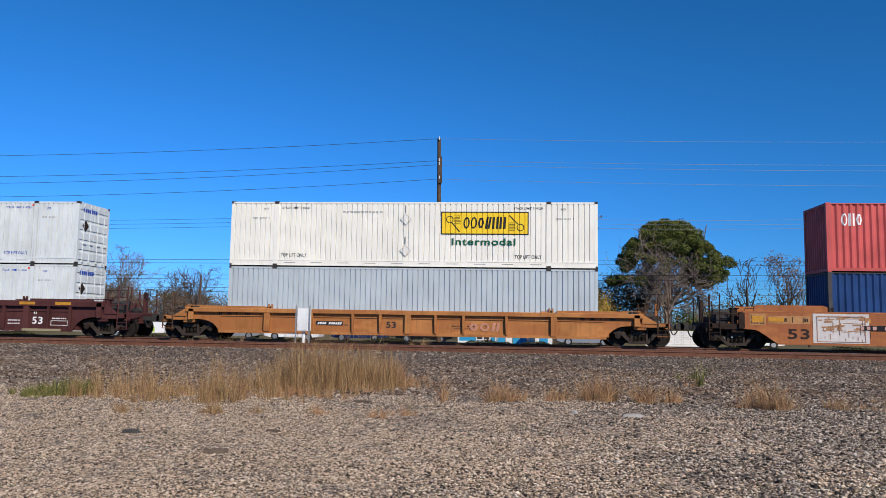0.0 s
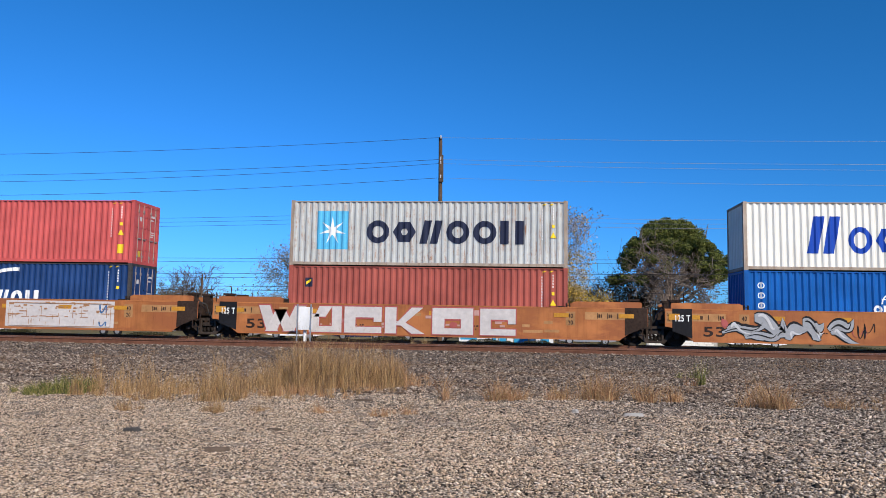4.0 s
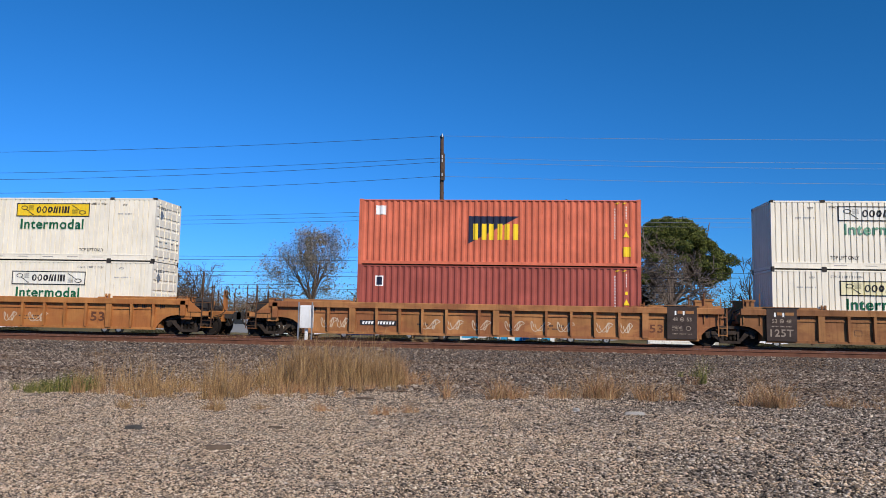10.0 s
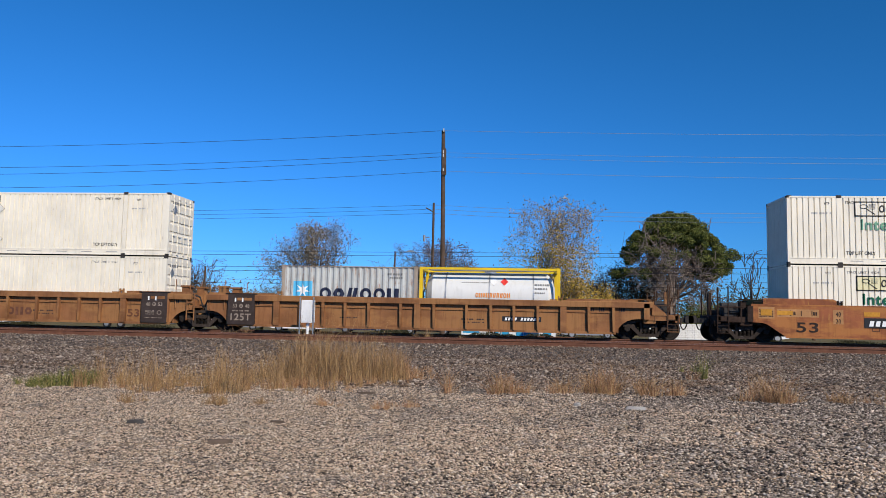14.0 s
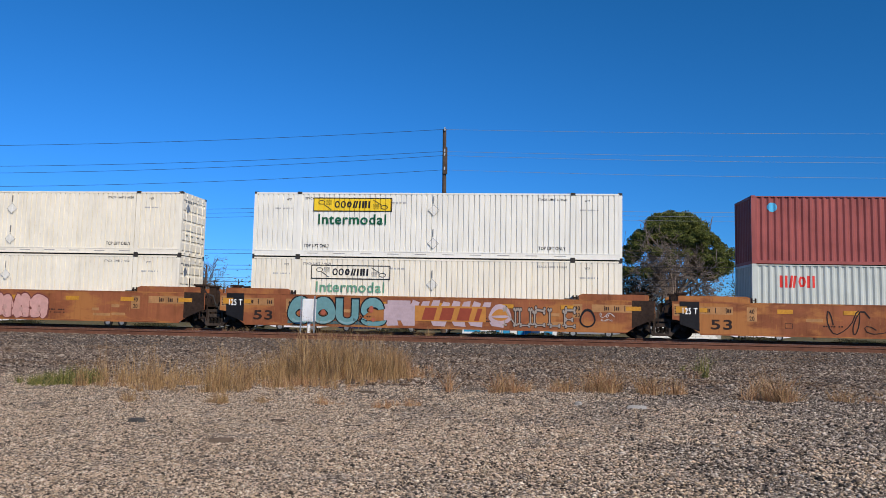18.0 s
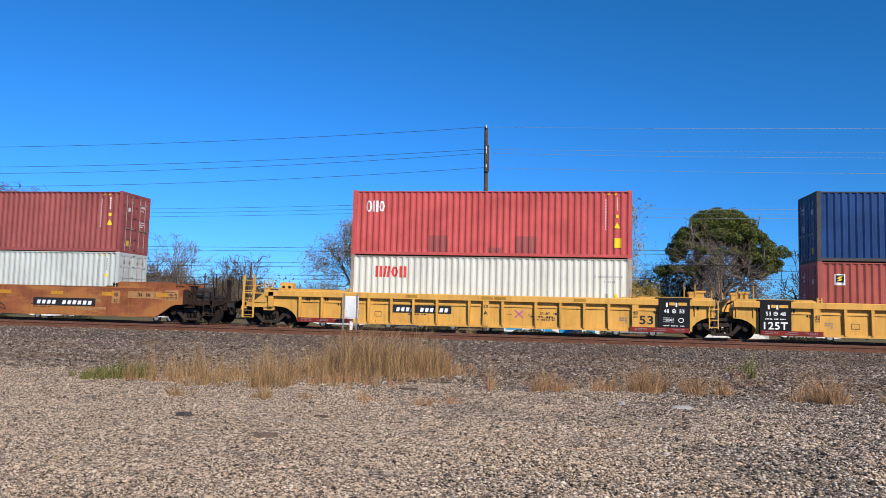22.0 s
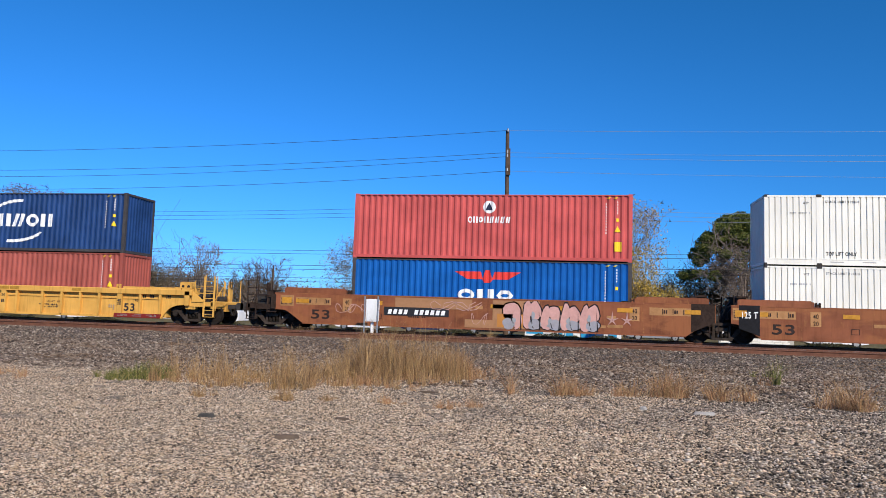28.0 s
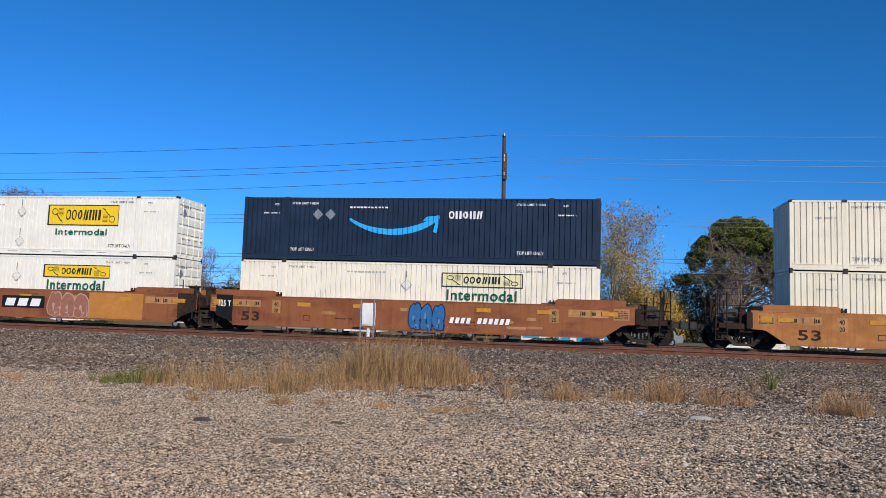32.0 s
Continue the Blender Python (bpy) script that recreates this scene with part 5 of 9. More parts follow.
def bubbles(owner, u0, u1, n, fill, edge, inner, seed, low=0.24, high=1.22, second=None):
    """Fat sprayed forms of overlapping lobes with a dark rim, two tones and a small core."""
    rng, w, tall = random.Random(seed), (u1 - u0) / n, high - low
    back, body, lower, core, lines = [], [], [], [], []
    for k in range(n):
        u, v = u0 + (k + 0.5) * w, (low + high) / 2
        lobes = [(-0.2 + rng.uniform(-0.06, 0.06), rng.uniform(-0.05, 0.05), 0.30, 0.47, 0), (0.2, 0.2 + rng.uniform(-0.05, 0.05), 0.33, 0.27, 0), (0.22 + rng.uniform(-0.08, 0.05), -0.24, 0.36, 0.24, 1)]
        if rng.random() < 0.4:
            lobes = [(-0.2, -0.24, 0.34, 0.26, 1), (-0.05, 0.2, 0.5, 0.27, 0), (0.24, -0.1, 0.26, 0.4, 0)]
        for du, dv, rx, ry, tone in lobes:
            state = rng.randint(0, 9999)
            back += blob(u + du * w, v + dv * tall, rx * w + 0.05, ry * tall + 0.04, random.Random(state), 14, 0.12)
            (lower if tone and second else body).extend(blob(u + du * w, v + dv * tall, rx * w, ry * tall, random.Random(state), 14, 0.12))
        core += blob(u + rng.uniform(-0.12, 0.12) * w, v + rng.uniform(-0.08, 0.16) * tall, w * 0.10, tall * 0.13, rng, 10)
        core += blob(u + rng.uniform(-0.1, 0.2) * w, v - 0.28 * tall, w * 0.12, tall * 0.05, rng, 8)
        lines += curl(rng, u - w * 0.08, v - 0.42 * tall, w * 0.25, 0.55 * tall, 0.03, 0.5)
        cu = u + w * 0.46
        lines += [[(cu - 0.03, low), (cu + 0.03, low), (cu + rng.uniform(-0.08, 0.08), v + 0.3 * tall)]]
    layers = [(edge, back), (fill, body)] + ([(second, lower)] if second else []) + [(edge, lines), (inner, core)]
    sprayed(owner, layers)


def bones(owner, u0, u1, pale, edge):
    """A word sprayed in bone-like sticks with knobbed ends and dark rims."""
    strokes = {"N": ((0, 0, 0, 1), (0, 1, 1, 0), (1, 0, 1, 1)), "U": ((0, 0.1, 0, 1), (0.1, 0, 0.9, 0), (1, 0.1, 1, 1)), "C": ((0, 0.1, 0, 0.9), (0.1, 0, 0.9, 0.05), (0.1, 1, 0.9, 0.95)),
               "L": ((0, 0.1, 0, 1), (0.1, 0, 0.9, 0)), "E": ((0, 0.05, 0, 0.95), (0.1, 0, 0.9, 0), (0.1, 0.5, 0.7, 0.5), (0.1, 1, 0.9, 1))}
    back, body, w = [], [], (u1 - u0) / 5
    for k, c in enumerate("NUCLE"):
        for a, b, x, z in strokes[c]:
            p, q = (u0 + (k + 0.72 * a) * w, 0.40 + 0.62 * b), (u0 + (k + 0.72 * x) * w, 0.40 + 0.62 * z)
            m = math.hypot(q[0] - p[0], q[1] - p[1])
            nx, nz = -(q[1] - p[1]) / m, (q[0] - p[0]) / m
            for out, t, r in ((back, 0.05, 0.07), (body, 0.026, 0.045)):
                out.append([(p[0] - nx * t, p[1] - nz * t), (q[0] - nx * t, q[1] - nz * t), (q[0] + nx * t, q[1] + nz * t), (p[0] + nx * t, p[1] + nz * t)])
                for e in (p, q):
                    out += disc(e[0] - nx * 0.05, e[1] - nz * 0.05, r, 10) + disc(e[0] + nx * 0.05, e[1] + nz * 0.05, r, 10)
    sprayed(owner, [(edge, back), (pale, body)])


def block_form(kind, a, b, v0, v1, g=0.0):
    """A fat angular sprayed form between a and b, grown by g on all sides."""
    w, t, c = 0.30 * (b - a), 0.30 * (v1 - v0), 0.4 * (v1 - v0)
    lo, hi, mid = v0 - g, v1 + g, (a + b) / 2
    if kind == "W":
        k = (b - a) / 4
        return [[(a + p - g, y0), (a + p + 0.5 + g, y0), (a + q + 0.5 + g, y1), (a + q - g, y1)] for p, q, y0, y1 in ((k * 0.75, 0, lo, hi), (k * 0.6, k * 1.4, lo, hi - 0.15), (k * 2.2, k * 1.4, lo, hi - 0.15), (k * 2.1, k * 3.1, lo, hi))]
    top, foot = rect(a - g, b + g, v1 - t - g, hi), rect(a - g, b + g, lo, v0 + t + g)
    stem = rect(a - g, a + w + g, v0 + t + g, v1 - t - g)
    if kind == "K":
        return rect(a - g, a + w + g, lo, hi) + [[(a + w - 0.1, v0 + c - g), (a + w + 0.25, v0 + c - g), (b + g, hi), (b - 0.5 - g, hi)], [(b - 0.5 - g, lo), (b + 0.08 + g, lo), (a + w + 0.3, v1 - c + g), (a + w - 0.05, v1 - c + g)]]
    if kind == "J":
        return foot + rect(b - w - g, b + g, v0 + t + g, hi) + rect(a - g, a + w + g, v0 + t + g, v1 - 0.55 * c) + [[(a + 0.5 * w, v1 - t), (mid, v1 - t - g), (b - w, hi), (a + w, hi)]]
    return top + foot + stem + (rect(b - w - g, b + g, v0 + t + g, v1 - t - g) if kind == "O" else rect(b - 0.7 * w - g, b + g, v1 - t - 0.14, v1 - t - g))


def chalk(owner, spots, mat, seed, y=-1.347):
    rng, polys = random.Random(seed), []
    for u, w in spots:
        polys += curl(rng, u, 0.42, w, 0.45, 0.035, 1.6) + curl(rng, u + 0.1, 0.45, w * 0.7, 0.3, 0.03, 0.9)
    wpart("chalk_scribble", lay_on(polys, [(-12, y), (12, y)], 0.004), mat, owner, "pale chalk scribbles")


def spray_all():
    WELL["top"], WELL["foot"] = 1.57, 0.25
    whitep, pink, teal = spray_paint("white", (0.53, 0.49, 0.46)), spray_paint("pink", (0.54, 0.30, 0.26)), spray_paint("teal", (0.13, 0.27, 0.28))
    black, silver, rose_p = spray_paint("black", (0.012, 0.012, 0.014)), spray_paint("silver", (0.30, 0.31, 0.32)), spray_paint("dark_pink", (0.36, 0.09, 0.08))
    bluep, palep, faded = spray_paint("blue", (0.03, 0.13, 0.30)), spray_paint("pale_rose", (0.46, 0.27, 0.23)), spray_paint("fresh_orange", (0.45, 0.19, 0.045))
    tanp = spray_paint("bare_tan", (0.34, 0.175, 0.085))
    rng = random.Random(77)
    cars = {k: v for k, v in SPRAY.items()}
    # C: white fields, scratched through
    fields = rect(-6.85, -4.65, 0.24, 1.26) + rect(-3.35, -0.1, 0.24, 1.26) + rect(0.4, 5.55, 0.26, 1.26)
    scratch = [q for k in range(150) for u, v in ((rng.choice((rng.uniform(-6.7, -4.8), rng.uniform(-3.2, -0.3), rng.uniform(0.5, 5.3))), rng.uniform(0.72, 1.2)),) for q in rect(u, u + rng.uniform(0.04, 0.4), v, v + rng.uniform(0.012, 0.05))]
    sprayed(cars["C"], [(whitep, fields), (tanp, scratch), (bluep, curl(rng, 4.85, 0.35, 0.35, 0.2, 0.05) + curl(rng, 4.85, 0.95, 0.35, 0.2, 0.05)), (tanp, [q for k in range(70) for u, v in ((rng.choice((rng.uniform(-6.7, -4.8), rng.uniform(-3.2, -0.3), rng.uniform(0.5, 5.3))), rng.uniform(0.3, 0.9)),) for q in rect(u, u + 0.02, v, v + rng.uniform(0.05, 0.35))]), (tanp, frame_of(-6.7, -4.8, 0.3, 1.2, 0.02) + frame_of(-3.2, -0.25, 0.3, 1.2, 0.02) + frame_of(0.55, 5.4, 0.3, 1.2, 0.02)), (black, rect(-4.9, -3.1, 0.84, 0.97)), (palep, bars(-5.0, -2.9, 0.86, 0.95, 9, 4))])
    block = (("W", -7.3, -5.2), ("J", -5.02, -3.6), ("C", -3.48, -1.85), ("K", -1.7, -0.05), ("O", 0.35, 2.1), ("C", 2.4, 3.9))
    shade = [q for c, a, b in block for q in block_form(c, a, b, 0.27, 1.23, 0.045)]
    fill = [q for c, a, b in block for q in block_form(c, a, b, 0.27, 1.23)]
    haze = [q for k in range(26) for u, v in ((rng.uniform(-7.0, 3.4), rng.uniform(0.5, 1.1)),) for q in rect(u, u + rng.uniform(0.2, 0.7), v, v + rng.uniform(0.03, 0.16))]
    sprayed(cars["D"], [(palep, haze), (rose_p, shade), (whitep, fill), (rose_p, blob(1.25, 0.72, 0.16, 0.16, rng))])
    # E: grey flame-like forms with black rims and tails
    def flame(u, v, w, h, bend, fat):
        pts = [(u + w * t + bend * math.sin(3.1 * t) * 0.3, v + h * t + 0.12 * math.sin(6 * t + bend)) for t in [k / 12 for k in range(13)]]
        rim = []
        for k, (a, b) in enumerate(pts):
            (p, q), (c, d) = pts[max(0, k - 1)], pts[min(12, k + 1)]
            m, r = math.hypot(c - p, d - q) + 1e-6, fat * math.sin(math.pi * min(1.0, 0.12 + 0.88 * k / 12)) ** 0.7
            rim.append(((a + (d - q) / m * r, b - (c - p) / m * r), (a - (d - q) / m * r, b + (c - p) / m * r)))
        return [[a, c, d, b] for (a, b), (c, d) in zip(rim, rim[1:])]
    tongues = ((-7.1, 0.55, 1.9, 0.5, 0.4, 0.10), (-6.9, 0.85, 1.6, -0.45, -0.5, 0.13), (-6.2, 0.35, 1.5, 0.25, 0.6, 0.17), (-5.8, 1.05, 1.3, -0.5, 0.5, 0.19), (-5.0, 0.4, 0.3, 0.7, 0.5, 0.20), (-4.5, 0.4, 0.9, 0.6, -0.6, 0.20), (-3.9, 0.95, 0.7, -0.55, 0.5, 0.19), (-3.4, 0.4, 0.35, 0.7, -0.5, 0.19), (-2.9, 0.75, 1.0, 0.35, 0.5, 0.15), (-2.8, 0.7, 1.1, -0.4, -0.4, 0.12))
    sprayed(cars["E"], [(black, [q for u, v, w, h, b, f in tongues for q in flame(u, v, w, h, b, f + 0.065)]), (silver, [q for u, v, w, h, b, f in tongues for q in flame(u, v, w, h, b, f)]), (black, [q for u, v, w, h, b, f in tongues[::2] for q in flame(u + 0.1, v + 0.03, w * 0.8, h * 0.8, b, 0.03)]), (spray_paint("eye_white", (0.5, 0.5, 0.5)), [q for u, v, w, h, b, f in tongues[1::2] for q in flame(u + 0.15, v + 0.05, w * 0.5, h * 0.5, b, 0.05)])])
    sprayed(cars["E"], [(black, curl(rng, -1.75, 0.45, 0.35, 0.5, 0.035, 1.4) + curl(rng, -1.5, 0.7, 0.4, 0.3, 0.03, 1.1) + curl(rng, 0.25, 0.75, 0.45, 0.35, 0.03, 1.8)), (rose_p, blob(-7.0, 0.95, 0.14, 0.12, rng))])
    sprayed(cars["E"], [(rose_p, curl(rng, -2.0, 0.5, 0.6, 0.4, 0.025))])
    bubbles(cars["J"], -2.2, 2.1, 5, pink, spray_paint("brown_rim", (0.16, 0.05, 0.04)), palep, 12)
    # K: teal forms, a pink and white burst round an orange field, knobbed sticks
    clay, mauve = spray_paint("clay", (0.36, 0.10, 0.06)), spray_paint("mauve_white", (0.44, 0.33, 0.35))
    def rounded(u, v, rx, ry, fat, a0, a1, g=0.0):
        return ring_of(u, v, rx + g, ry + g, fat + 2 * g, 22, a0, a1)
    teal_parts = []
    for g in (0.05, 0.0):
        e = rounded(-2.55, 0.92, 0.50, 0.33, 0.24, 0.1, 3.9, g) + rounded(-2.50, 0.46, 0.55, 0.26, 0.22, 2.6, 6.4, g)
        teal_parts.append(rounded(-5.75, 0.74, 0.55, 0.52, 0.34, 0.75, 5.6, g) + rounded(-4.72, 0.76, 0.56, 0.50, 0.34, 0.0, 6.2832, g) + rounded(-3.66, 0.72, 0.50, 0.48, 0.30, 2.9, 6.55, g) + rect(-4.16 - g, -3.86 + g, 0.72, 1.22 + g) + rect(-3.46 - g, -3.16 + g, 0.75, 1.2 + g) + e)
    pale_teal = spray_paint("pale_teal", (0.20, 0.33, 0.35))
    sprayed(cars["K"], [(spray_paint("dusk_teal", (0.055, 0.11, 0.12)), rect(-6.3, -2.1, 0.26, 0.42)), (black, teal_parts[0]), (teal, teal_parts[1]), (pale_teal, rounded(-5.72, 0.52, 0.40, 0.24, 0.10, 3.3, 5.6) + rounded(-4.72, 0.52, 0.42, 0.24, 0.10, 3.4, 6.0) + rounded(-3.66, 0.5, 0.38, 0.22, 0.09, 3.4, 6.0)), (clay, disc(-5.72, 0.78, 0.11, 10) + disc(-4.72, 0.80, 0.12, 10) + disc(-2.6, 0.94, 0.10, 10) + disc(-2.5, 0.5, 0.09, 10)), (black, curl(rng, -3.35, 0.42, 0.5, 0.12, 0.025, 2.0))])
    burst = [[(u, 0.24 + 0.02 * k), (u + 0.5, 0.26), (u + 0.42 + 0.1 * (k % 3), 0.62), (u - 0.1, 0.5)] for k, u in enumerate((-1.9, -1.2, 0.1, 1.0, 1.7, 2.6))] + rect(-2.05, -0.6, 0.5, 1.1) + [[(-0.9 + 0.44 * k, 1.06), (-0.55 + 0.44 * k, 1.06), (-0.5 + 0.44 * k, 1.16 + 0.03 * (k % 3)), (-0.8 + 0.44 * k, 1.22 - 0.03 * (k % 2))] for k in range(8)] + rect(-1.9, -0.9, 1.08, 1.2)
    sprayed(cars["K"], [(mauve, burst + blob(2.95, 0.78, 0.5, 0.36, rng, 16, 0.05)), (faded, rect(-0.7, 2.35, 0.5, 1.07) + blob(2.95, 0.8, 0.34, 0.22, rng, 14, 0.05)), (spray_paint("brick_red", (0.26, 0.055, 0.03)), [[(u, 0.56), (u + 0.52, 0.56), (u + 0.66, 1.02), (u + 0.14, 1.02)] for u in (-0.4, 0.35, 1.1)] + [[(1.85, 0.56), (2.05, 0.56), (2.2, 1.02), (2.0, 1.02)]]), (mauve, blob(2.95, 0.78, 0.42, 0.06, rng, 12) + blob(-1.35, 0.8, 0.16, 0.2, rng, 12))])
    bones(cars["K"], 3.15, 6.3, spray_paint("bone_grey", (0.30, 0.25, 0.21)), spray_paint("soot", (0.05, 0.035, 0.03)))
    sprayed(cars["K"], [(black, ring_of(6.62, 0.72, 0.34, 0.36, 0.07, 16, 0.0, 6.2832)), (whitep, curl(rng, 7.15, 0.85, 0.5, 0.12, 0.02, 1.8) + curl(rng, 7.2, 0.68, 0.4, 0.08, 0.02, 2.1))])
    sprayed(cars["L"], [(black, curl(rng, -3.2, 0.3, 1.6, 0.85, 0.04, 1.6) + curl(rng, -1.6, 0.35, 2.2, 0.35, 0.035, 2.4))])
    sprayed(cars["P"], [(tanp, rect(-4.0, -0.6, 0.98, 1.26) + rect(0.3, 2.3, 0.24, 1.26) + rect(-0.9, 0.35, 0.24, 0.62)), (faded, rect(0.5, 1.6, 0.3, 0.9))])
    bubbles(cars["P"], 0.75, 4.75, 5, pink, black, silver, 20, 0.22, 1.24, spray_paint("grey_lilac", (0.30, 0.29, 0.31)))
    stars = [[(u + 0.28 * math.cos(a), 0.8 + 0.28 * math.sin(a)), (u + 0.05 * math.cos(a + 1.2), 0.8 + 0.05 * math.sin(a + 1.2)), (u + 0.05 * math.cos(a - 1.2), 0.8 + 0.05 * math.sin(a - 1.2))] for u in (5.3, 5.9) for a in [1.57 + j * 1.2566 for j in range(5)]]
    sprayed(cars["P"], [(palep, curl(rng, -6.6, 0.75, 1.4, 0.3, 0.025, 2.4)), (palep, curl(rng, -2.2, 0.95, 2.0, 0.25, 0.02, 3.5) + curl(rng, -0.6, 0.4, 0.8, 0.5, 0.02, 1.5)), (palep, stars)])
    sprayed(cars["Q"], [(faded, rect(3.9, 6.7, 0.22, 1.26) + rect(-2.6, -1.6, 0.7, 0.82) + rect(-2.2, -0.9, 0.5, 0.64)), (black, rect(-0.75, 1.55, 0.66, 1.1)), (ink_white, [[(u + 0.0, 0.74), (u + 0.5, 0.74), (u + 0.6, 1.02), (u + 0.1, 1.02)] for u in (-0.58, 0.1, 0.78)])])
    bubbles(cars["Q"], 1.7, 3.9, 3, spray_paint("washed_rose", (0.30, 0.13, 0.085)), palep, palep, 23)
    bubbles(cars["R"], -0.05, 1.5, 3, bluep, spray_paint("deep_blue", (0.01, 0.03, 0.09)), spray_paint("light_blue", (0.08, 0.24, 0.42)), 25)
    sprayed(cars["S"], [(black, [[(-2.9, 0.75), (0.0, 0.75), (0.0, 1.05), (-2.9, 1.05)]])])
    cross = [[(1.2, 0.62), (1.28, 0.62), (1.62, 0.92), (1.54, 0.92)], [(1.54, 0.62), (1.62, 0.62), (1.28, 0.92), (1.2, 0.92)]]
    wpart("sprayed_cross", lay_on(cross, [(-12, -1.347), (12, -1.347)], 0.004), spray_paint("magenta", (0.42, 0.10, 0.25)), cars["M"], "small magenta sprayed cross")
    wpart("lettering", lay_on(bars(0.92, 1.12, 0.74, 0.79, 4, 1) + bars(1.7, 1.9, 0.74, 0.79, 4, 2), [(-12, -1.347), (12, -1.347)], 0.004), spray_paint("brown_ink", (0.22, 0.09, 0.05)), cars["M"])
    pale_chalk = spray_paint("chalk", (0.52, 0.42, 0.31))
    chalk(cars["G"], [(-7.6, 0.7), (-6.9, 0.5), (-3.2, 0.8), (-2.1, 0.7), (-1.0, 0.8), (0.4, 0.8), (1.5, 0.8), (2.6, 0.7), (4.2, 0.7), (5.2, 0.5)], pale_chalk, 1)
    chalk(cars["F"], [(-3.6, 0.6), (-1.6, 0.7), (1.2, 0.6), (2.4, 0.9)], pale_chalk, 2)


def build_train():
    note = ink_black
    # A: two white boxes with a blue mark, in a dark maroon car
    for tier in (0, 1):
        box53("A", tier, cool_white, "bluish-white 53-foot container with small blue marks, %s of a stack" % ("top" if tier else "bottom"), stencils(mark_blue) + [("corner_mark", mark_red, rect(-5.96, -5.8, 2.66, 2.74) + rect(5.8, 5.96, 2.66, 2.74), "red lifting-point mark")], end_mark=mark_blue, shift=0.26)
    SPRAY["A"] = well_car("well_car", CENTRES["A"], "ribbed", maroon_car, "dark maroon ribbed steel well car", "joint", "coupled", marks=[("lettering", ink_white, word("53", 6.46, 0.48, 0.36, 0.50) + frame_of(7.35, 8.15, 0.42, 0.66, 0.02) + bars(7.4, 8.1, 0.74, 0.80, 8) + bars(5.3, 5.9, 0.62, 0.68, 6) + bars(5.3, 5.9, 0.46, 0.52, 6) + word("45", 6.5, 0.92, 0.09, 0.17), "")])
    chord_face = [(-12, -1.501), (12, -1.501)]
    for u in (5.9, 7.6, 2.0, -1.5, -5.0):
        wpart("reflector_strip", lay_on(rect(u, u + 0.75, 1.19, 1.27), chord_face), amber_strip, SPRAY["A"], "amber reflective strip")
    wpart("foot_strip", Shape().box(6.1, 7.9, -1.512, -1.40, 0.15, 0.25), plain("pale_sill_label", (0.30, 0.25, 0.15), 0.6), SPRAY["A"], "pale lettered strip on the sill")
    # B
    box53("B", 0, grey_blue, "plain grey 53-foot container in the bottom of a well car", [])
    box53("B", 1, white, "white 53-foot container with a yellow company panel", stencils(ink_black) + hunt_marks(1.37, 2.43, mark_yellow, mark_green, 0.96) + placards([(-0.2, 2.1), (-0.2, 0.72)]))
    SPRAY["B"] = well_car("well_car", CENTRES["B"], "ribbed", tan_car, "weathered orange ribbed steel well car", "coupled", "coupled", marks=well_notes("ribbed", note, None) + [("lettering", note, word("53", -0.95, 0.52, 0.36, 0.42), "")] + number_board(-4.05, -2.85, 0.62, 0.86) + [("company_mark", plain("faded_rose_mark", (0.50, 0.235, 0.15), 0.6, 0, 0.2), emblem(2.6, 4.0, 0.42, 0.9, 3, 0.3, 0, 7), "faded rose block mark")], top=1.37, foot=0.36, ribs=(1.2, 2.4, 4.23))
    # C D E
    box40("C", 0, navy, "navy blue corrugated 40-foot container with white marks", [("company_mark", ink_white, emblem(-2.55, 1.75, 0.62, 1.62, 6, 0.3, 0, 5), ""), ("swoosh", ink_white, ring_of(0.6, 1.6, 1.9, 1.05, 0.16, 14, 1.5, 2.6), "")] + code_stack(1, False), dark_frame)
    box40("C", 1, red, "red corrugated 40-foot container with a small white mark", [("company_mark", ink_white, emblem(-5.5, -4.62, 1.92, 2.44, 3, 0.3), "")] + code_stack(2))
    SPRAY["C"] = well_car("well_car", CENTRES["C"], "smooth", orange_car, "orange smooth-sided well car with white spray paint", "coupled", "joint", marks=well_notes("smooth", note, 0), trim=sooty)
    box40("D", 0, rose, "faded red corrugated 40-foot container", [("company_mark", mark_navy, rect(-5.35, -5.02, 1.95, 2.35), ""), ("company_mark", mark_yellow, [[(-5.3, 2.05), (-5.08, 2.2), (-5.08, 2.3), (-5.3, 2.18)]], "")] + code_stack(3, True, False))
    star = [[(-4.2 + 0.62 * math.cos(a), 1.55 + 0.62 * math.sin(a)), (-4.2 + 0.17 * math.cos(a + 0.45), 1.55 + 0.17 * math.sin(a + 0.45)), (-4.2, 1.55), (-4.2 + 0.17 * math.cos(a - 0.45), 1.55 + 0.17 * math.sin(a - 0.45))] for a in [math.pi / 2 + k * math.pi * 2 / 7 for k in range(7)]]
    box40("D", 1, pale_grey, "pale grey rust-streaked 40-foot container with dark marks", [("mark_field", mark_sky, rect(-4.9, -3.5, 0.72, 2.42), "sky blue square"), ("star", ink_white, star, ""), ("company_mark", mark_navy, emblem(-2.75, 4.3, 1.0, 2.02, 6, 0.28, 0, 8), "")] + code_stack(4, True, False), rusty_frame)
    SPRAY["D"] = well_car("well_car", CENTRES["D"], "smooth", orange_car, "orange smooth-sided well car with white block graffiti", "joint", "joint", plates=[(-9.1, -8.3)], marks=well_notes("smooth", note, 0), trim=sooty)
    dome = ring_of(0.0, 1.55, 0.68, 0.52, 0.06, 16, 0.0, math.pi) + ring_of(0.0, 1.55, 0.34, 0.52, 0.05, 16, 0.0, math.pi) + rect(-0.66, 0.66, 1.72, 1.77)
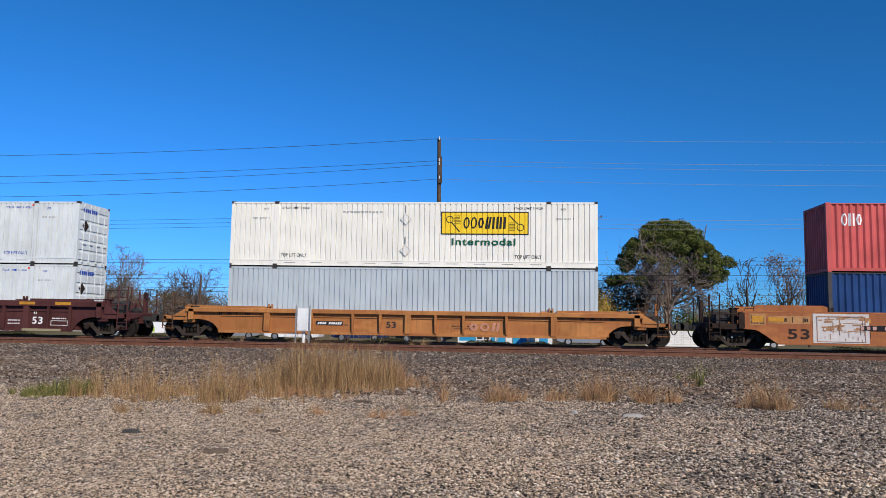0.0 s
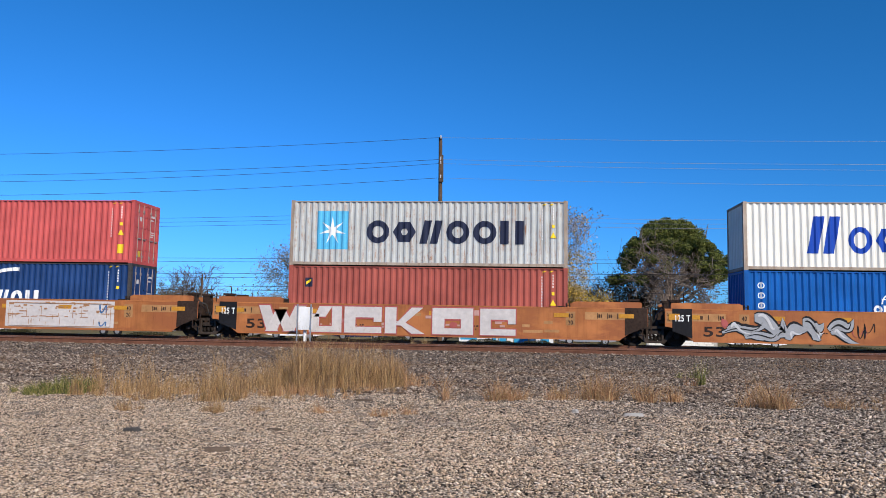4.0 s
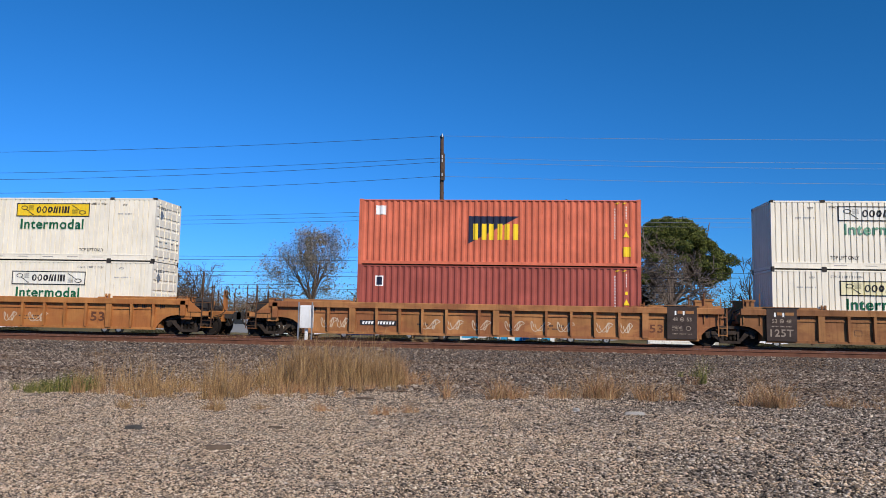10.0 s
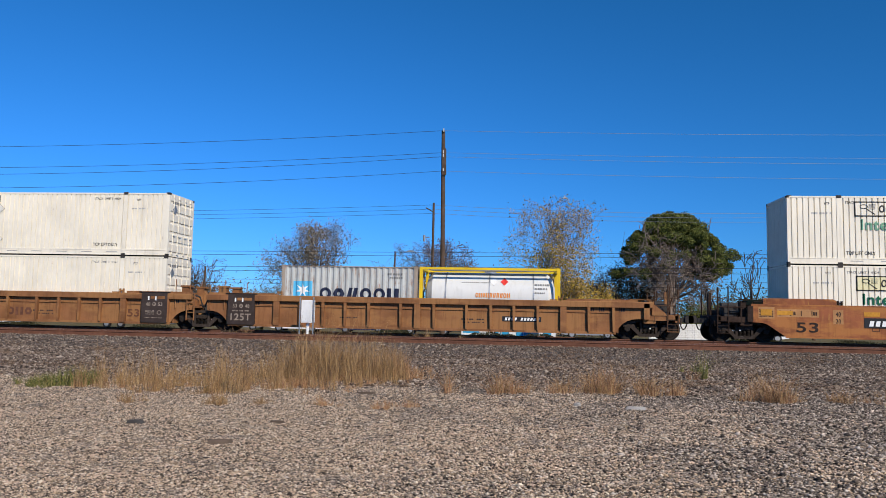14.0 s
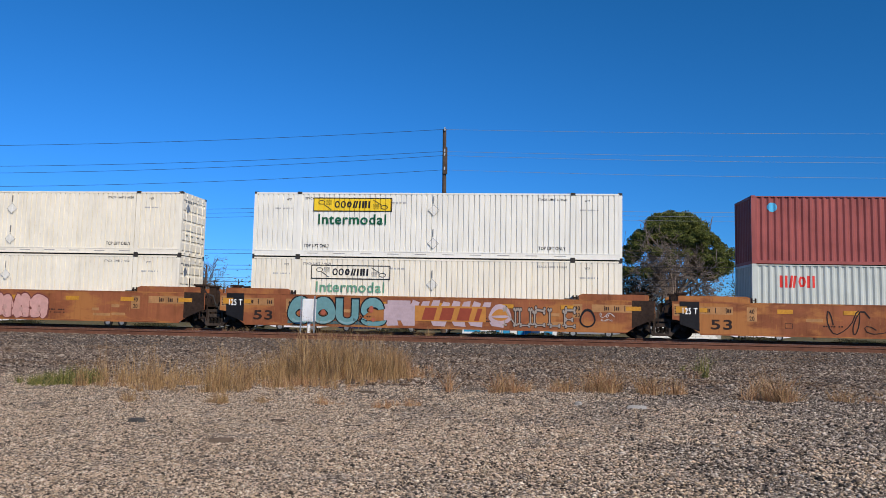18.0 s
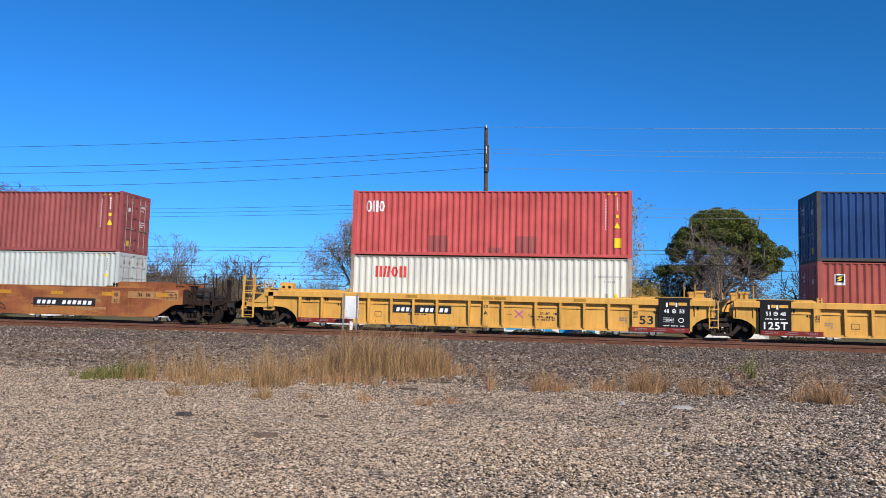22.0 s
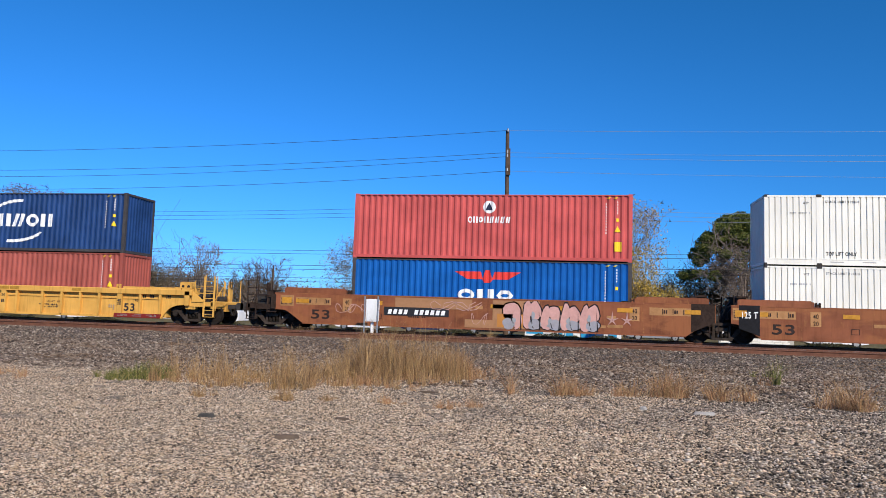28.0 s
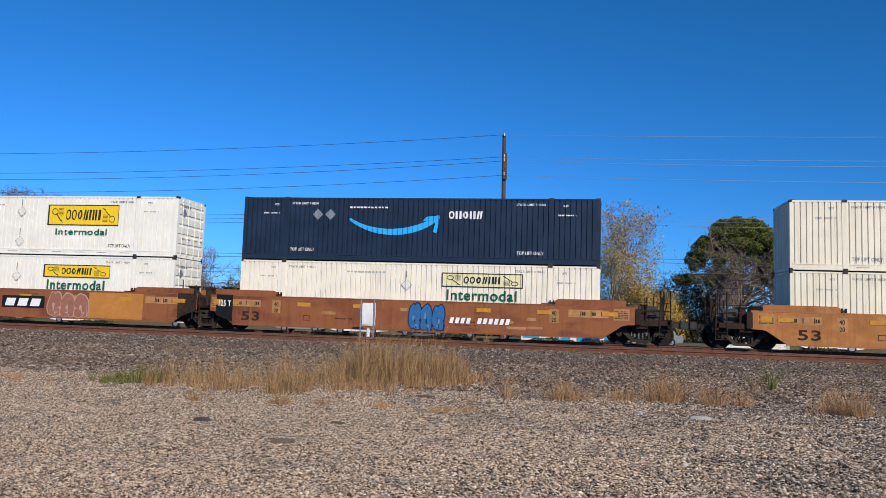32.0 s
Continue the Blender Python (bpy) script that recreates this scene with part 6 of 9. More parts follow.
    box40("E", 0, blue, "bright blue corrugated 40-foot container with white marks", [("company_mark", ink_white, dome + emblem(-1.02, 1.02, 1.15, 1.50, 5, 0.32) + emblem(-1.0, 1.0, 0.72, 1.0, 8, 0.3) + [q for k in range(4) for q in ring_of(-5.42, 1.0 + 0.42 * k, 0.15, 0.14, 0.05, 8) + rect(-5.45, -5.39, 0.86 + 0.42 * k, 1.14 + 0.42 * k)], "")] + code_stack(5, False, False))
    box40("E", 1, white, "clean white corrugated 40-foot container with large blue marks", [("company_mark", mark_blue, emblem(-3.65, -2.05, 0.72, 2.28, 1, 0.26, 0, 9) + emblem(-1.95, 3.5, 0.72, 1.85, 5, 0.26, 0, 4), "large royal blue marks")] + code_stack(6, False, True, ink_grey), rusty_frame)
    SPRAY["E"] = well_car("well_car", CENTRES["E"], "smooth", orange_car, "orange smooth-sided well car with grey and black graffiti", "joint", "coupled", plates=[(-9.1, -8.3)], marks=well_notes("smooth", note, 0) + number_board(1.75, 5.05, 0.74, 1.02), trim=sooty)
    # F
    box53("F", 0, cream, "aged white 53-foot container with a faded panel", stencils(ink_grey) + hunt_marks(1.42, 2.37, white, mark_green))
    box53("F", 1, cream, "aged white 53-foot container with a yellow panel", stencils(ink_black) + hunt_marks(1.42, 2.60, mark_yellow, mark_green) + placards([(-0.2, 0.75)]))
    SPRAY["F"] = well_car("well_car", CENTRES["F"], "ribbed", tan_car, "weathered orange ribbed well car with chalk scribbles", "coupled", "coupled", marks=well_notes("ribbed", note, None) + [("lettering", plain("faded_brown_stencil", (0.15, 0.062, 0.034), 0.7, 0, 0.3, 5.0), word("53", 5.32, 0.5, 0.42, 0.66), "")] + number_board(-6.0, -4.2, 0.5, 0.75))
    # G H I
    box40("G", 0, rose, "dull red corrugated 40-foot container", [("company_mark", ink_white, rect(-5.3, -4.95, 1.95, 2.4), ""), ("company_mark", mark_navy, rect(-5.25, -5.0, 2.0, 2.35), "")] + code_stack(7, True, False))
    box40("G", 1, orange_red, "orange-red corrugated 40-foot container with a blue and yellow mark", [("mark_field", mark_navy, [[(-1.25, 0.95), (0.95, 2.15), (-1.25, 2.15)]], ""), ("company_mark", mark_yellow, emblem(-1.1, 0.95, 1.12, 1.82, 3, 0.36, 0, 2), ""), ("sticker", ink_white, rect(-5.35, -4.9, 2.2, 2.6), "")] + code_stack(8, True, True), None)
    SPRAY["G"] = well_car("well_car", CENTRES["G"], "ribbed", dull_orange_car, "dusty orange ribbed well car with chalk scribbles", "coupled", "joint", plates=[(7.1, 8.3)], marks=well_notes("ribbed", note, None) + [("lettering", plain("faded_brown_stencil", (0.15, 0.062, 0.034), 0.7, 0, 0.3, 5.0), word("53", 6.40, 0.47, 0.38, 0.55), "")] + number_board(-5.9, -4.3, 0.55, 0.8))
    box53("H", 0, cream, "aged white 53-foot container with a yellow panel", stencils(ink_grey) + hunt_marks(-5.38, 2.42, mark_pale, mark_green) + placards([(-0.2, 1.6)]))
    box53("H", 1, cream, "aged white 53-foot container with a faded panel and rust spots", stencils(ink_black) + hunt_marks(-5.38, 2.62, white, mark_faded) + placards([(-0.1, 2.1), (-0.1, 0.7)]) + [("rust_spot", rust_rail, [q for k in range(9) for q in rect(-3.3 + 0.32 * k, -3.16 + 0.32 * k + 0.03 * (k % 3), 0.42, 0.5 + 0.04 * (k % 4))], "")])
    SPRAY["H"] = well_car("well_car", CENTRES["H"], "ribbed", brown_car, "rusty brown ribbed well car with black load panels", "joint", "joint", plates=[(-8.4, -7.2), (7.1, 8.3)], marks=well_notes("ribbed", note, None) + [("lettering", plain("faded_brown_stencil", (0.15, 0.062, 0.034), 0.7, 0, 0.3, 5.0), word("53", 6.40, 0.47, 0.38, 0.55), ""), ("company_mark", rust_rail, emblem(0.6, 1.9, 0.45, 0.85, 3, 0.3), "")])
    small_star = [[(-2.075 + r * math.cos(a + d), 1.49 + r * math.sin(a + d)) for r, d in ((0.34, 0), (0.12, 0.45), (0, 0), (0.12, -0.45))] for a in [math.pi / 2 + k * math.pi * 2 / 7 for k in range(7)]]
    haul(container("shipping_container", CENTRES["I"] - 3.07, LEVEL, 6.058, pale_grey, "pale grey 20-foot container with dark marks", "right", 2.591, rusty_frame, [("mark_field", mark_sky, rect(-2.5, -1.65, 1.10, 1.88), "sky blue square"), ("star", ink_white, small_star, ""), ("company_mark", mark_navy, emblem(-1.35, 2.25, 1.08, 1.62, 6, 0.28, 0, 8), ""), ("lettering", ink_grey, bars(1.7, 2.4, 2.2, 2.28, 6) + bars(1.8, 2.4, 2.05, 2.12, 6), "")]))
    tank_container(CENTRES["I"] + 3.07)
    SPRAY["I"] = well_car("well_car", CENTRES["I"], "ribbed", brown_car, "rusty brown ribbed well car with a black load panel", "joint", "coupled", plates=[(-8.4, -7.2)], marks=well_notes("ribbed", note, None) + number_board(3.65, 5.3, 0.62, 0.86))
    # J K L
    box53("J", 0, cream, "aged white 53-foot container with a yellow panel", stencils(ink_grey) + hunt_marks(-5.38, 2.44, mark_pale, mark_green) + placards([(-0.2, 1.9)]))
    box53("J", 1, cream, "aged white 53-foot container with a faded panel", stencils(ink_black) + hunt_marks(-5.38, 2.62, cream, mark_faded) + placards([(-0.1, 2.05), (-0.1, 0.65)]))
    SPRAY["J"] = well_car("well_car", CENTRES["J"], "smooth", red_brown_car, "rust-brown smooth well car with pink bubble graffiti", "coupled", "joint", marks=well_notes("smooth", note, 0) + number_board(-5.2, -2.2, 0.66, 1.0), trim=sooty)
    k0 = box53("K", 0, cream, "aged white 53-foot container with a faded panel", stencils(ink_grey) + hunt_marks(-5.36, 2.53, cream, mark_faded) + placards([(0.0, 1.75)]))
    k1 = box53("K", 1, white, "white 53-foot container with a bright yellow panel", stencils(ink_black) + hunt_marks(-5.36, 2.62, mark_yellow, mark_green) + placards([(0.0, 2.1), (0.0, 0.65)]))
    door_panels(k0), door_panels(k1)
    SPRAY["K"] = well_car("well_car", CENTRES["K"], "smooth", red_brown_car, "rust-brown smooth well car covered with teal and pink graffiti", "joint", "joint", plates=[(-9.1, -8.3)], marks=well_notes("smooth", note, 0), trim=sooty)
    box40("L", 0, sage, "sage grey corrugated 40-foot container with a red mark", [("company_mark", mark_red, emblem(-5.0, -3.55, 1.92, 2.42, 4, 0.34, 0, 6), "")] + code_stack(9, False, False, ink_grey), drop=0.03)
    box40("L", 1, maroon, "maroon corrugated 40-foot container with a round blue sticker", [("sticker", mark_sky, disc(-5.25, 2.4, 0.2), "round blue sticker")] + code_stack(10, True, False), drop=0.05)
    SPRAY["L"] = well_car("well_car", CENTRES["L"], "smooth", red_brown_car, "rust-brown smooth well car with a black scrawl", "joint", "coupled", plates=[(-9.1, -8.3)], marks=well_notes("smooth", note, 0) + number_board(2.0, 5.2, 0.62, 0.95), trim=sooty)
    # M N O
    box40("M", 0, off_white, "cream corrugated 40-foot container with a red mark", [("company_mark", mark_red, emblem(-5.0, -3.55, 1.92, 2.42, 4, 0.34, 0, 6), "")] + code_stack(11, False, False, plain("pale_stencil", (0.42, 0.42, 0.40), 0.6), True), rusty_frame)
    box40("M", 1, red, "red corrugated 40-foot container with a white mark and repainted patches", [("company_mark", ink_white, emblem(-5.5, -4.62, 1.92, 2.44, 3, 0.3), ""), ("repaint_patch", maroon, rect(-2.6, -1.75, 0.2, 0.9) + rect(1.2, 2.1, 0.2, 0.9) + rect(0.0, 0.6, 0.18, 0.4), "darker repainted patches")] + code_stack(12), doors="left")
    SPRAY["M"] = well_car("well_car", CENTRES["M"], "ribbed", yellow_car, "bright yellow ribbed well car with a black load panel", "coupled", "joint", plates=[(7.15, 8.4)], marks=well_notes("ribbed", note, None) + [("lettering", note, word("53", 6.40, 0.47, 0.40, 0.56), "")] + yellow_feet() + number_board(-4.1, -1.5, 0.72, 0.98), letter="A")
    box40("N", 0, rose, "faded red corrugated 40-foot container", [("company_mark", ink_white, rect(-5.45, -5.05, 1.95, 2.4), ""), ("company_mark", mark_navy, rect(-5.4, -5.1, 2.06, 2.35), ""), ("company_mark", mark_yellow, [[(-5.37, 2.10 + k), (-5.2, 2.13 + k), (-5.12, 2.22 + k), (-5.29, 2.19 + k)] for k in (0.0, 0.1)], "")] + code_stack(13, True, False), doors="left")
    swish = [("swoosh", ink_white, ring_of(0.35, 1.72, 1.7, 0.85, 0.14, 14, 1.5, 2.7), ""), ("swoosh", ink_white, ring_of(-0.1, 1.28, 1.9, 0.85, 0.14, 14, 4.6, 5.85), "")]
    box40("N", 1, navy, "navy blue corrugated 40-foot container with white words", [("company_mark", ink_white, emblem(-1.7, 1.75, 1.27, 1.75, 6, 0.3, 0, 5), ""), ("lettering", ink_white, word("eco container", 2.45, 0.90, 0.27, 2.6) + word("bamboo flooring", 2.6, 0.42, 0.34, 2.35), "white words on the side")] + swish + code_stack(14), dark_frame, "left")
    SPRAY["N"] = well_car("well_car", CENTRES["N"], "ribbed", yellow_car, "bright yellow ribbed well car with red marks", "joint", "joint", plates=[(-8.4, -7.2), (7.15, 8.4)], marks=well_notes("ribbed", note, None) + [("lettering", note, word("53", 6.40, 0.47, 0.40, 0.56), "")] + yellow_feet() + [("company_mark", mark_red, emblem(0.95, 2.9, 0.35, 0.95, 3, 0.3, 0, 7), "red block mark")], letter="C")
    box40("O", 0, rose, "faded red corrugated 40-foot container with a white upright mark", [("company_mark", ink_white, [q for k in range(3) for q in ring_of(-5.3, 1.15 + 0.5 * k, 0.2, 0.2, 0.09, 12)], "")] + code_stack(15, True, False), doors="left")
    box40("O", 1, navy, "navy blue corrugated 40-foot container with white and yellow marks", [("company_mark", ink_white, emblem(-2.45, 2.2, 1.22, 1.85, 6, 0.3, 0, 5), ""), ("company_mark", mark_yellow, emblem(-5.6, -4.25, 2.22, 2.52, 5, 0.32), "yellow mark")] + swish + code_stack(16, True, False), dark_frame, "left")
    SPRAY["O"] = well_car("well_car", CENTRES["O"], "ribbed", yellow_car, "bright yellow ribbed well car with a black load panel", "joint", "coupled", plates=[(-8.4, -7.2)], marks=well_notes("ribbed", note, None) + [("lettering", note, word("53", 6.40, 0.47, 0.40, 0.56), "")] + yellow_feet() + number_board(-4.1, -1.5, 0.72, 0.98), letter="B")
    # P Q R
    wings = [[(-1.45, 2.38), (-0.3, 2.38), (-0.2, 2.05), (-0.9, 2.05)], [(1.45, 2.38), (0.3, 2.38), (0.2, 2.05), (0.9, 2.05)], [(-0.2, 2.1), (0.2, 2.1), (0.1, 2.45), (-0.1, 2.45)], [(-0.12, 1.9), (0.12, 1.9), (0.3, 2.1), (-0.3, 2.1)]]
    box40("P", 0, blue, "blue corrugated 40-foot container with a red winged mark", [("emblem", mark_red, wings, "red winged mark"), ("company_mark", ink_white, emblem(-1.35, 1.2, 1.1, 1.62, 3, 0.34), "")] + code_stack(17, False, False), dark_frame)
    box40("P", 1, red, "red corrugated 40-foot container with a round white mark", [("emblem", ink_white, disc(0, 2.32, 0.28), ""), ("emblem", mark_navy, [[(-0.16, 2.18), (0.16, 2.18), (0, 2.52)]], ""), ("company_mark", ink_white, emblem(-0.95, 0.95, 1.62, 1.9, 8, 0.28), "")] + code_stack(18))
    SPRAY["P"] = well_car("well_car", CENTRES["P"], "smooth", dark_brown_car, "rust-brown smooth well car with pink and grey bubble graffiti", "coupled", "joint", marks=well_notes("smooth", note, 0) + number_board(-4.5, -1.6, 0.7, 1.0), trim=sooty)
    box53("Q", 0, white, "white 53-foot container with a yellow panel", stencils(ink_grey) + hunt_marks(1.25, 2.42, mark_yellow, mark_green) + placards([(-0.2, 1.85)]))
    box53("Q", 1, white, "clean white 53-foot container with a yellow panel", stencils(ink_black) + hunt_marks(1.25, 2.43, mark_yellow, mark_green, 0.96) + placards([(-0.2, 2.1), (-0.2, 0.65)]))
    SPRAY["Q"] = well_car("well_car", CENTRES["Q"], "smooth", dark_brown_car, "rust-brown smooth well car with pale pink graffiti", "joint", "joint", plates=[(-9.1, -8.3)], marks=well_notes("smooth", note, 0), trim=sooty)
    box53("R", 0, cream, "aged white 53-foot container with a faded panel", stencils(ink_grey) + hunt_marks(1.33, 2.46, mark_pale, mark_green) + placards([(-0.25, 1.9)]))
    arc = []
    for k in range(20):
        s0, s1 = (3.9 + 1.65 * (k + d) / 20 for d in (0, 1))
        w0, w1 = (0.05 + 0.24 * math.sin(math.pi * min(1.0, 0.08 + 0.66 * (k + d) / 20)) for d in (0, 1))
        arc.append([(-0.99 + 2.8 * math.cos(s0), 3.35 + 2.15 * math.sin(s0)), (-0.99 + 2.8 * math.cos(s1), 3.35 + 2.15 * math.sin(s1)), (-0.99 + (2.8 - w1) * math.cos(s1), 3.35 + (2.15 - w1) * math.sin(s1)), (-0.99 + (2.8 - w0) * math.cos(s0), 3.35 + (2.15 - w0) * math.sin(s0))])
    arc += [[(u + 0.38, v) for u, v in p] for p in ([(0.15, 1.95), (0.3, 1.82), (0.75, 1.95), (0.72, 2.12)], [(0.62, 2.05), (0.75, 2.05), (0.62, 1.3), (0.46, 1.36)], [(-0.05, 1.83), (0.2, 2.05), (0.72, 2.08), (0.72, 1.93)])]
    box53("R", 1, midnight, "dark blue 53-foot container with a light blue curved arrow", [(n, ink_white, p, l) for n, m, p, l in stencils(ink_white)] + [("curved_arrow", plain("light_blue_mark", (0.03, 0.38, 0.75), 0.5, 0, 0.06), arc, "light blue curved arrow"), ("company_mark", ink_white, emblem(1.5, 3.05, 1.95, 2.3, 5, 0.3), ""), ("placard_holder", galvanized, diamond(-4.5, 2.1, 0.25) + diamond(-3.9, 2.1, 0.25), "")], None)
    SPRAY["R"] = well_car("well_car", CENTRES["R"], "smooth", dark_brown_car, "rust-brown smooth well car with blue bubble graffiti", "joint", "coupled", plates=[(-9.1, -8.3)], marks=well_notes("smooth", note, 0) + number_board(1.55, 4.5, 0.52, 0.98, False), trim=sooty)
    # S
    for tier in (0, 1):
        box53("S", tier, yellowed, "aged white 53-foot container, %s of the last stack" % ("top" if tier else "bottom"), stencils(ink_grey))
    SPRAY["S"] = well_car("well_car", CENTRES["S"], "smooth", tan_car, "faded orange smooth-sided well car", "coupled", "coupled", marks=well_notes("smooth", note, 0), trim=sooty)
    spray_all()
    # bogies
    order = "ABCDEFGHIJKLMNOPQRS"
    shared_ends = {"CD", "DE", "GH", "HI", "JK", "KL", "MN", "NO", "PQ", "QR"}
    for a, b in zip(order, order[1:]):
        if a + b in shared_ends:
            bogie((CENTRES[a] + CENTRES[b]) / 2)
        else:
            bogie(CENTRES[a] + 9.8), bogie(CENTRES[b] - 9.8)


def tank_container(x):
    """A white tank in a yellow 20-foot frame."""
    t = thing("tank_container", pose(x, TRAIN_Y, LEVEL), "white cylindrical tank in a yellow 20-foot frame", "tank container")
    tank_white = paint("white_tank_cladding", (0.619, 0.619, 0.585), 0.08, 0.15, 0.35, (0.3, 0.2, 0.1), 0.04)
    tank_yellow = paint("yellow_tank_frame", (0.671, 0.447, 0.017), 0.1, 0.2, 0.5)
    shell = Shape()
    prof = [(-2.86, 0.05), (-2.84, 0.5), (-2.74, 0.85), (-2.5, 1.1), (2.5, 1.1), (2.74, 0.85), (2.84, 0.5), (2.86, 0.05)]
    for (xa, ra), (xb, rb) in zip(prof, prof[1:]):
        shell.tube((xa, 0, 1.32), (xb, 0, 1.32), ra, 32, rb, caps=False)
    shell.round = True
    part("tank_shell", shell, tank_white, t)
    for bx in (-1.9, 0.0, 1.9):
        part("cladding_band", Shape().tube((bx - 0.03, 0, 1.32), (bx + 0.03, 0, 1.32), 1.112, 32), galvanized, t)
    for sx in (-1, 1):
        for sy in (-1, 1):
            part("corner_post", Shape().box(sx * 2.96 - 0.07, sx * 2.96 + 0.07, sy * 1.15 - 0.07, sy * 1.15 + 0.07, 0, 2.591, 0.012), tank_yellow, t)
        part("end_beam", Shape().box(sx * 2.96 - 0.06, sx * 2.96 + 0.06, -1.1, 1.1, 2.46, 2.58).box(sx * 2.96 - 0.06, sx * 2.96 + 0.06, -1.1, 1.1, 0.02, 0.16), tank_yellow, t)
        part("end_brace", Shape().tube((sx * 2.96, -1.1, 0.2), (sx * 2.96, 0, 1.1), 0.05, 8).tube((sx * 2.96, 1.1, 0.2), (sx * 2.96, 0, 1.1), 0.05, 8), tank_yellow, t)
    for sy in (-1, 1):
        part("top_rail", Shape().box(-2.9, 2.9, sy * 1.16 - 0.05, sy * 1.16 + 0.05, 2.48, 2.58), tank_yellow, t)
        part("bottom_rail", Shape().box(-2.9, 2.9, sy * 1.16 - 0.05, sy * 1.16 + 0.05, 0.02, 0.15), tank_yellow, t)
    part("walkway", Shape().box(-2.6, 2.6, -0.75, -0.3, 2.47, 2.50), galvanized, t)
    part("manhole", Shape().tube((0, 0.2, 2.40), (0, 0.2, 2.56), 0.26, 16), galvanized, t)

    def on_tank(polys):
        s = Shape()
        for p in polys:
            s.face([(u, -math.sqrt(max(0.01, 1.118 ** 2 - (v - 1.32) ** 2)), v) for u, v in p])
        return s
    part("placard", on_tank(diamond(0.2, 2.0, 0.17)), ink_white, t)
    part("placard", on_tank(diamond(0.65, 2.0, 0.17)), mark_red, t)
    part("company_mark", on_tank(emblem(-0.6, 0.9, 1.3, 1.5, 10, 0.3)), plain("orange_mark", (0.75, 0.25, 0.03), 0.5), t)
    part("lettering", on_tank(bars(1.95, 2.6, 1.85, 1.92, 9) + bars(1.95, 2.5, 1.68, 1.75, 8) + bars(1.95, 2.4, 1.5, 1.56, 6) + bars(-1.2, 0.0, 1.93, 1.97, 14)), ink_grey, t)
    MOVING.append(t)


build_train()

# ---- poles, cables and the signal case ----
pole_wood = plain("weathered_pole_wood", (0.10, 0.066, 0.046), 0.9, 0, 0.3, 4.0, 0.5)
cable_black = plain("cable", (0.03, 0.03, 0.032), 0.5, 0.2)
cable_bright = plain("pale_grey_cable", (0.20, 0.22, 0.25), 0.5, 0.5)


def utility_pole(x, y, top, r=0.16, lean=0.0, label="weathered brown wooden utility pole"):
    p = thing("utility_pole", pose(x, y, ground_z(x, y), 0, lean), label, "utility pole", "utility poles")
    h = top - ground_z(x, y)
    body = Shape().tube((0, 0, -0.3), (0, 0, h), r, 12, r * 0.68)
    body.round = True
    part("shaft", body, pole_wood, p)
    return p, h


main_pole, h = utility_pole(-4.6, 47, 13.3, 0.17, -0.8)
for dz in (0.12, 1.5, 1.75, 2.65):
    ins = Shape().tube((0.03, -0.2, h - dz), (0.03, -0.2, h - dz + 0.2), 0.05, 8).tube((0.03, -0.2, h - dz), (0.03, 0.0, h - dz), 0.03, 6)
    part("insulator", ins, galvanized, main_pole)
part("bracket", Shape().box(-0.05, 0.2, -0.22, -0.1, h - 2.9, h - 1.2), pole_wood, main_pole)


def cable(x0, x1, y, z0, z1, sag, r=0.012, mat=None, y1=None):
    s, pts = Shape(), []
    for k in range(25):
        t = k / 24
        pts.append((x0 + (x1 - x0) * t, y + ((y1 if y1 is not None else y) - y) * t, z0 + (z1 - z0) * t - 4 * sag * t * (1 - t)))
    s.line(pts, r, 4)
    ob = part("overhead_cable", s, mat or cable_black, None)
    return tagged(ob, "thin overhead cable strung between poles", "cable", "overhead cables")


# each wire is black towards -x and pale grey past the pole
for dz, sag in ((0.0, 0.9), (1.42, 0.9), (1.68, 1.1), (2.6, 1.1)):
    cable(-75, -4.8, 46.8, 13.0 - dz, 13.25 - dz, sag, 0.014)
    cable(-4.8, 60, 46.8, 13.25 - dz, 13.3 - dz, sag * 0.45, 0.010, cable_bright)


# ---- signal case between the tracks ----
def signal_case(x, y):
    c = thing("signal_case", pose(x, y, RAIL - 0.2), "white metal signal case on steel posts", "signal case")
    box_paint = paint("white_case_paint", (0.72, 0.72, 0.70), 0.1, 0.2, 0.5)
    part("cabinet", Shape().box(-0.238, 0.238, -0.2, 0.2, 0.64, 1.58, 0.02), box_paint, c)
    part("cabinet_door", Shape().box(-0.21, 0.21, -0.215, -0.2, 0.68, 1.54, 0.01), box_paint, c)
    part("post", Shape().tube((0.0, 0, -0.3), (0.0, 0, 0.62), 0.07, 10), box_paint, c)
    for dx in (-0.285, 0.285):
        part("guard_post", Shape().box(dx - 0.025, dx + 0.025, -0.24, -0.19, -0.3, 1.70), galvanized, c)


signal_case(-8.67, 30.9)

# ---- second row of poles beyond the road ----
far_pole, h = utility_pole(-7.9, 70, 12.1, 0.15)
part("bracket", Shape().tube((0, -0.1, h - 0.9), (-0.7, -0.3, h - 0.5), 0.05, 6), pole_wood, far_pole)
part("transformer_bracket", Shape().tube((-0.3, -0.2, h - 3.3), (-0.75, -0.3, h - 3.3), 0.04, 6).tube((-0.8, -0.3, h - 3.7), (-0.8, -0.3, h - 3.1), 0.12, 10), galvanized, far_pole)
right_pole, h = utility_pole(26.2, 70, 11.6, 0.16)
part("bracket", Shape().tube((0, -0.1, h - 1.0), (0.8, -0.3, h - 0.6), 0.05, 6), pole_wood, right_pole)
utility_pole(-34.2, 80, 6.4, 0.13)
utility_pole(-13.1, 80, 8.3, 0.12)
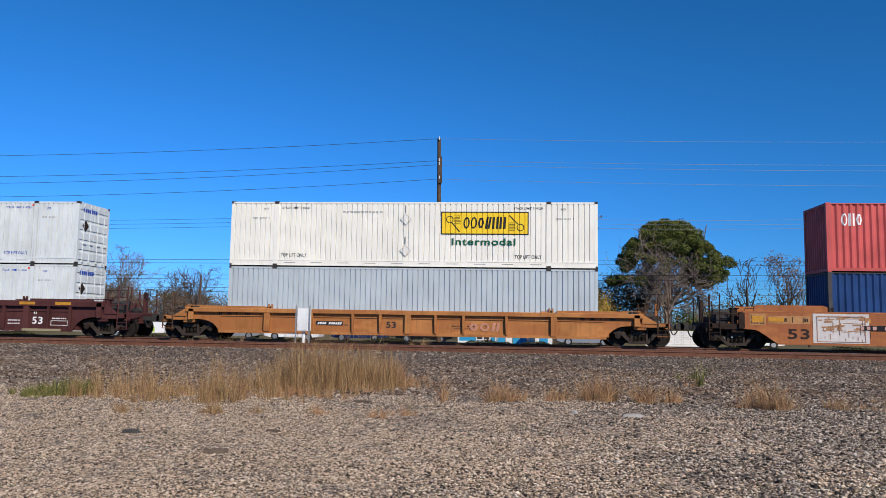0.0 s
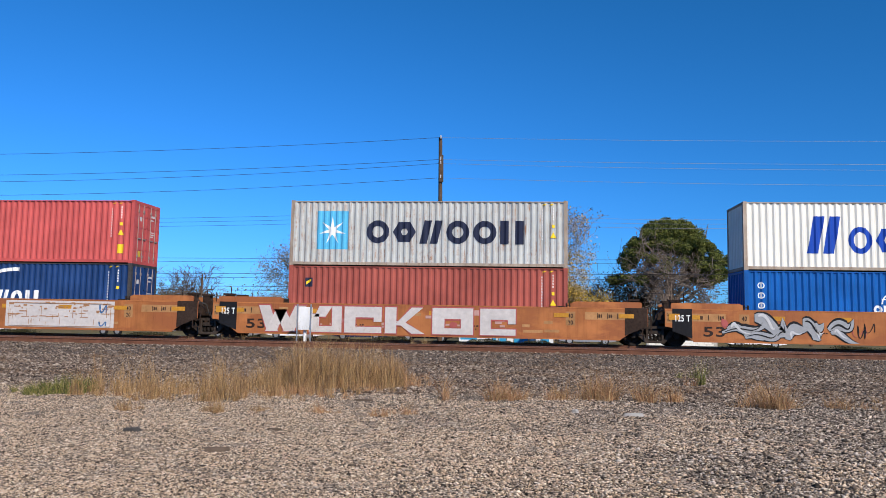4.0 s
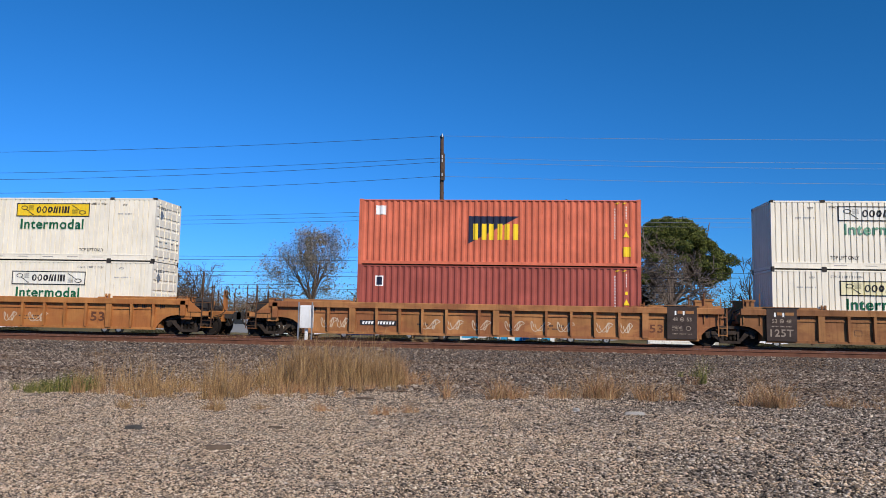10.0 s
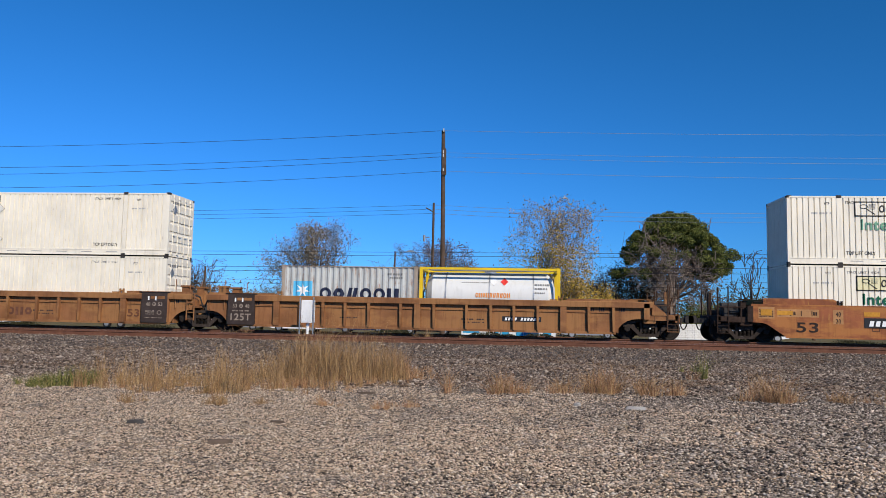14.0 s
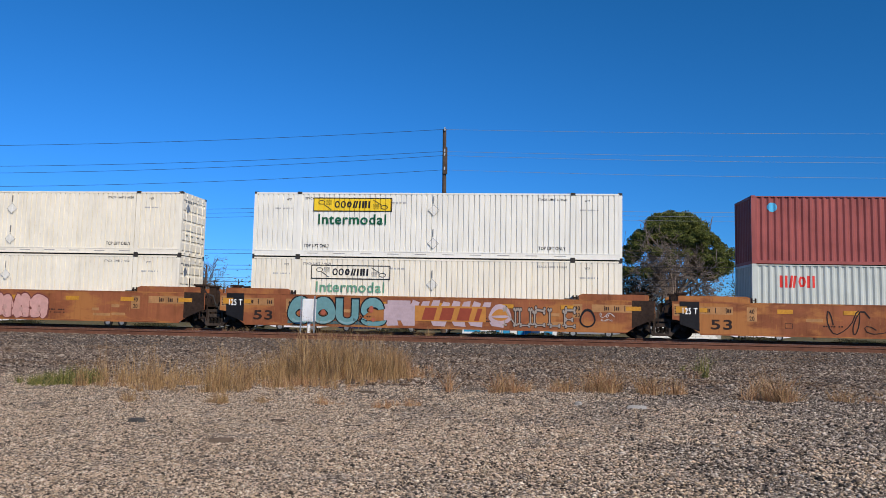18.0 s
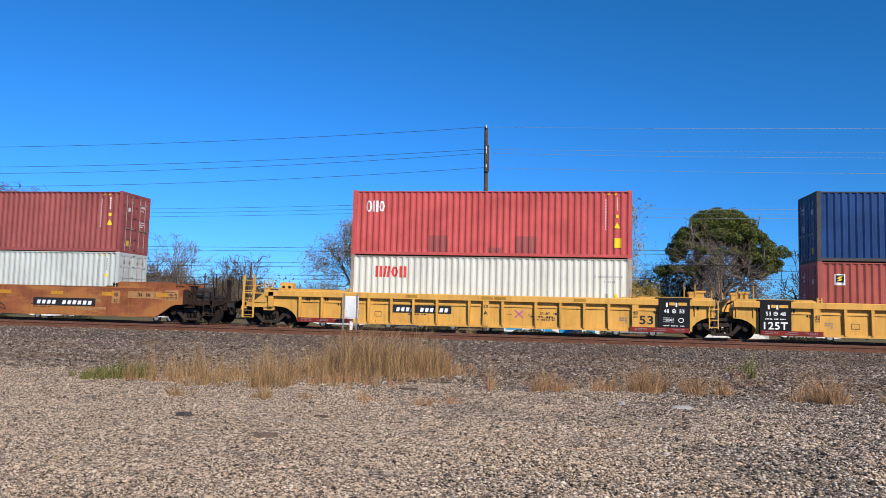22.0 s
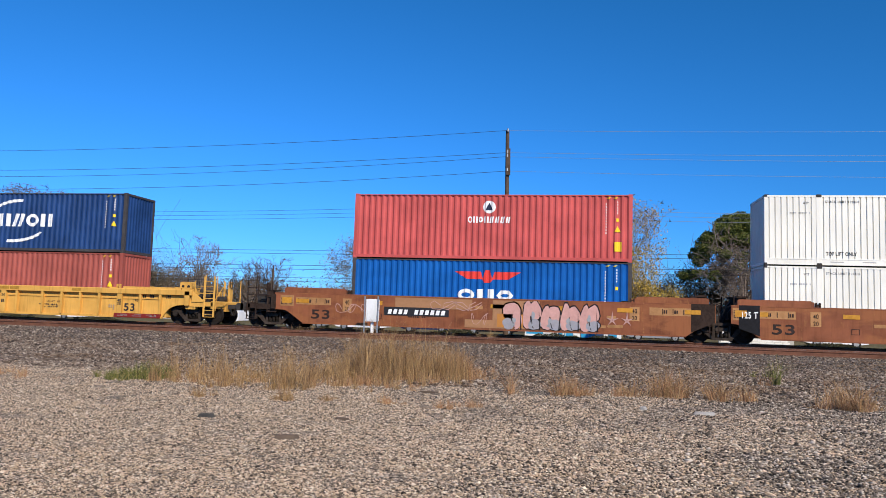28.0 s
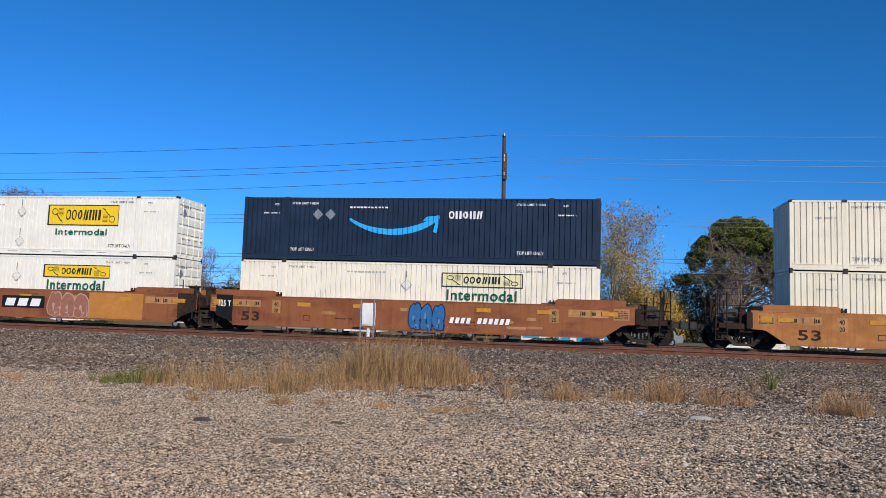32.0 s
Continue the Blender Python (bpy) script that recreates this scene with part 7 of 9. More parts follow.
for dz, mat in ((0.1, cable_bright), (0.5, cable_bright), (0.9, cable_black)):
    cable(-80, -7.9, 70, 11.2 - dz, 12.0 - dz, 0.5, 0.016, cable_black)
    cable(-7.9, 26.2, 70, 12.0 - dz, 11.5 - dz, 0.35, 0.016, cable_bright)
    cable(26.2, 90, 70, 11.5 - dz, 10.2 - dz, 0.5, 0.016, mat)
for z0, z1 in ((7.25, 8.0), (6.95, 7.6), (5.55, 6.95), (5.3, 6.3), (4.35, 5.7), (4.2, 4.9)):
    cable(-85, 85, 70.3, z0 - 0.15, z1 + 0.15, 0.15, 0.022)
cable(26.2, 60, 70, 9.0, 12.5, 0.6, 0.018)


def street_lamp(x, y, h, reach):
    s = thing("street_lamp", pose(x, y, 0), "grey steel street lamp with a curved arm", "street lamp")
    part("mast", Shape().tube((0, 0, 0), (0, 0, h - 0.4), 0.04, 8, 0.03), galvanized, s)
    part("arm", Shape().line([(0, 0, h - 0.5), (reach * 0.3, 0, h - 0.12), (reach * 0.7, 0, h), (reach, 0, h)], 0.035, 6), galvanized, s)
    part("lamp_head", Shape().prism([(reach - 0.1, h - 0.06), (reach + 0.62, h - 0.04), (reach + 0.62, h + 0.04), (reach + 0.2, h + 0.13), (reach - 0.1, h + 0.06)], -0.15, 0.15), galvanized, s)


# a lamp on a bracket of the far pole
part("lamp_arm", Shape().line([(0, -0.1, 7.0), (-0.8, -0.2, 7.35), (-1.9, -0.2, 7.45)], 0.03, 6), galvanized, far_pole)
part("lamp_head", Shape().prism([(-1.85, 7.4), (-2.45, 7.42), (-2.45, 7.5), (-2.1, 7.58), (-1.85, 7.52)], -0.34, -0.06), galvanized, far_pole)
street_lamp(-9.3, 63, 4.35, -2.4)

# ---- trees ----
bark_grey = plain("grey_bark", (0.21, 0.175, 0.145), 0.95, 0, 0.3, 6.0, 0.4)
bark_brown = plain("brown_bark", (0.13, 0.095, 0.07), 0.95, 0, 0.3, 6.0, 0.4)
leaf_dark = pieces("dark_evergreen_leaves", ((0.062, 0.082, 0.018), (0.105, 0.125, 0.026), (0.145, 0.160, 0.034), (0.19, 0.195, 0.046), (0.035, 0.046, 0.016)), 0.7)
leaf_gold = pieces("yellowing_leaves", ((0.52, 0.34, 0.055), (0.42, 0.29, 0.055), (0.26, 0.21, 0.05), (0.60, 0.40, 0.07), (0.34, 0.19, 0.045)), 0.7)
leaf_olive = pieces("olive_brush_leaves", ((0.085, 0.08, 0.035), (0.12, 0.10, 0.045), (0.16, 0.12, 0.06), (0.06, 0.065, 0.025)), 0.8)
leaf_dusty = pieces("dusty_grey_leaves", ((0.20, 0.17, 0.12), (0.27, 0.22, 0.16), (0.14, 0.125, 0.08), (0.32, 0.25, 0.18)), 0.8)
leaf_rust = pieces("dry_brown_leaves", ((0.20, 0.13, 0.085), (0.26, 0.16, 0.11), (0.17, 0.11, 0.07), (0.30, 0.2, 0.14)), 0.8)


def branches(rng, start, way, length, radius, level, top, out, tips, droop=0.0, fork=(3, 5), splay=1.0):
    """Grow a limb and its twigs; out takes (a, b, radius at a, radius at b)."""
    p, d, n = Vector(start), Vector(way).normalized(), 4 if level < 2 else 3
    knots = [(p.copy(), d.copy(), radius)]
    for k in range(n):
        d = (d + Vector((rng.uniform(-1, 1), rng.uniform(-1, 1), rng.uniform(-0.6, 1) - droop)) * (0.16 + 0.05 * level)).normalized()
        q = p + d * (length / n)
        r0, r1 = radius * (1 - 0.75 * k / n), radius * (1 - 0.75 * (k + 1) / n)
        out.append((tuple(p), tuple(q), r0, r1))
        p = q
        knots.append((p.copy(), d.copy(), r1))
    if level >= top:
        tips.append(tuple(p))
        return
    for c in range(rng.randint(*fork)):
        base, bd, br = knots[rng.randint(1 if level else 2, n)]
        side = bd.orthogonal().normalized()
        side.rotate(Matrix.Rotation(rng.uniform(0, 6.283), 3, bd))
        nd = bd * rng.uniform(0.55, 1.0) + side * rng.uniform(0.5, 1.0) * splay
        branches(rng, base, nd, length * rng.uniform(0.5, 0.78), max(0.006, br * rng.uniform(0.5, 0.7)), level + 1, top, out, tips, droop, fork, splay)


def limb_mesh(name, segs, material, least=0.0):
    """Tapered limbs from segments, five-sided where thick and three-sided where thin."""
    a, b = np.array([s[0] for s in segs]), np.array([s[1] for s in segs])
    r = np.maximum(np.array([s[2:4] for s in segs]), least)
    w = b - a
    w /= np.linalg.norm(w, axis=1, keepdims=True) + 1e-9
    ref = np.where(np.abs(w[:, 2:3]) > 0.9, np.array([[1.0, 0, 0]]), np.array([[0, 0, 1.0]]))
    u = np.cross(w, ref)
    u /= np.linalg.norm(u, axis=1, keepdims=True)
    v = np.cross(w, u)
    n = 4
    ang = np.arange(n) * 2 * math.pi / n
    ring = u[:, None, :] * np.cos(ang)[None, :, None] + v[:, None, :] * np.sin(ang)[None, :, None]
    verts = np.concatenate([a[:, None] + ring * r[:, :1, None], b[:, None] + ring * r[:, 1:, None]], 1).reshape(-1, 3)
    base = np.arange(len(segs))[:, None, None] * 2 * n
    i = np.arange(n)
    quad = np.stack([i, (i + 1) % n, n + (i + 1) % n, n + i], 1)[None] + base
    ob = bulk(name, verts, quad.reshape(-1, 4), material, 4)
    ob.data.shade_smooth()
    return ob


def leaf_mesh(name, centres, size, material, seed, flat=0.5):
    """Small folded leaves at the given places."""
    rs = np.random.RandomState(seed)
    n = len(centres)
    u = rs.normal(size=(n, 3))
    u /= np.linalg.norm(u, axis=1, keepdims=True)
    v = np.cross(u, rs.normal(size=(n, 3)))
    v /= np.linalg.norm(v, axis=1, keepdims=True)
    s = size * rs.uniform(0.6, 1.4, (n, 1))
    c = np.asarray(centres)
    verts = np.stack([c - u * s, c + v * s * flat, c + u * s, c - v * s * flat], 1).reshape(-1, 3)
    faces = np.arange(n * 4).reshape(-1, 4)
    return bulk(name, verts, faces, material, 4)


def scatter(rs, places, n, spread):
    c = np.array(places)[rs.randint(0, len(places), n)]
    return c + rs.normal(size=(n, 3)) * spread


def tree(x, y, height, label, seed, stems=1, levels=4, width=0.55, bark=None, leaves=None, name="tree", fork=(3, 5), trunk=0.22, least=0.012, z=0.0, bare_trunk=0.3):
    """leaves: (material, number, size, spread)."""
    rng = random.Random(seed)
    t = thing(name, pose(x, y, z), label, "tree" if name == "tree" else "bush", "trees" if name == "tree" else "bushes")
    out, tips = [], []
    for k in range(stems):
        lean = Vector((rng.uniform(-width, width), rng.uniform(-width, width), 1.0)) if stems > 1 else Vector((rng.uniform(-0.06, 0.06), 0, 1))
        foot = Vector((rng.uniform(-0.3, 0.3) * stems * 0.4, rng.uniform(-0.3, 0.3), -0.1))
        if stems == 1:
            mid = foot + lean.normalized() * height * bare_trunk
            out.append((tuple(foot), tuple(mid), trunk, trunk * 0.85))
            for j in range(5):
                a = 6.283 * j / 5 + rng.uniform(-0.4, 0.4)
                d = Vector((math.cos(a) * width, math.sin(a) * width, rng.uniform(0.7, 1.2)))
                branches(rng, mid, d, height * rng.uniform(0.36, 0.46), trunk * 0.55, 1, levels, out, tips, 0.1, fork)
            branches(rng, mid, Vector((0.05, 0, 1)), height * 0.5, trunk * 0.75, 1, levels, out, tips, 0.0, fork)
        else:
            branches(rng, foot, lean, height * rng.uniform(0.55, 0.75), trunk * 0.5, 1, levels, out, tips, 0.05, fork)
    top = max(p[2] for p in tips)
    k = height / top
    out = [((a[0] * k, a[1] * k, a[2] * k), (b[0] * k, b[1] * k, b[2] * k), r, q) for a, b, r, q in out]
    tips = [(p[0] * k, p[1] * k, p[2] * k) for p in tips]
    ob = limb_mesh("bough", out, bark or bark_grey, least)
    ob.parent = t
    if leaves:
        mat, n, size, spread = leaves[:4]
        low = tips if len(leaves) < 5 else [p for p in tips if p[2] < height * 0.8]
        lf = leaf_mesh("foliage", scatter(np.random.RandomState(seed), low, n, spread), size, mat, seed)
        lf.parent = t
    return t


def fan_tree(x, y, height):
    """A tall fan of fine branches; brown leaves cling above, golden ones lower down."""
    rng, rs = random.Random(8), np.random.RandomState(8)
    t = thing("tree", pose(x, y, 0), "nearly bare tree with sparse golden and brown leaves", "tree", "trees")
    out, tips = [], []
    for j in range(11):
        a = 6.283 * j / 11 + rng.uniform(-0.25, 0.25)
        lean = rng.uniform(0.18, 0.55)
        branches(rng, (0.12 * math.cos(a), 0.12 * math.sin(a), 1.0 + 0.12 * j), Vector((math.cos(a) * lean, math.sin(a) * lean, 1)), rng.uniform(5.2, 6.6), 0.10, 1, 5, out, tips, 0.0, (3, 4), 0.68)
    k = height / float(np.percentile([p[2] for p in tips], 96))

    def settle(p):
        """Scaled to size, with the highest twigs held under a rounded top."""
        z, knee = p[2] * k, 0.72 * height
        if z > knee:
            z = knee + (height - knee) * (1 - math.exp(-(z - knee) / (height - knee)))
        return (p[0] * k * 0.66, p[1] * k * 0.66, z)
    out = [((0, 0, -0.1), (0, 0, 1.6), 0.24, 0.2)] + [(settle(a), settle(b), r, q) for a, b, r, q in out]
    tips = np.array([settle(p) for p in tips])
    limb_mesh("bough", out, plain("fan_bark", (0.30, 0.26, 0.22), 0.95, 0, 0.3, 6.0, 0.4), 0.008).parent = t
    high, low = tips[tips[:, 2] > 0.5 * height], tips[tips[:, 2] < 0.62 * height]
    brown = pieces("clinging_brown_leaves", ((0.42, 0.29, 0.12), (0.20, 0.15, 0.09), (0.52, 0.36, 0.12), (0.12, 0.095, 0.07), (0.40, 0.33, 0.20)), 0.7)
    for name, mat, spots, n, spread, seed in (("foliage", brown, high, 2600, 0.16, 3), ("low_foliage", leaf_gold, low, 6000, 0.3, 4), ("mid_foliage", leaf_gold, tips[(tips[:, 2] < 0.78 * height) & (np.abs(tips[:, 0] - 0.3) < 1.6)], 1500, 0.25, 5)):
        leaf_mesh(name, scatter(rs, spots, n, spread), 0.075, mat, seed, 0.6).parent = t


def winter_tree(x, y, height, half, label, seed, bark, limbs=8, top=5, least=0.02, leaves=None, trunk=0.34, fork=(3, 4)):
    """A bare tree with a wide, twiggy crown; half: its half width."""
    rng, rs = random.Random(seed), np.random.RandomState(seed)
    t = thing("tree", pose(x, y, 0), label, "tree", "trees")
    out, tips = [], []
    for j in range(limbs):
        a = 6.283 * j / limbs + rng.uniform(-0.3, 0.3)
        lean = rng.uniform(0.35, 1.0) if j % 3 else rng.uniform(0.05, 0.25)
        branches(rng, (0, 0, height * rng.uniform(0.16, 0.30)), Vector((math.cos(a) * lean, math.sin(a) * lean, rng.uniform(0.7, 1.1))), height * rng.uniform(0.36, 0.46), trunk * rng.uniform(0.4, 0.6), 1, top, out, tips, 0.0, fork, 1.15)
    z_top, wide = np.percentile([p[2] for p in tips], 97), np.percentile([math.hypot(p[0], p[1]) for p in tips], 94)

    def settle(p):
        z, knee = p[2] * height / z_top, 0.8 * height
        if z > knee:
            z = knee + (height - knee) * (1 - math.exp(-(z - knee) / (height - knee)))
        return (p[0] * half / wide, p[1] * half / wide, z)
    limb_mesh("trunk", [((0, 0, -0.1), (0.05, 0, height * 0.3), trunk, trunk * 0.8)], bark).parent = t
    limb_mesh("bough", [(settle(a), settle(b), r, q) for a, b, r, q in out], bark, least).parent = t
    if leaves:
        mat, n, size, spread = leaves
        leaf_mesh("foliage", scatter(rs, [settle(p) for p in tips], n, spread), size, mat, seed, 0.55).parent = t
    return t


def build_trees():
    fan_tree(3.2, 65, 12.3)
    tree(3.6, 66, 6.2, "low leafy yellow-green tree", 13, 4, 4, 0.5, bark_grey, (leaf_gold, 9000, 0.07, 0.35), fork=(3, 4))
    tree(6.2, 66, 4.9, "low leafy tree with golden leaves", 14, 3, 4, 0.4, bark_brown, (leaf_gold, 12000, 0.07, 0.3), fork=(3, 4))
    # the broad evergreen: bare grey inside, green only over its dome
    rng, rs = random.Random(5), np.random.RandomState(5)
    t = thing("tree", pose(14.9, 75, 0), "broad evergreen tree with a green dome over bare grey branches", "tree", "trees")
    out, tips = [((0, 0, -0.1), (0.1, 0, 3.6), 0.42, 0.34)], []
    for j in range(14):
        a = 6.283 * j / 14 + rng.uniform(-0.3, 0.3)
        branches(rng, (0.1, 0, 3.4 + 0.2 * (j % 3)), Vector((math.cos(a) * 0.9, math.sin(a) * 0.9, rng.uniform(0.1, 1.1))), rng.uniform(3.0, 3.7), 0.17, 1, 4, out, tips, 0.05, (3, 5))
    for j in range(3):
        branches(rng, (0.1, 0, 3.5), Vector((rng.uniform(-0.3, 0.3), rng.uniform(-0.3, 0.3), 1)), 4.0, 0.22, 1, 4, out, tips, 0.0, (3, 5))
    limbs = limb_mesh("bough", out, plain("umbrella_bark", (0.23, 0.19, 0.16), 0.95, 0, 0.3, 6.0, 0.4), 0.030)
    limbs.parent = t
    clumps = []
    while len(clumps) < 300:
        z = rng.uniform(5.8, 11.5)
        west = float(np.interp(z, (5.2, 6.2, 8.0, 9.2, 10.5, 11.5), (5.4, 5.9, 5.0, 4.1, 2.9, 1.4)))
        east = float(np.interp(z, (5.2, 6.8, 8.0, 9.1, 10.6, 11.5), (5.0, 6.1, 5.5, 4.5, 3.0, 1.6)))
        deep = 0.8 * min(west, east)
        a, k = rng.uniform(0, 6.283), rng.uniform(0.5, 0.97)
        q = (k * (east if math.cos(a) > 0 else west) * math.cos(a), k * deep * math.sin(a), z)
        hollow = z < 8.6 and -0.62 * west < q[0] < 0.42 * east       # bare limbs under the dome
        lump = noise.noise(Vector((q[0] * 0.5 + 3, q[1] * 0.5, z * 0.75)))
        if rng.random() < (0.12 if hollow else 0.95) * (0.12 if lump < -0.2 else 1.0):
            clumps.append(q)
    for k in range(22):        # the heavier side
        clumps.append((rng.uniform(3.0, 5.6), rng.uniform(-2.0, 2.0), rng.uniform(6.0, 8.2)))
    for k in range(26):        # the far side of the dome
        clumps.append((rng.uniform(-3.0, 3.2), rng.uniform(0.6, 2.6), rng.uniform(9.0, 10.6)))
    needles = []
    for q in clumps:
        r = rng.uniform(0.38, 0.88)
        n = int(880 * r)
        d = rs.normal(size=(n, 3))
        d *= (rs.uniform(0.25, 1, (n, 1)) ** 0.4) / np.linalg.norm(d, axis=1, keepdims=True)
        needles.append(np.array(q) + d * np.array((r * rng.uniform(0.8, 1.15), r, r * rng.uniform(0.55, 0.8))) + rs.normal(size=(n, 3)) * 0.05)
    crown = leaf_mesh("crown", np.concatenate(needles), 0.105, leaf_dark, 6, 0.34)
    crown.parent = t
    tree(14.2, 71.5, 10.7, "bare pale grey tree before an evergreen", 41, 1, 5, 0.62, plain("ash_bark", (0.25, 0.190, 0.15), 0.95, 0, 0.3, 6.0, 0.4), None, fork=(3, 4), least=0.010, trunk=0.2, bare_trunk=0.3)

    def thicket(x, y, half, tall, n, label, leaf=leaf_dark, size=0.085):
        under = thing("bush", pose(x, y, 0), label, "bush", "bushes")
        spots = [(rng.uniform(-half, half), rng.uniform(-1.5, 1.5), tall * rng.uniform(0.05, 1) * rng.uniform(0.6, 1)) for k in range(int(40 * half))]
        lf = leaf_mesh("foliage", scatter(rs, spots, n, 0.42), size, leaf, 8, 0.4)
        lf.parent = under
        twigs = []
        for k in range(int(3.5 * half)):
            branches(rng, (rng.uniform(-half, half) * 0.8, 0, 0), (rng.uniform(-0.3, 0.3), rng.uniform(-0.3, 0.3), 1), tall * 0.7, 0.06, 2, 4, twigs, [], 0, (2, 3))
        st = limb_mesh("stem", twigs, bark_brown, 0.012)
        st.parent = under
    brown_brush = pieces("brown_brush_leaves", ((0.06, 0.045, 0.03), (0.09, 0.065, 0.04), (0.04, 0.033, 0.024), (0.12, 0.085, 0.05)), 0.8)
    thicket(10.4, 77, 3.2, 7.2, 30000, "dark brown thicket under the evergreen tree", brown_brush)
    thicket(19.8, 79, 2.6, 3.6, 12000, "low dark green bush beside the evergreen tree")
    thicket(-55.0, 81, 3.3, 10.6, 26000, "tall olive thicket of half-bare brush", leaf_olive, 0.07)
    thicket(-49.0, 82, 2.6, 8.6, 9000, "pale thicket of bare brush", leaf_dusty, 0.06)
    thicket(-67.0, 84, 5.0, 8.8, 22000, "wide olive thicket of half-bare brush", leaf_olive, 0.07)
    thicket(-13.4, 86, 2.6, 6.4, 12000, "dark brown thicket beside the road", brown_brush, 0.07)
    # bare trees
    bark_dark = plain("dark_winter_bark", (0.085, 0.07, 0.06), 0.95, 0, 0.3, 6.0, 0.4)
    winter_tree(-57.3, 70, 14.3, 6.0, "large bare winter tree with a twiggy crown", 21, plain("winter_bark", (0.19, 0.16, 0.135), 0.95, 0, 0.3, 6.0, 0.4), 10, 5, 0.017, None, 0.5, (3, 5))
    winter_tree(-20.6, 75, 11.0, 4.3, "half-bare tree with few dusty leaves", 22, bark_brown, 9, 4, 0.016, (leaf_dusty, 15000, 0.075, 0.34), 0.3)
    winter_tree(-8.6, 84, 10.2, 4.6, "half-bare tree with few dry leaves", 23, bark_brown, 9, 5, 0.016, (leaf_rust, 3600, 0.075, 0.25), 0.32)
    winter_tree(23.9, 80, 9.4, 3.0, "bare crooked winter tree with dark branches", 24, bark_dark, 6, 4, 0.026, None, 0.34, (2, 3))
    winter_tree(28.0, 80, 9.6, 3.0, "half-bare tree with russet leaves", 25, bark_brown, 8, 4, 0.018, (leaf_rust, 2600, 0.075, 0.22), 0.26)
    winter_tree(33.2, 80, 8.6, 3.0, "bare winter tree with dark branches", 26, bark_dark, 8, 4, 0.020, None, 0.3)
    winter_tree(39.5, 80, 12.4, 4.6, "bare winter tree with grey branches", 27, bark_grey, 9, 5, 0.018, None, 0.34)
    winter_tree(-43.0, 80, 10.0, 3.2, "bare pale winter tree with upright branches", 28, bark_grey, 8, 4, 0.018, None, 0.26)
    winter_tree(-35.5, 82, 8.0, 3.2, "bare winter tree with brown branches", 29, bark_brown, 8, 4, 0.018, None, 0.26)
    # brush along the road
    models = [tree(-50, 84, 7.4, "tangled leafless brush with olive twigs", 31, 11, 5, 0.55, bark_brown, (leaf_olive, 9000, 0.06, 0.25), "bush", (3, 4), 0.12, 0.014),
              tree(-46, 86, 6.6, "tangled pale leafless brush", 32, 14, 5, 0.5, bark_grey, (leaf_rust, 4000, 0.05, 0.2), "bush", (3, 4), 0.10, 0.016),
              tree(-38, 84, 5.6, "tangled brown leafless brush", 33, 12, 5, 0.6, bark_grey, (leaf_rust, 7000, 0.055, 0.25), "bush", (3, 4), 0.10, 0.015)]
    rng = random.Random(9)
    spots = [(-78, 1.2), (-73, 1.3), (-68, 1.25), (-64, 1.2), (-60, 1.2), (-56.5, 1.25), (-53.5, 1.1), (-48.3, 1.05), (-44, 0.95), (-41, 1.0), (-35, 0.85), (-32, 0.8), (-29, 0.7), (-26, 0.65), (-20, 0.75), (-16, 0.7), (-13, 0.85), (-10.5, 0.8), (-6.2, 0.75), (20, 0.6), (23, 0.55), (27.4, 0.6), (31, 0.65), (35, 0.7), (40, 0.8), (45, 0.9), (50, 0.9)]
    for k, (x, s) in enumerate(spots):
        m = pose(x, 84 + rng.uniform(-3, 5), 0, 0, 0, rng.uniform(0, 360))
        cp = copy_thing(models[k % 3], m)
        cp.scale = (s, s, s * rng.uniform(0.92, 1.1))
    # far woods
    pts = np.array([(x, 150 + 12 * math.sin(x), 0) for x in np.arange(-170, 120, 1.1)])
    rs = np.random.RandomState(4)
    c = pts[rs.randint(0, len(pts), 70000)] + np.stack([rs.normal(0, 1.2, 70000), rs.normal(0, 3, 70000), np.abs(rs.normal(0, 1, 70000)) * 3.0], 1)
    woods = leaf_mesh("far_woods", c, 0.22, leaf_olive, 4, 0.6)
    tagged(woods, "distant olive and brown winter woods", "woods", kind="stuff")
    segs = []
    for x in np.arange(-10, 6, 0.9):
        branches(rng, (x, 120 + rng.uniform(-3, 3), 0), (rng.uniform(-0.2, 0.2), 0, 1), rng.uniform(4.0, 5.5), 0.08, 1, 3, segs, [], 0, (3, 4))
    tw = limb_mesh("far_thicket", segs, bark_grey, 0.02)
    tagged(tw, "distant thicket of bare grey twigs", "woods", kind="stuff")


build_trees()


# ---- what stands along the road beyond the tracks ----
def road():
    ob = new("road", Shape().box(-600, 600, 49, 57, -0.2, 0.03).mesh("road"))
    ob.data.materials.append(plain("worn_asphalt", (0.055, 0.053, 0.05), 0.9, 0, 0.25, 3.0))
    tagged(ob, "worn grey asphalt road behind the tracks", "road", kind="structure")


road()


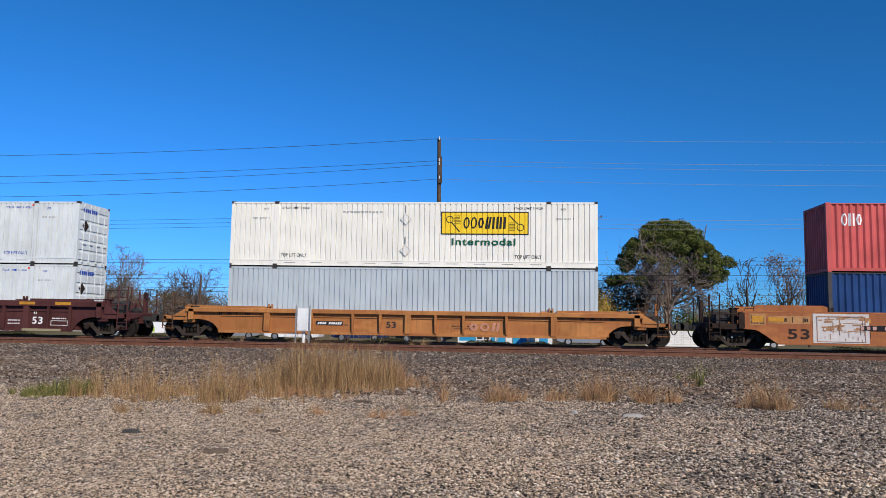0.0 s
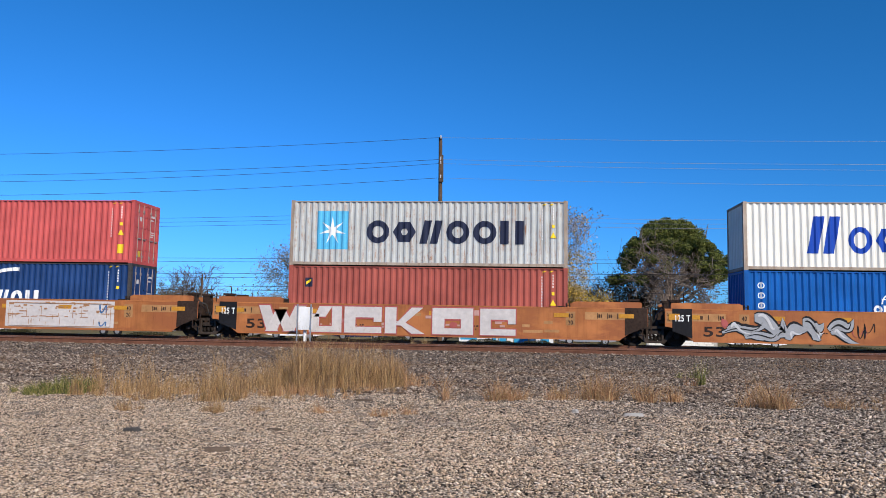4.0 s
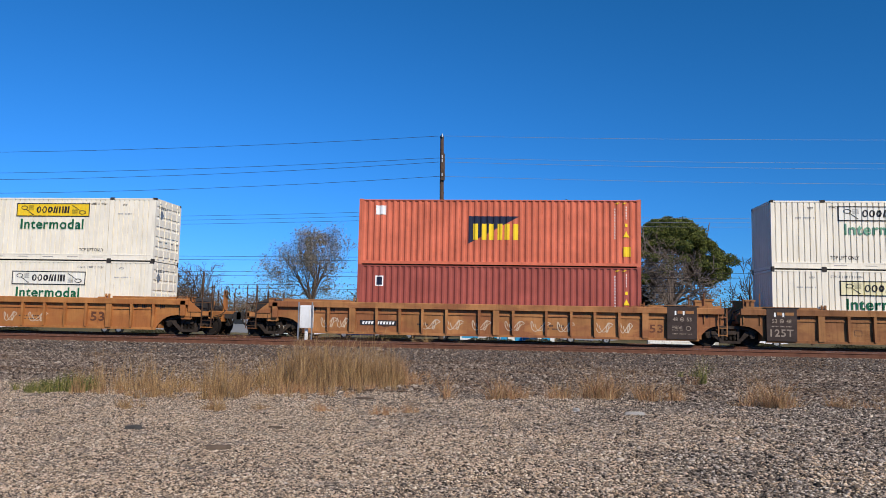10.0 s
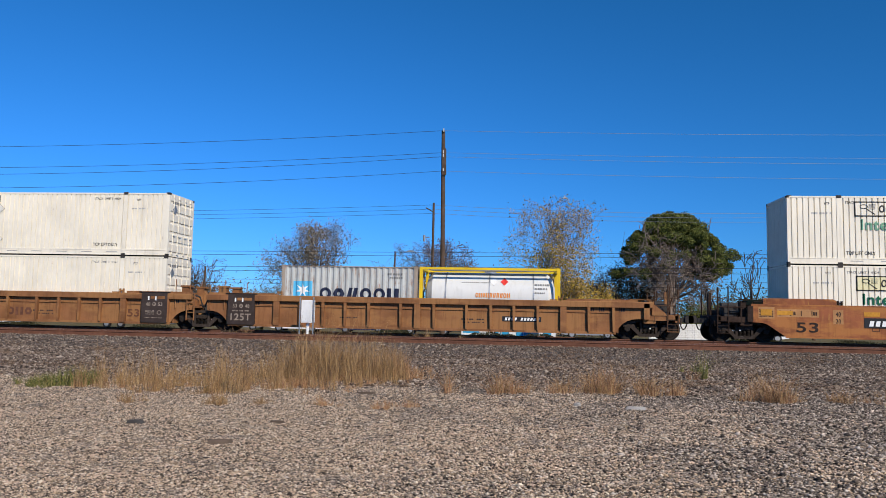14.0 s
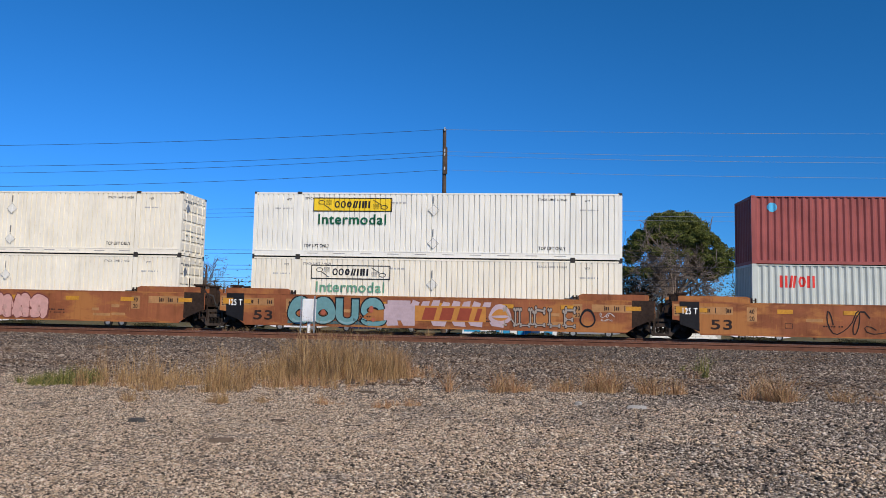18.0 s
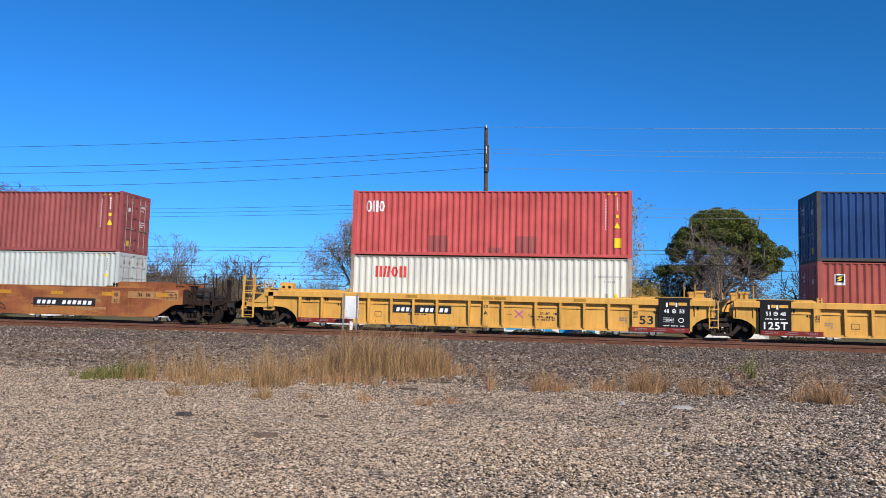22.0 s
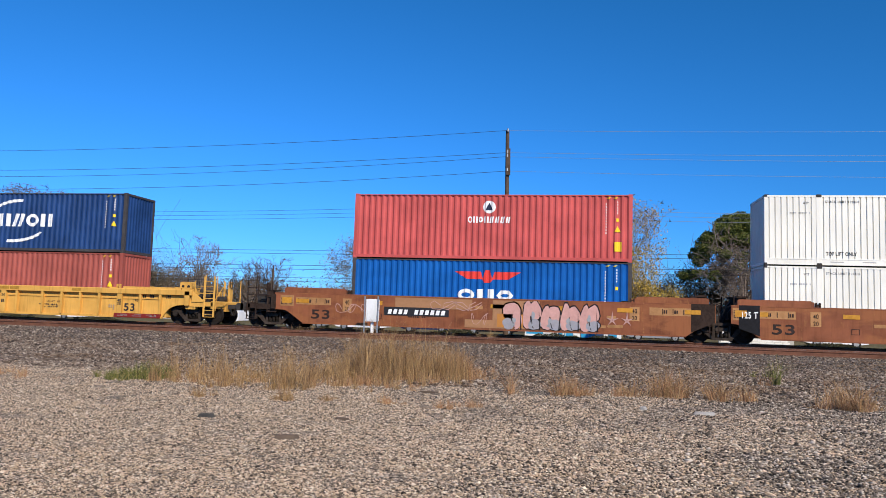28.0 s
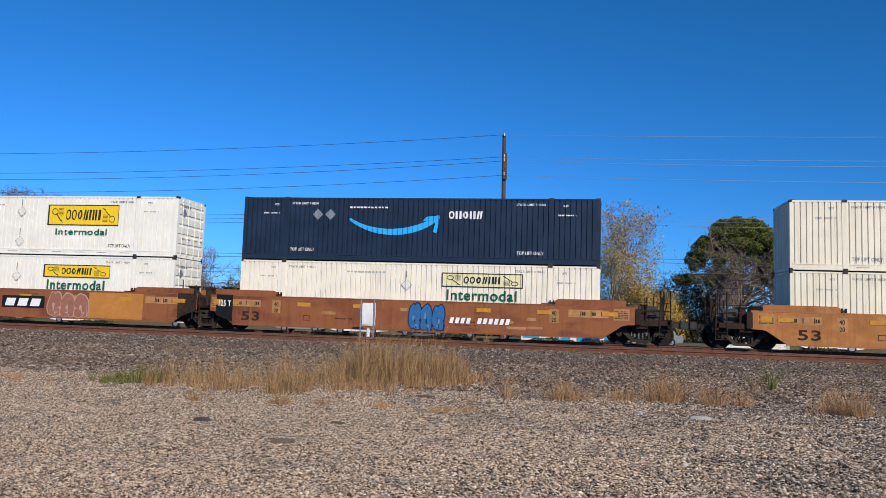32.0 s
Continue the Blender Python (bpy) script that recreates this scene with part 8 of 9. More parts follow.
def house(x, y):
    h = thing("house", pose(x, y, 0), "small bright blue house with white window frames and a brown roof", "house")
    wall = plain("bright_blue_wall_paint", (0.03, 0.27, 0.48), 0.7, 0, 0.08, 4.0)
    trimw = plain("white_trim_paint", (0.68, 0.68, 0.66), 0.6)
    part("wall", Shape().box(-1.45, 1.45, 0, 4, 0, 2.2), wall, h)
    part("roof", Shape().prism_x([(-0.3, 2.15), (2.0, 3.1), (4.3, 2.15), (4.3, 2.27), (2.0, 3.24), (-0.3, 2.27)], -1.65, 1.65), plain("brown_shingles", (0.10, 0.055, 0.045), 0.9, 0, 0.3, 8.0, 0.5), h)
    part("base_board", Shape().box(-1.47, 1.47, -0.03, 0, 0.0, 0.25), trimw, h)
    for wx in (-0.1,):
        win = part("window", Shape().box(wx, wx + 1.15, -0.05, 0.0, 0.3, 1.6), trimw, h)
        pane = plain("dark_window_glass", (0.03, 0.035, 0.04), 0.08, 0, 0.05, 3.0, 0)
        for a in (0.1, 0.62):
            part("pane", Shape().box(wx + a, wx + a + 0.42, -0.062, -0.048, 0.4, 1.5), pane, win)
    part("corner_board", Shape().box(-1.49, -1.38, -0.04, 0.1, 0, 2.2), trimw, h), part("corner_board", Shape().box(1.38, 1.49, -0.04, 0.1, 0, 2.2), trimw, h)


house(-2.75, 58.5)


def board_fence(x0, n, y):
    f = thing("board_fence", pose(x0, y, 0), "low fence of blue and white painted boards", "fence")
    b1, b2 = plain("bright_blue_wall_paint", (0.03, 0.27, 0.48), 0.7), plain("white_trim_paint", (0.68, 0.68, 0.66), 0.6)
    for k in range(n):
        part("board", Shape().box(k * 0.55, k * 0.55 + 0.5, 0, 0.03, 0.05, 1.0 + 0.05 * (k % 2)), b2 if k % 3 == 1 else b1, f)
    for k in range(0, n + 1, 3):
        part("post", Shape().box(k * 0.55 - 0.05, k * 0.55 + 0.05, 0.03, 0.13, 0, 1.15), b2, f)


board_fence(-1.1, 6, 57.6)


def shed(x, y):
    s = thing("shed", pose(x, y, 0), "small white shed with a gable roof", "shed")
    wallm = plain("white_trim_paint", (0.68, 0.68, 0.66), 0.6)
    part("wall", Shape().prism([(-0.6, 0), (0.6, 0), (0.6, 1.7), (0, 2.15), (-0.6, 1.7)], 0, 1.6), wallm, s)
    part("roof", Shape().prism([(-0.72, 1.62), (0, 2.18), (0.72, 1.62), (0.72, 1.7), (0, 2.27), (-0.72, 1.7)], -0.1, 1.7), plain("pale_roof", (0.5, 0.47, 0.4), 0.8), s)
    part("door", Shape().box(-0.3, 0.3, -0.03, 0, 0.02, 1.5), plain("bright_blue_wall_paint", (0.03, 0.27, 0.48), 0.7), s)


shed(2.2, 55.0)


def low_wall(x0, x1, y, top, label):
    w = thing("low_wall", pose((x0 + x1) / 2, y, 0), label, "wall")
    half = (x1 - x0) / 2
    base = Shape().box(-half, half, 0, 0.2, 0, top - 0.06)
    part("masonry", base, plain("dull_mortar", (0.45, 0.44, 0.42), 0.9), w)
    part("coping", Shape().box(-half - 0.03, half + 0.03, -0.04, 0.24, top - 0.06, top, 0.012), plain("whitewash", (0.78, 0.78, 0.76), 0.8, 0, 0.12, 12.0), w)
    stone = Shape().box(-0.19, 0.19, -0.02, 0.02, 0.005, 0.095, 0.008).mesh("block")
    stone.materials.append(plain("whitewash", (0.78, 0.78, 0.76), 0.8))
    for row in range(int((top - 0.06) / 0.1)):
        for k in range(int(half * 2 / 0.4)):
            part("block", stone, None, w).matrix_local = pose(-half + 0.2 + 0.4 * k + (0.1 if row % 2 else -0.0), 0, row * 0.1)


low_wall(7.5, 11.4, 44, 1.36, "low whitewashed block wall, stained")


def car(x, y, colour, label, turn=0.0):
    c = thing("car", pose(x, y, 0.0, 0, 0, turn), label, "car", "parked cars")
    body = Shape().prism([(-2.2, 0.32), (-1.75, 0.26), (1.8, 0.26), (2.2, 0.36), (2.22, 0.72), (1.95, 0.84), (1.05, 0.92), (-1.5, 0.95), (-2.15, 0.88), (-2.24, 0.6)], -0.86, 0.86)
    part("body", body, colour, c)
    part("cabin", Shape().prism([(-1.75, 0.94), (1.1, 0.91), (0.45, 1.40), (-0.1, 1.46), (-0.95, 1.45), (-1.4, 1.3)], -0.74, 0.74), colour, c)
    glass = plain("dark_window_glass", (0.03, 0.035, 0.04), 0.08)
    part("side_window", Shape().prism([(-1.35, 0.97), (-0.35, 0.96), (-0.35, 1.37), (-0.9, 1.37), (-1.2, 1.27)], -0.755, -0.735), glass, c)
    part("side_window", Shape().prism([(-0.27, 0.96), (0.85, 0.95), (0.4, 1.33), (-0.27, 1.38)], -0.755, -0.735), glass, c)
    part("headlight", Shape().box(2.05, 2.2, -0.84, -0.5, 0.6, 0.74, 0.02), galvanized, c)
    part("tail_light", Shape().box(-2.24, -2.12, -0.87, -0.55, 0.66, 0.82, 0.02), mark_red, c)
    for wx in (-1.35, 1.35):
        for s in (-1, 1):
            tyre = part("wheel", Shape().tube((wx, s * 0.70, 0.31), (wx, s * 0.88, 0.31), 0.31, 18), gasket, c)
            part("rim", Shape().tube((wx, s * 0.86, 0.31), (wx, s * 0.895, 0.31), 0.19, 14), galvanized, tyre)


car_white = plain("white_car_paint", (0.78, 0.78, 0.78), 0.25, 0, 0.03, 4, 0)
car_blue = plain("dark_blue_car_paint", (0.015, 0.03, 0.09), 0.25, 0.2, 0.03, 4, 0)
car_grey = plain("silver_car_paint", (0.38, 0.39, 0.40), 0.3, 0.5, 0.03, 4, 0)
car_black = plain("black_car_paint", (0.012, 0.012, 0.014), 0.2, 0.2, 0.03, 4, 0)
for k, (x, y, m, l) in enumerate(((-22.8, 61, car_grey, "silver car parked beside the road"), (-17.6, 60, car_white, "white car parked beside the road"), (-12.3, 60.5, car_blue, "dark blue car parked beside the road"), (-7.0, 60, car_black, "black car parked beside the road"), (5.6, 60, car_grey, "silver car parked beside the road"), (18.5, 61, car_white, "white car parked beside the road"))):
    car(x, y, m, l, 180 if k % 3 else 0)


def trailer(x, y, length):
    t = thing("utility_trailer", pose(x, y, 0), "long low white utility trailer parked beside the road", "trailer")
    part("box", Shape().box(-length / 2, length / 2, -1.0, 1.0, 0.42, 1.28, 0.03), car_white, t)
    part("sign", Shape().box(length / 2 - 1.6, length / 2 - 0.8, -1.012, -1.0, 0.5, 0.9), plain("lime_sign", (0.35, 0.55, 0.05), 0.5), t)
    part("label_panel", Shape().box(-length / 2 + 2.0, -length / 2 + 2.6, -1.012, -1.0, 0.5, 0.9), ink_grey, t)
    for wx in (-1.0, 0.2):
        tyre = part("wheel", Shape().tube((wx, -0.98, 0.33), (wx, -0.78, 0.33), 0.33, 18), gasket, t)
        part("rim", Shape().tube((wx, -1.0, 0.33), (wx, -0.97, 0.33), 0.19, 14), galvanized, tyre)
    part("drawbar", Shape().box(-length / 2 - 1.2, -length / 2, -0.06, 0.06, 0.45, 0.55), dark_steel, t)


trailer(-32.4, 60, 8.6)
car(-43.5, 60.5, car_white, "white car parked beside the road")


# ---- loose stones ----
def stones(name, x, y, size, material, label, seed, lift=0.28):
    """One mesh of many small angular stones lying on the ground, each a three-cornered double wedge."""
    rs = np.random.RandomState(seed)
    n = len(x)
    z = np.array([ground_z(a, b) for a, b in zip(x, y)])
    turn = rs.uniform(0, 6.283, (n, 1)) + np.array([[0.0, 2.094, 4.189]]) + rs.uniform(-0.5, 0.5, (n, 3))
    r = rs.uniform(0.85, 1.35, (n, 3)) * size[:, None]
    v = np.zeros((n, 5, 3))
    v[:, :3, 0], v[:, :3, 1] = np.cos(turn) * r * rs.uniform(0.95, 1.3, (n, 1)), np.sin(turn) * r
    v[:, :3, 2] = (lift + rs.uniform(-0.22, 0.3, (n, 3))) * size[:, None]
    v[:, 3:, :2] = rs.uniform(-0.4, 0.4, (n, 2, 2)) * size[:, None, None]
    v[:, 3, 2], v[:, 4, 2] = rs.uniform(0.65, 1.15, n) * size, -0.4 * size
    v += np.stack([x, y, z], 1)[:, None, :]
    f = np.array([(0, 1, 3), (1, 2, 3), (2, 0, 3), (1, 0, 4), (2, 1, 4), (0, 2, 4)])
    faces = (f[None] + np.arange(n)[:, None, None] * 5).reshape(-1, 3)
    tagged(bulk(name, v.reshape(-1, 3), faces, material, 3), label, "gravel", kind="stuff")


def spread_over(rs, n, y0, y1, power=1.0):
    """Places over the wedge of ground that the view sweeps, denser near the eye where power is above one."""
    y = y0 + (y1 - y0) * rs.uniform(0, 1, n) ** power
    return rs.uniform(-0.93, 0.55, n) * (y + 1.0) + rs.normal(0, 0.8, n), y


def lot_stones():
    rs = np.random.RandomState(11)
    x, y = spread_over(rs, 300000, 5.5, 17.5, 1.0)
    # pea gravel towards -x, coarser crushed stone towards +x
    size = np.clip(rs.lognormal(0.0, 0.36, len(x)) * np.interp(x / (y + 1.0), (-0.85, -0.3, 0.1, 0.5), (0.0080, 0.0092, 0.0112, 0.0136)), 0.006, 0.045)
    patch = np.array([noise.noise(Vector((a * 0.55, b * 0.55, 1.5))) + 0.6 * noise.noise(Vector((a * 1.7, b * 1.7, 9.0))) for a, b in zip(x, y)]) * 0.7 + 0.055 * (y - 12.5) + 0.125 * (x - 0.4)
    grey = patch + rs.normal(0, 0.42, len(x)) > 0.10
    warm = pieces("warm_lot_stones", ((0.653, 0.504, 0.355), (0.451, 0.329, 0.216), (0.768, 0.643, 0.490), (0.250, 0.180, 0.125), (0.557, 0.403, 0.272), (0.054, 0.042, 0.033), (0.653, 0.480, 0.344), (0.134, 0.103, 0.077)))
    cool = pieces("grey_lot_stones", ((0.215, 0.172, 0.136), (0.100, 0.081, 0.066), (0.42, 0.350, 0.282), (0.044, 0.036, 0.030), (0.265, 0.205, 0.156), (0.145, 0.112, 0.089), (0.028, 0.024, 0.020), (0.60, 0.512, 0.420)))
    stones("lot_gravel", x[~grey], y[~grey], size[~grey], warm, "tan and cream loose gravel on the lot", 12)
    stones("grey_gravel", x[grey], y[grey], size[grey], cool, "grey crushed stone patches on the lot", 13)
    x, y = spread_over(rs, 105000, 16.5, 27.75, 0.9)
    size = np.clip(rs.lognormal(math.log(0.0235), 0.34, len(x)), 0.012, 0.07)
    soil = np.array([noise.noise(Vector((a * 0.4, b * 0.7, 21.0))) for a, b in zip(x, y)]) + rs.normal(0, 0.15, len(x)) > 0.22
    ball = pieces("ballast_stones", ((0.170, 0.124, 0.092), (0.091, 0.066, 0.050), (0.235, 0.175, 0.132), (0.322, 0.250, 0.192), (0.044, 0.033, 0.026), (0.126, 0.091, 0.066), (0.196, 0.151, 0.118), (0.452, 0.374, 0.294)))
    brown = pieces("brown_ballast_stones", ((0.180, 0.120, 0.077), (0.108, 0.070, 0.046), (0.252, 0.178, 0.122), (0.063, 0.043, 0.031), (0.306, 0.231, 0.168)))
    stones("ballast", x[~soil], y[~soil], size[~soil], ball, "grey-brown crushed stone ballast beside the track", 14)
    stones("brown_ballast", x[soil], y[soil], size[soil], brown, "brown stained stones in patches on the ballast", 16)
    x, y = rs.uniform(-32, 22, 16000), rs.uniform(27.6, 36.0, 16000)
    stones("track_ballast", x, y, np.clip(rs.lognormal(math.log(0.032), 0.25, 16000), 0.015, 0.06), ball, "crushed stone between the rails and ties", 15)


lot_stones()


# ---- dry grass ----
straw = pieces("dry_straw", ((0.38, 0.235, 0.10), (0.50, 0.335, 0.16), (0.25, 0.145, 0.07), (0.15, 0.09, 0.052), (0.42, 0.265, 0.12), (0.30, 0.165, 0.078)), 0.8)
red_straw = pieces("russet_dry_weeds", ((0.40, 0.205, 0.10), (0.48, 0.275, 0.135), (0.28, 0.14, 0.075), (0.54, 0.35, 0.18)), 0.8)
green_weed = pieces("green_weeds", ((0.13, 0.14, 0.035), (0.20, 0.19, 0.05), (0.28, 0.23, 0.09), (0.08, 0.09, 0.028)), 0.7)


def blades(name, x, y, height, lean, width, material, label, seed, heading=None):
    rs = np.random.RandomState(seed)
    n = len(x)
    z = np.array([ground_z(a, b) for a, b in zip(x, y)]) - 0.02
    a = rs.uniform(0, 6.283, n) if heading is None else heading
    d = np.stack([np.cos(a), np.sin(a)], 1)
    b = rs.uniform(0, 6.283, n)
    side = np.stack([np.cos(b), np.sin(b)], 1) * width
    verts = []
    for t, w in ((0, 1.0), (0.4, 0.8), (0.75, 0.55)):
        cx, cy = x + d[:, 0] * lean * t * t * height, y + d[:, 1] * lean * t * t * height
        cz = z + height * (t - 0.18 * lean * t * t)
        for s in (-1, 1):
            verts.append(np.stack([cx + s * side[:, 0] * w, cy + s * side[:, 1] * w, cz], 1))
    verts.append(np.stack([x + d[:, 0] * lean * height, y + d[:, 1] * lean * height, z + height * (1 - 0.18 * lean)], 1))
    v = np.stack(verts, 1).reshape(-1, 3)
    f = np.array([(0, 1, 3), (0, 3, 2), (2, 3, 5), (2, 5, 4), (4, 5, 6)])
    faces = (f[None] + np.arange(n)[:, None, None] * 7).reshape(-1, 3)
    tagged(bulk(name, v, faces, material, 3), label, "grass", kind="stuff")


def mounds(spots, name, material, label, seed, width=0.0045):
    """Splayed tufts; spots: (x, y, half width, height, number of blades)."""
    rs = np.random.RandomState(seed)
    xs, ys, hs, ls, ds = [], [], [], [], []
    for x, y, r, h, n in spots:
        for k in range(max(1, n // 82)):       # a tuft is several crowns close together
            cx, cy = x + rs.normal(0, r * 0.5), y + rs.normal(0, r * 0.6)
            m, tall = 28, h * rs.uniform(0.3, 0.95)
            a = rs.uniform(0, 6.283, m)
            xs.append(cx + np.cos(a) * rs.uniform(0, 0.16, m)), ys.append(cy + np.sin(a) * rs.uniform(0, 0.16, m))
            hs.append(tall * rs.uniform(0.35, 1.1, m)), ls.append(rs.uniform(0.1, 1.5, m)), ds.append(a + rs.normal(0, 1.1, m))
    blades(name, *(np.concatenate(q) for q in (xs, ys, hs, ls)), width, material, label, seed, np.concatenate(ds))


def grass(tufts, name, material, label, seed, width=0.004, limp=0.5):
    """tufts: (x, y, spread in x, spread in y, height, number); limp: how far blades bend over."""
    rs = np.random.RandomState(seed)
    xs, ys, hs, ls = [], [], [], []
    for x, y, sx, sy, h, n in tufts:
        while n > 0:
            k = min(n, rs.randint(8, 48))
            n -= k
            cx, cy = rs.normal(0, 1, 2)
            tall = h * rs.uniform(0.4, 1.0) * math.exp(-0.16 * (cx * cx + cy * cy))
            r = 0.03 + 0.03 * tall
            xs.append(x + cx * sx + rs.normal(0, r, k)), ys.append(y + cy * sy + rs.normal(0, r, k))
            hs.append(tall * rs.uniform(0.15, 1.1, k))
            ls.append(np.abs(rs.normal(0.2, limp, k)))
    blades(name, np.concatenate(xs), np.concatenate(ys), np.concatenate(hs), np.concatenate(ls), width, material, label, seed)


grass(((-5.5, 17.3, 0.5, 0.5, 1.35, 900), (-4.7, 17.7, 0.55, 0.5, 1.8, 2300), (-3.8, 17.9, 0.5, 0.5, 1.8, 2300), (-3.0, 18.0, 0.3, 0.4, 1.4, 600), (-5.7, 14.6, 0.26, 0.25, 1.3, 620), (-6.3, 16.2, 0.4, 0.5, 1.1, 600), (-7.0, 14.2, 0.2, 0.2, 0.6, 300), (-5.1, 15.6, 0.5, 0.5, 0.75, 350), (-3.2, 18.4, 0.4, 0.4, 1.15, 450), (-5.2, 16.4, 0.8, 0.7, 0.9, 500), (-4.2, 16.8, 0.7, 0.7, 0.7, 420), (-7.6, 15.2, 0.8, 0.6, 0.6, 350),
       (-8.3, 15.4, 0.5, 0.5, 1.3, 900), (-7.4, 15.6, 0.5, 0.4, 0.85, 450), (-6.9, 15.0, 0.45, 0.4, 0.6, 250), (-6.7, 12.6, 0.18, 0.12, 0.32, 220), (-5.04, 12.45, 0.2, 0.12, 0.34, 300), (-4.3, 12.7, 0.2, 0.12, 0.3, 200)), "tall_dry_grass", straw, "tall straw-coloured dry grass in a thick clump", 21)
TRACK_WEEDS = ((-5.4, 31.2, 0.12, 0.1, 0.55, 50), (-3.9, 31.2, 0.3, 0.15, 0.95, 130), (-3.6, 31.3, 0.1, 0.1, 0.8, 40), (-2.15, 31.3, 0.2, 0.1, 0.4, 50), (-11.4, 31.2, 0.2, 0.1, 0.5, 60), (-12.4, 31.3, 0.4, 0.1, 0.6, 110), (-13.6, 31.2, 0.3, 0.1, 0.5, 80))
WEEDS = ((-1.35, 15.75, 0.12, 0.95, 180), (-0.2, 15.9, 0.30, 0.66, 700), (0.15, 16.1, 0.2, 0.50, 200), (0.95, 16.0, 0.22, 0.56, 480), (1.8, 16.2, 0.32, 0.84, 1100), (2.15, 16.3, 0.2, 0.6, 300), (2.72, 16.3, 0.20, 0.82, 560), (3.35, 16.5, 0.26, 0.5, 420), (4.4, 15.7, 0.1, 0.3, 62), (5.1, 15.8, 0.38, 0.78, 1150), (5.5, 15.9, 0.2, 0.45, 200), (6.55, 16.3, 0.28, 0.45, 360), (7.2, 16.4, 0.3, 0.30, 180), (8.0, 16.6, 0.3, 0.40, 240))
mounds(WEEDS, "dry_weed_row", red_straw, "row of low russet dry weeds at the ballast's foot", 22)
mounds([(x, y + 0.1, r * 1.1, h * 1.15, n // 2) for x, y, r, h, n in WEEDS], "pale_weed_stalks", straw, "pale straw stalks standing among russet weeds", 25, 0.004)
grass(((-2.22, 12.75, 0.12, 0.08, 0.3, 190), (-1.87, 13.2, 0.12, 0.08, 0.3, 190), (-3.28, 12.9, 0.12, 0.08, 0.32, 200), (-3.5, 19.6, 0.5, 0.4, 0.9, 900), (-2.9, 19.8, 0.4, 0.3, 0.5, 300), (-11.5, 14.0, 0.5, 0.3, 0.4, 320), (-12.6, 14.4, 0.3, 0.3, 0.4, 220), (-4.4, 15.9, 0.6, 0.4, 0.4, 500), (4.45, 20.3, 0.14, 0.1, 0.85, 70)), "scattered_dry_weeds", red_straw, "small scattered tufts of dry brown weeds", 23)
grass(((-9.75, 15.0, 0.30, 0.3, 0.40, 1000), (-9.2, 15.1, 0.26, 0.3, 0.62, 1100), (4.8, 20.2, 0.08, 0.08, 1.0, 50), (5.0, 22.2, 0.15, 0.1, 0.9, 60)), "green_weeds", green_weed, "patch of low green weeds among dry grass", 24, 0.008, 0.9)


grass(((-7.6, 14.9, 0.5, 0.3, 0.30, 350), (-6.6, 15.2, 0.4, 0.3, 0.28, 300), (-5.6, 15.7, 0.4, 0.4, 0.32, 400), (-4.6, 16.3, 0.5, 0.4, 0.36, 500), (-3.5, 17.1, 0.5, 0.4, 0.40, 500), (-2.6, 18.4, 0.4, 0.5, 0.45, 450)), "dry_undergrowth", red_straw, "low russet undergrowth between clumps of dry grass", 28, 0.0045, 1.1)
grass(TRACK_WEEDS, "track_weeds", straw, "thin dry weeds between the two tracks", 27, 0.006, 0.7)


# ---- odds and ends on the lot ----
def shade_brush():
    """Low weeds added beyond the tracks; dark colour stands for shade under the train."""
    rs = np.random.RandomState(31)
    x = rs.uniform(-46, 26, 60000)
    thin = np.array([noise.noise(Vector((a * 0.33, 0.0, 5.0))) + 0.5 * noise.noise(Vector((a * 1.1, 0.0, 2.0))) for a in x])
    seen = (x > 2.9) & (x < 6.2)
    keep = (thin > -0.17) & ~(seen & (rs.uniform(0, 1, len(x)) < 0.8))
    x, thin = x[keep], thin[keep]
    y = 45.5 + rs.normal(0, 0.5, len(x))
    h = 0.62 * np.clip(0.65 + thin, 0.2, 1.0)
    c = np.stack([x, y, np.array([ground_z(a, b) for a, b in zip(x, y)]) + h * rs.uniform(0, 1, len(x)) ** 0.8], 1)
    tagged(leaf_mesh("low_brush", c, 0.06, pieces("shade_dark_weeds", ((0.03, 0.032, 0.014), (0.05, 0.045, 0.022), (0.022, 0.024, 0.012), (0.07, 0.06, 0.03)), 0.9), 31, 0.4), "added dark low weeds behind the tracks, coloured as shade under the train", "weeds", kind="stuff")


shade_brush()


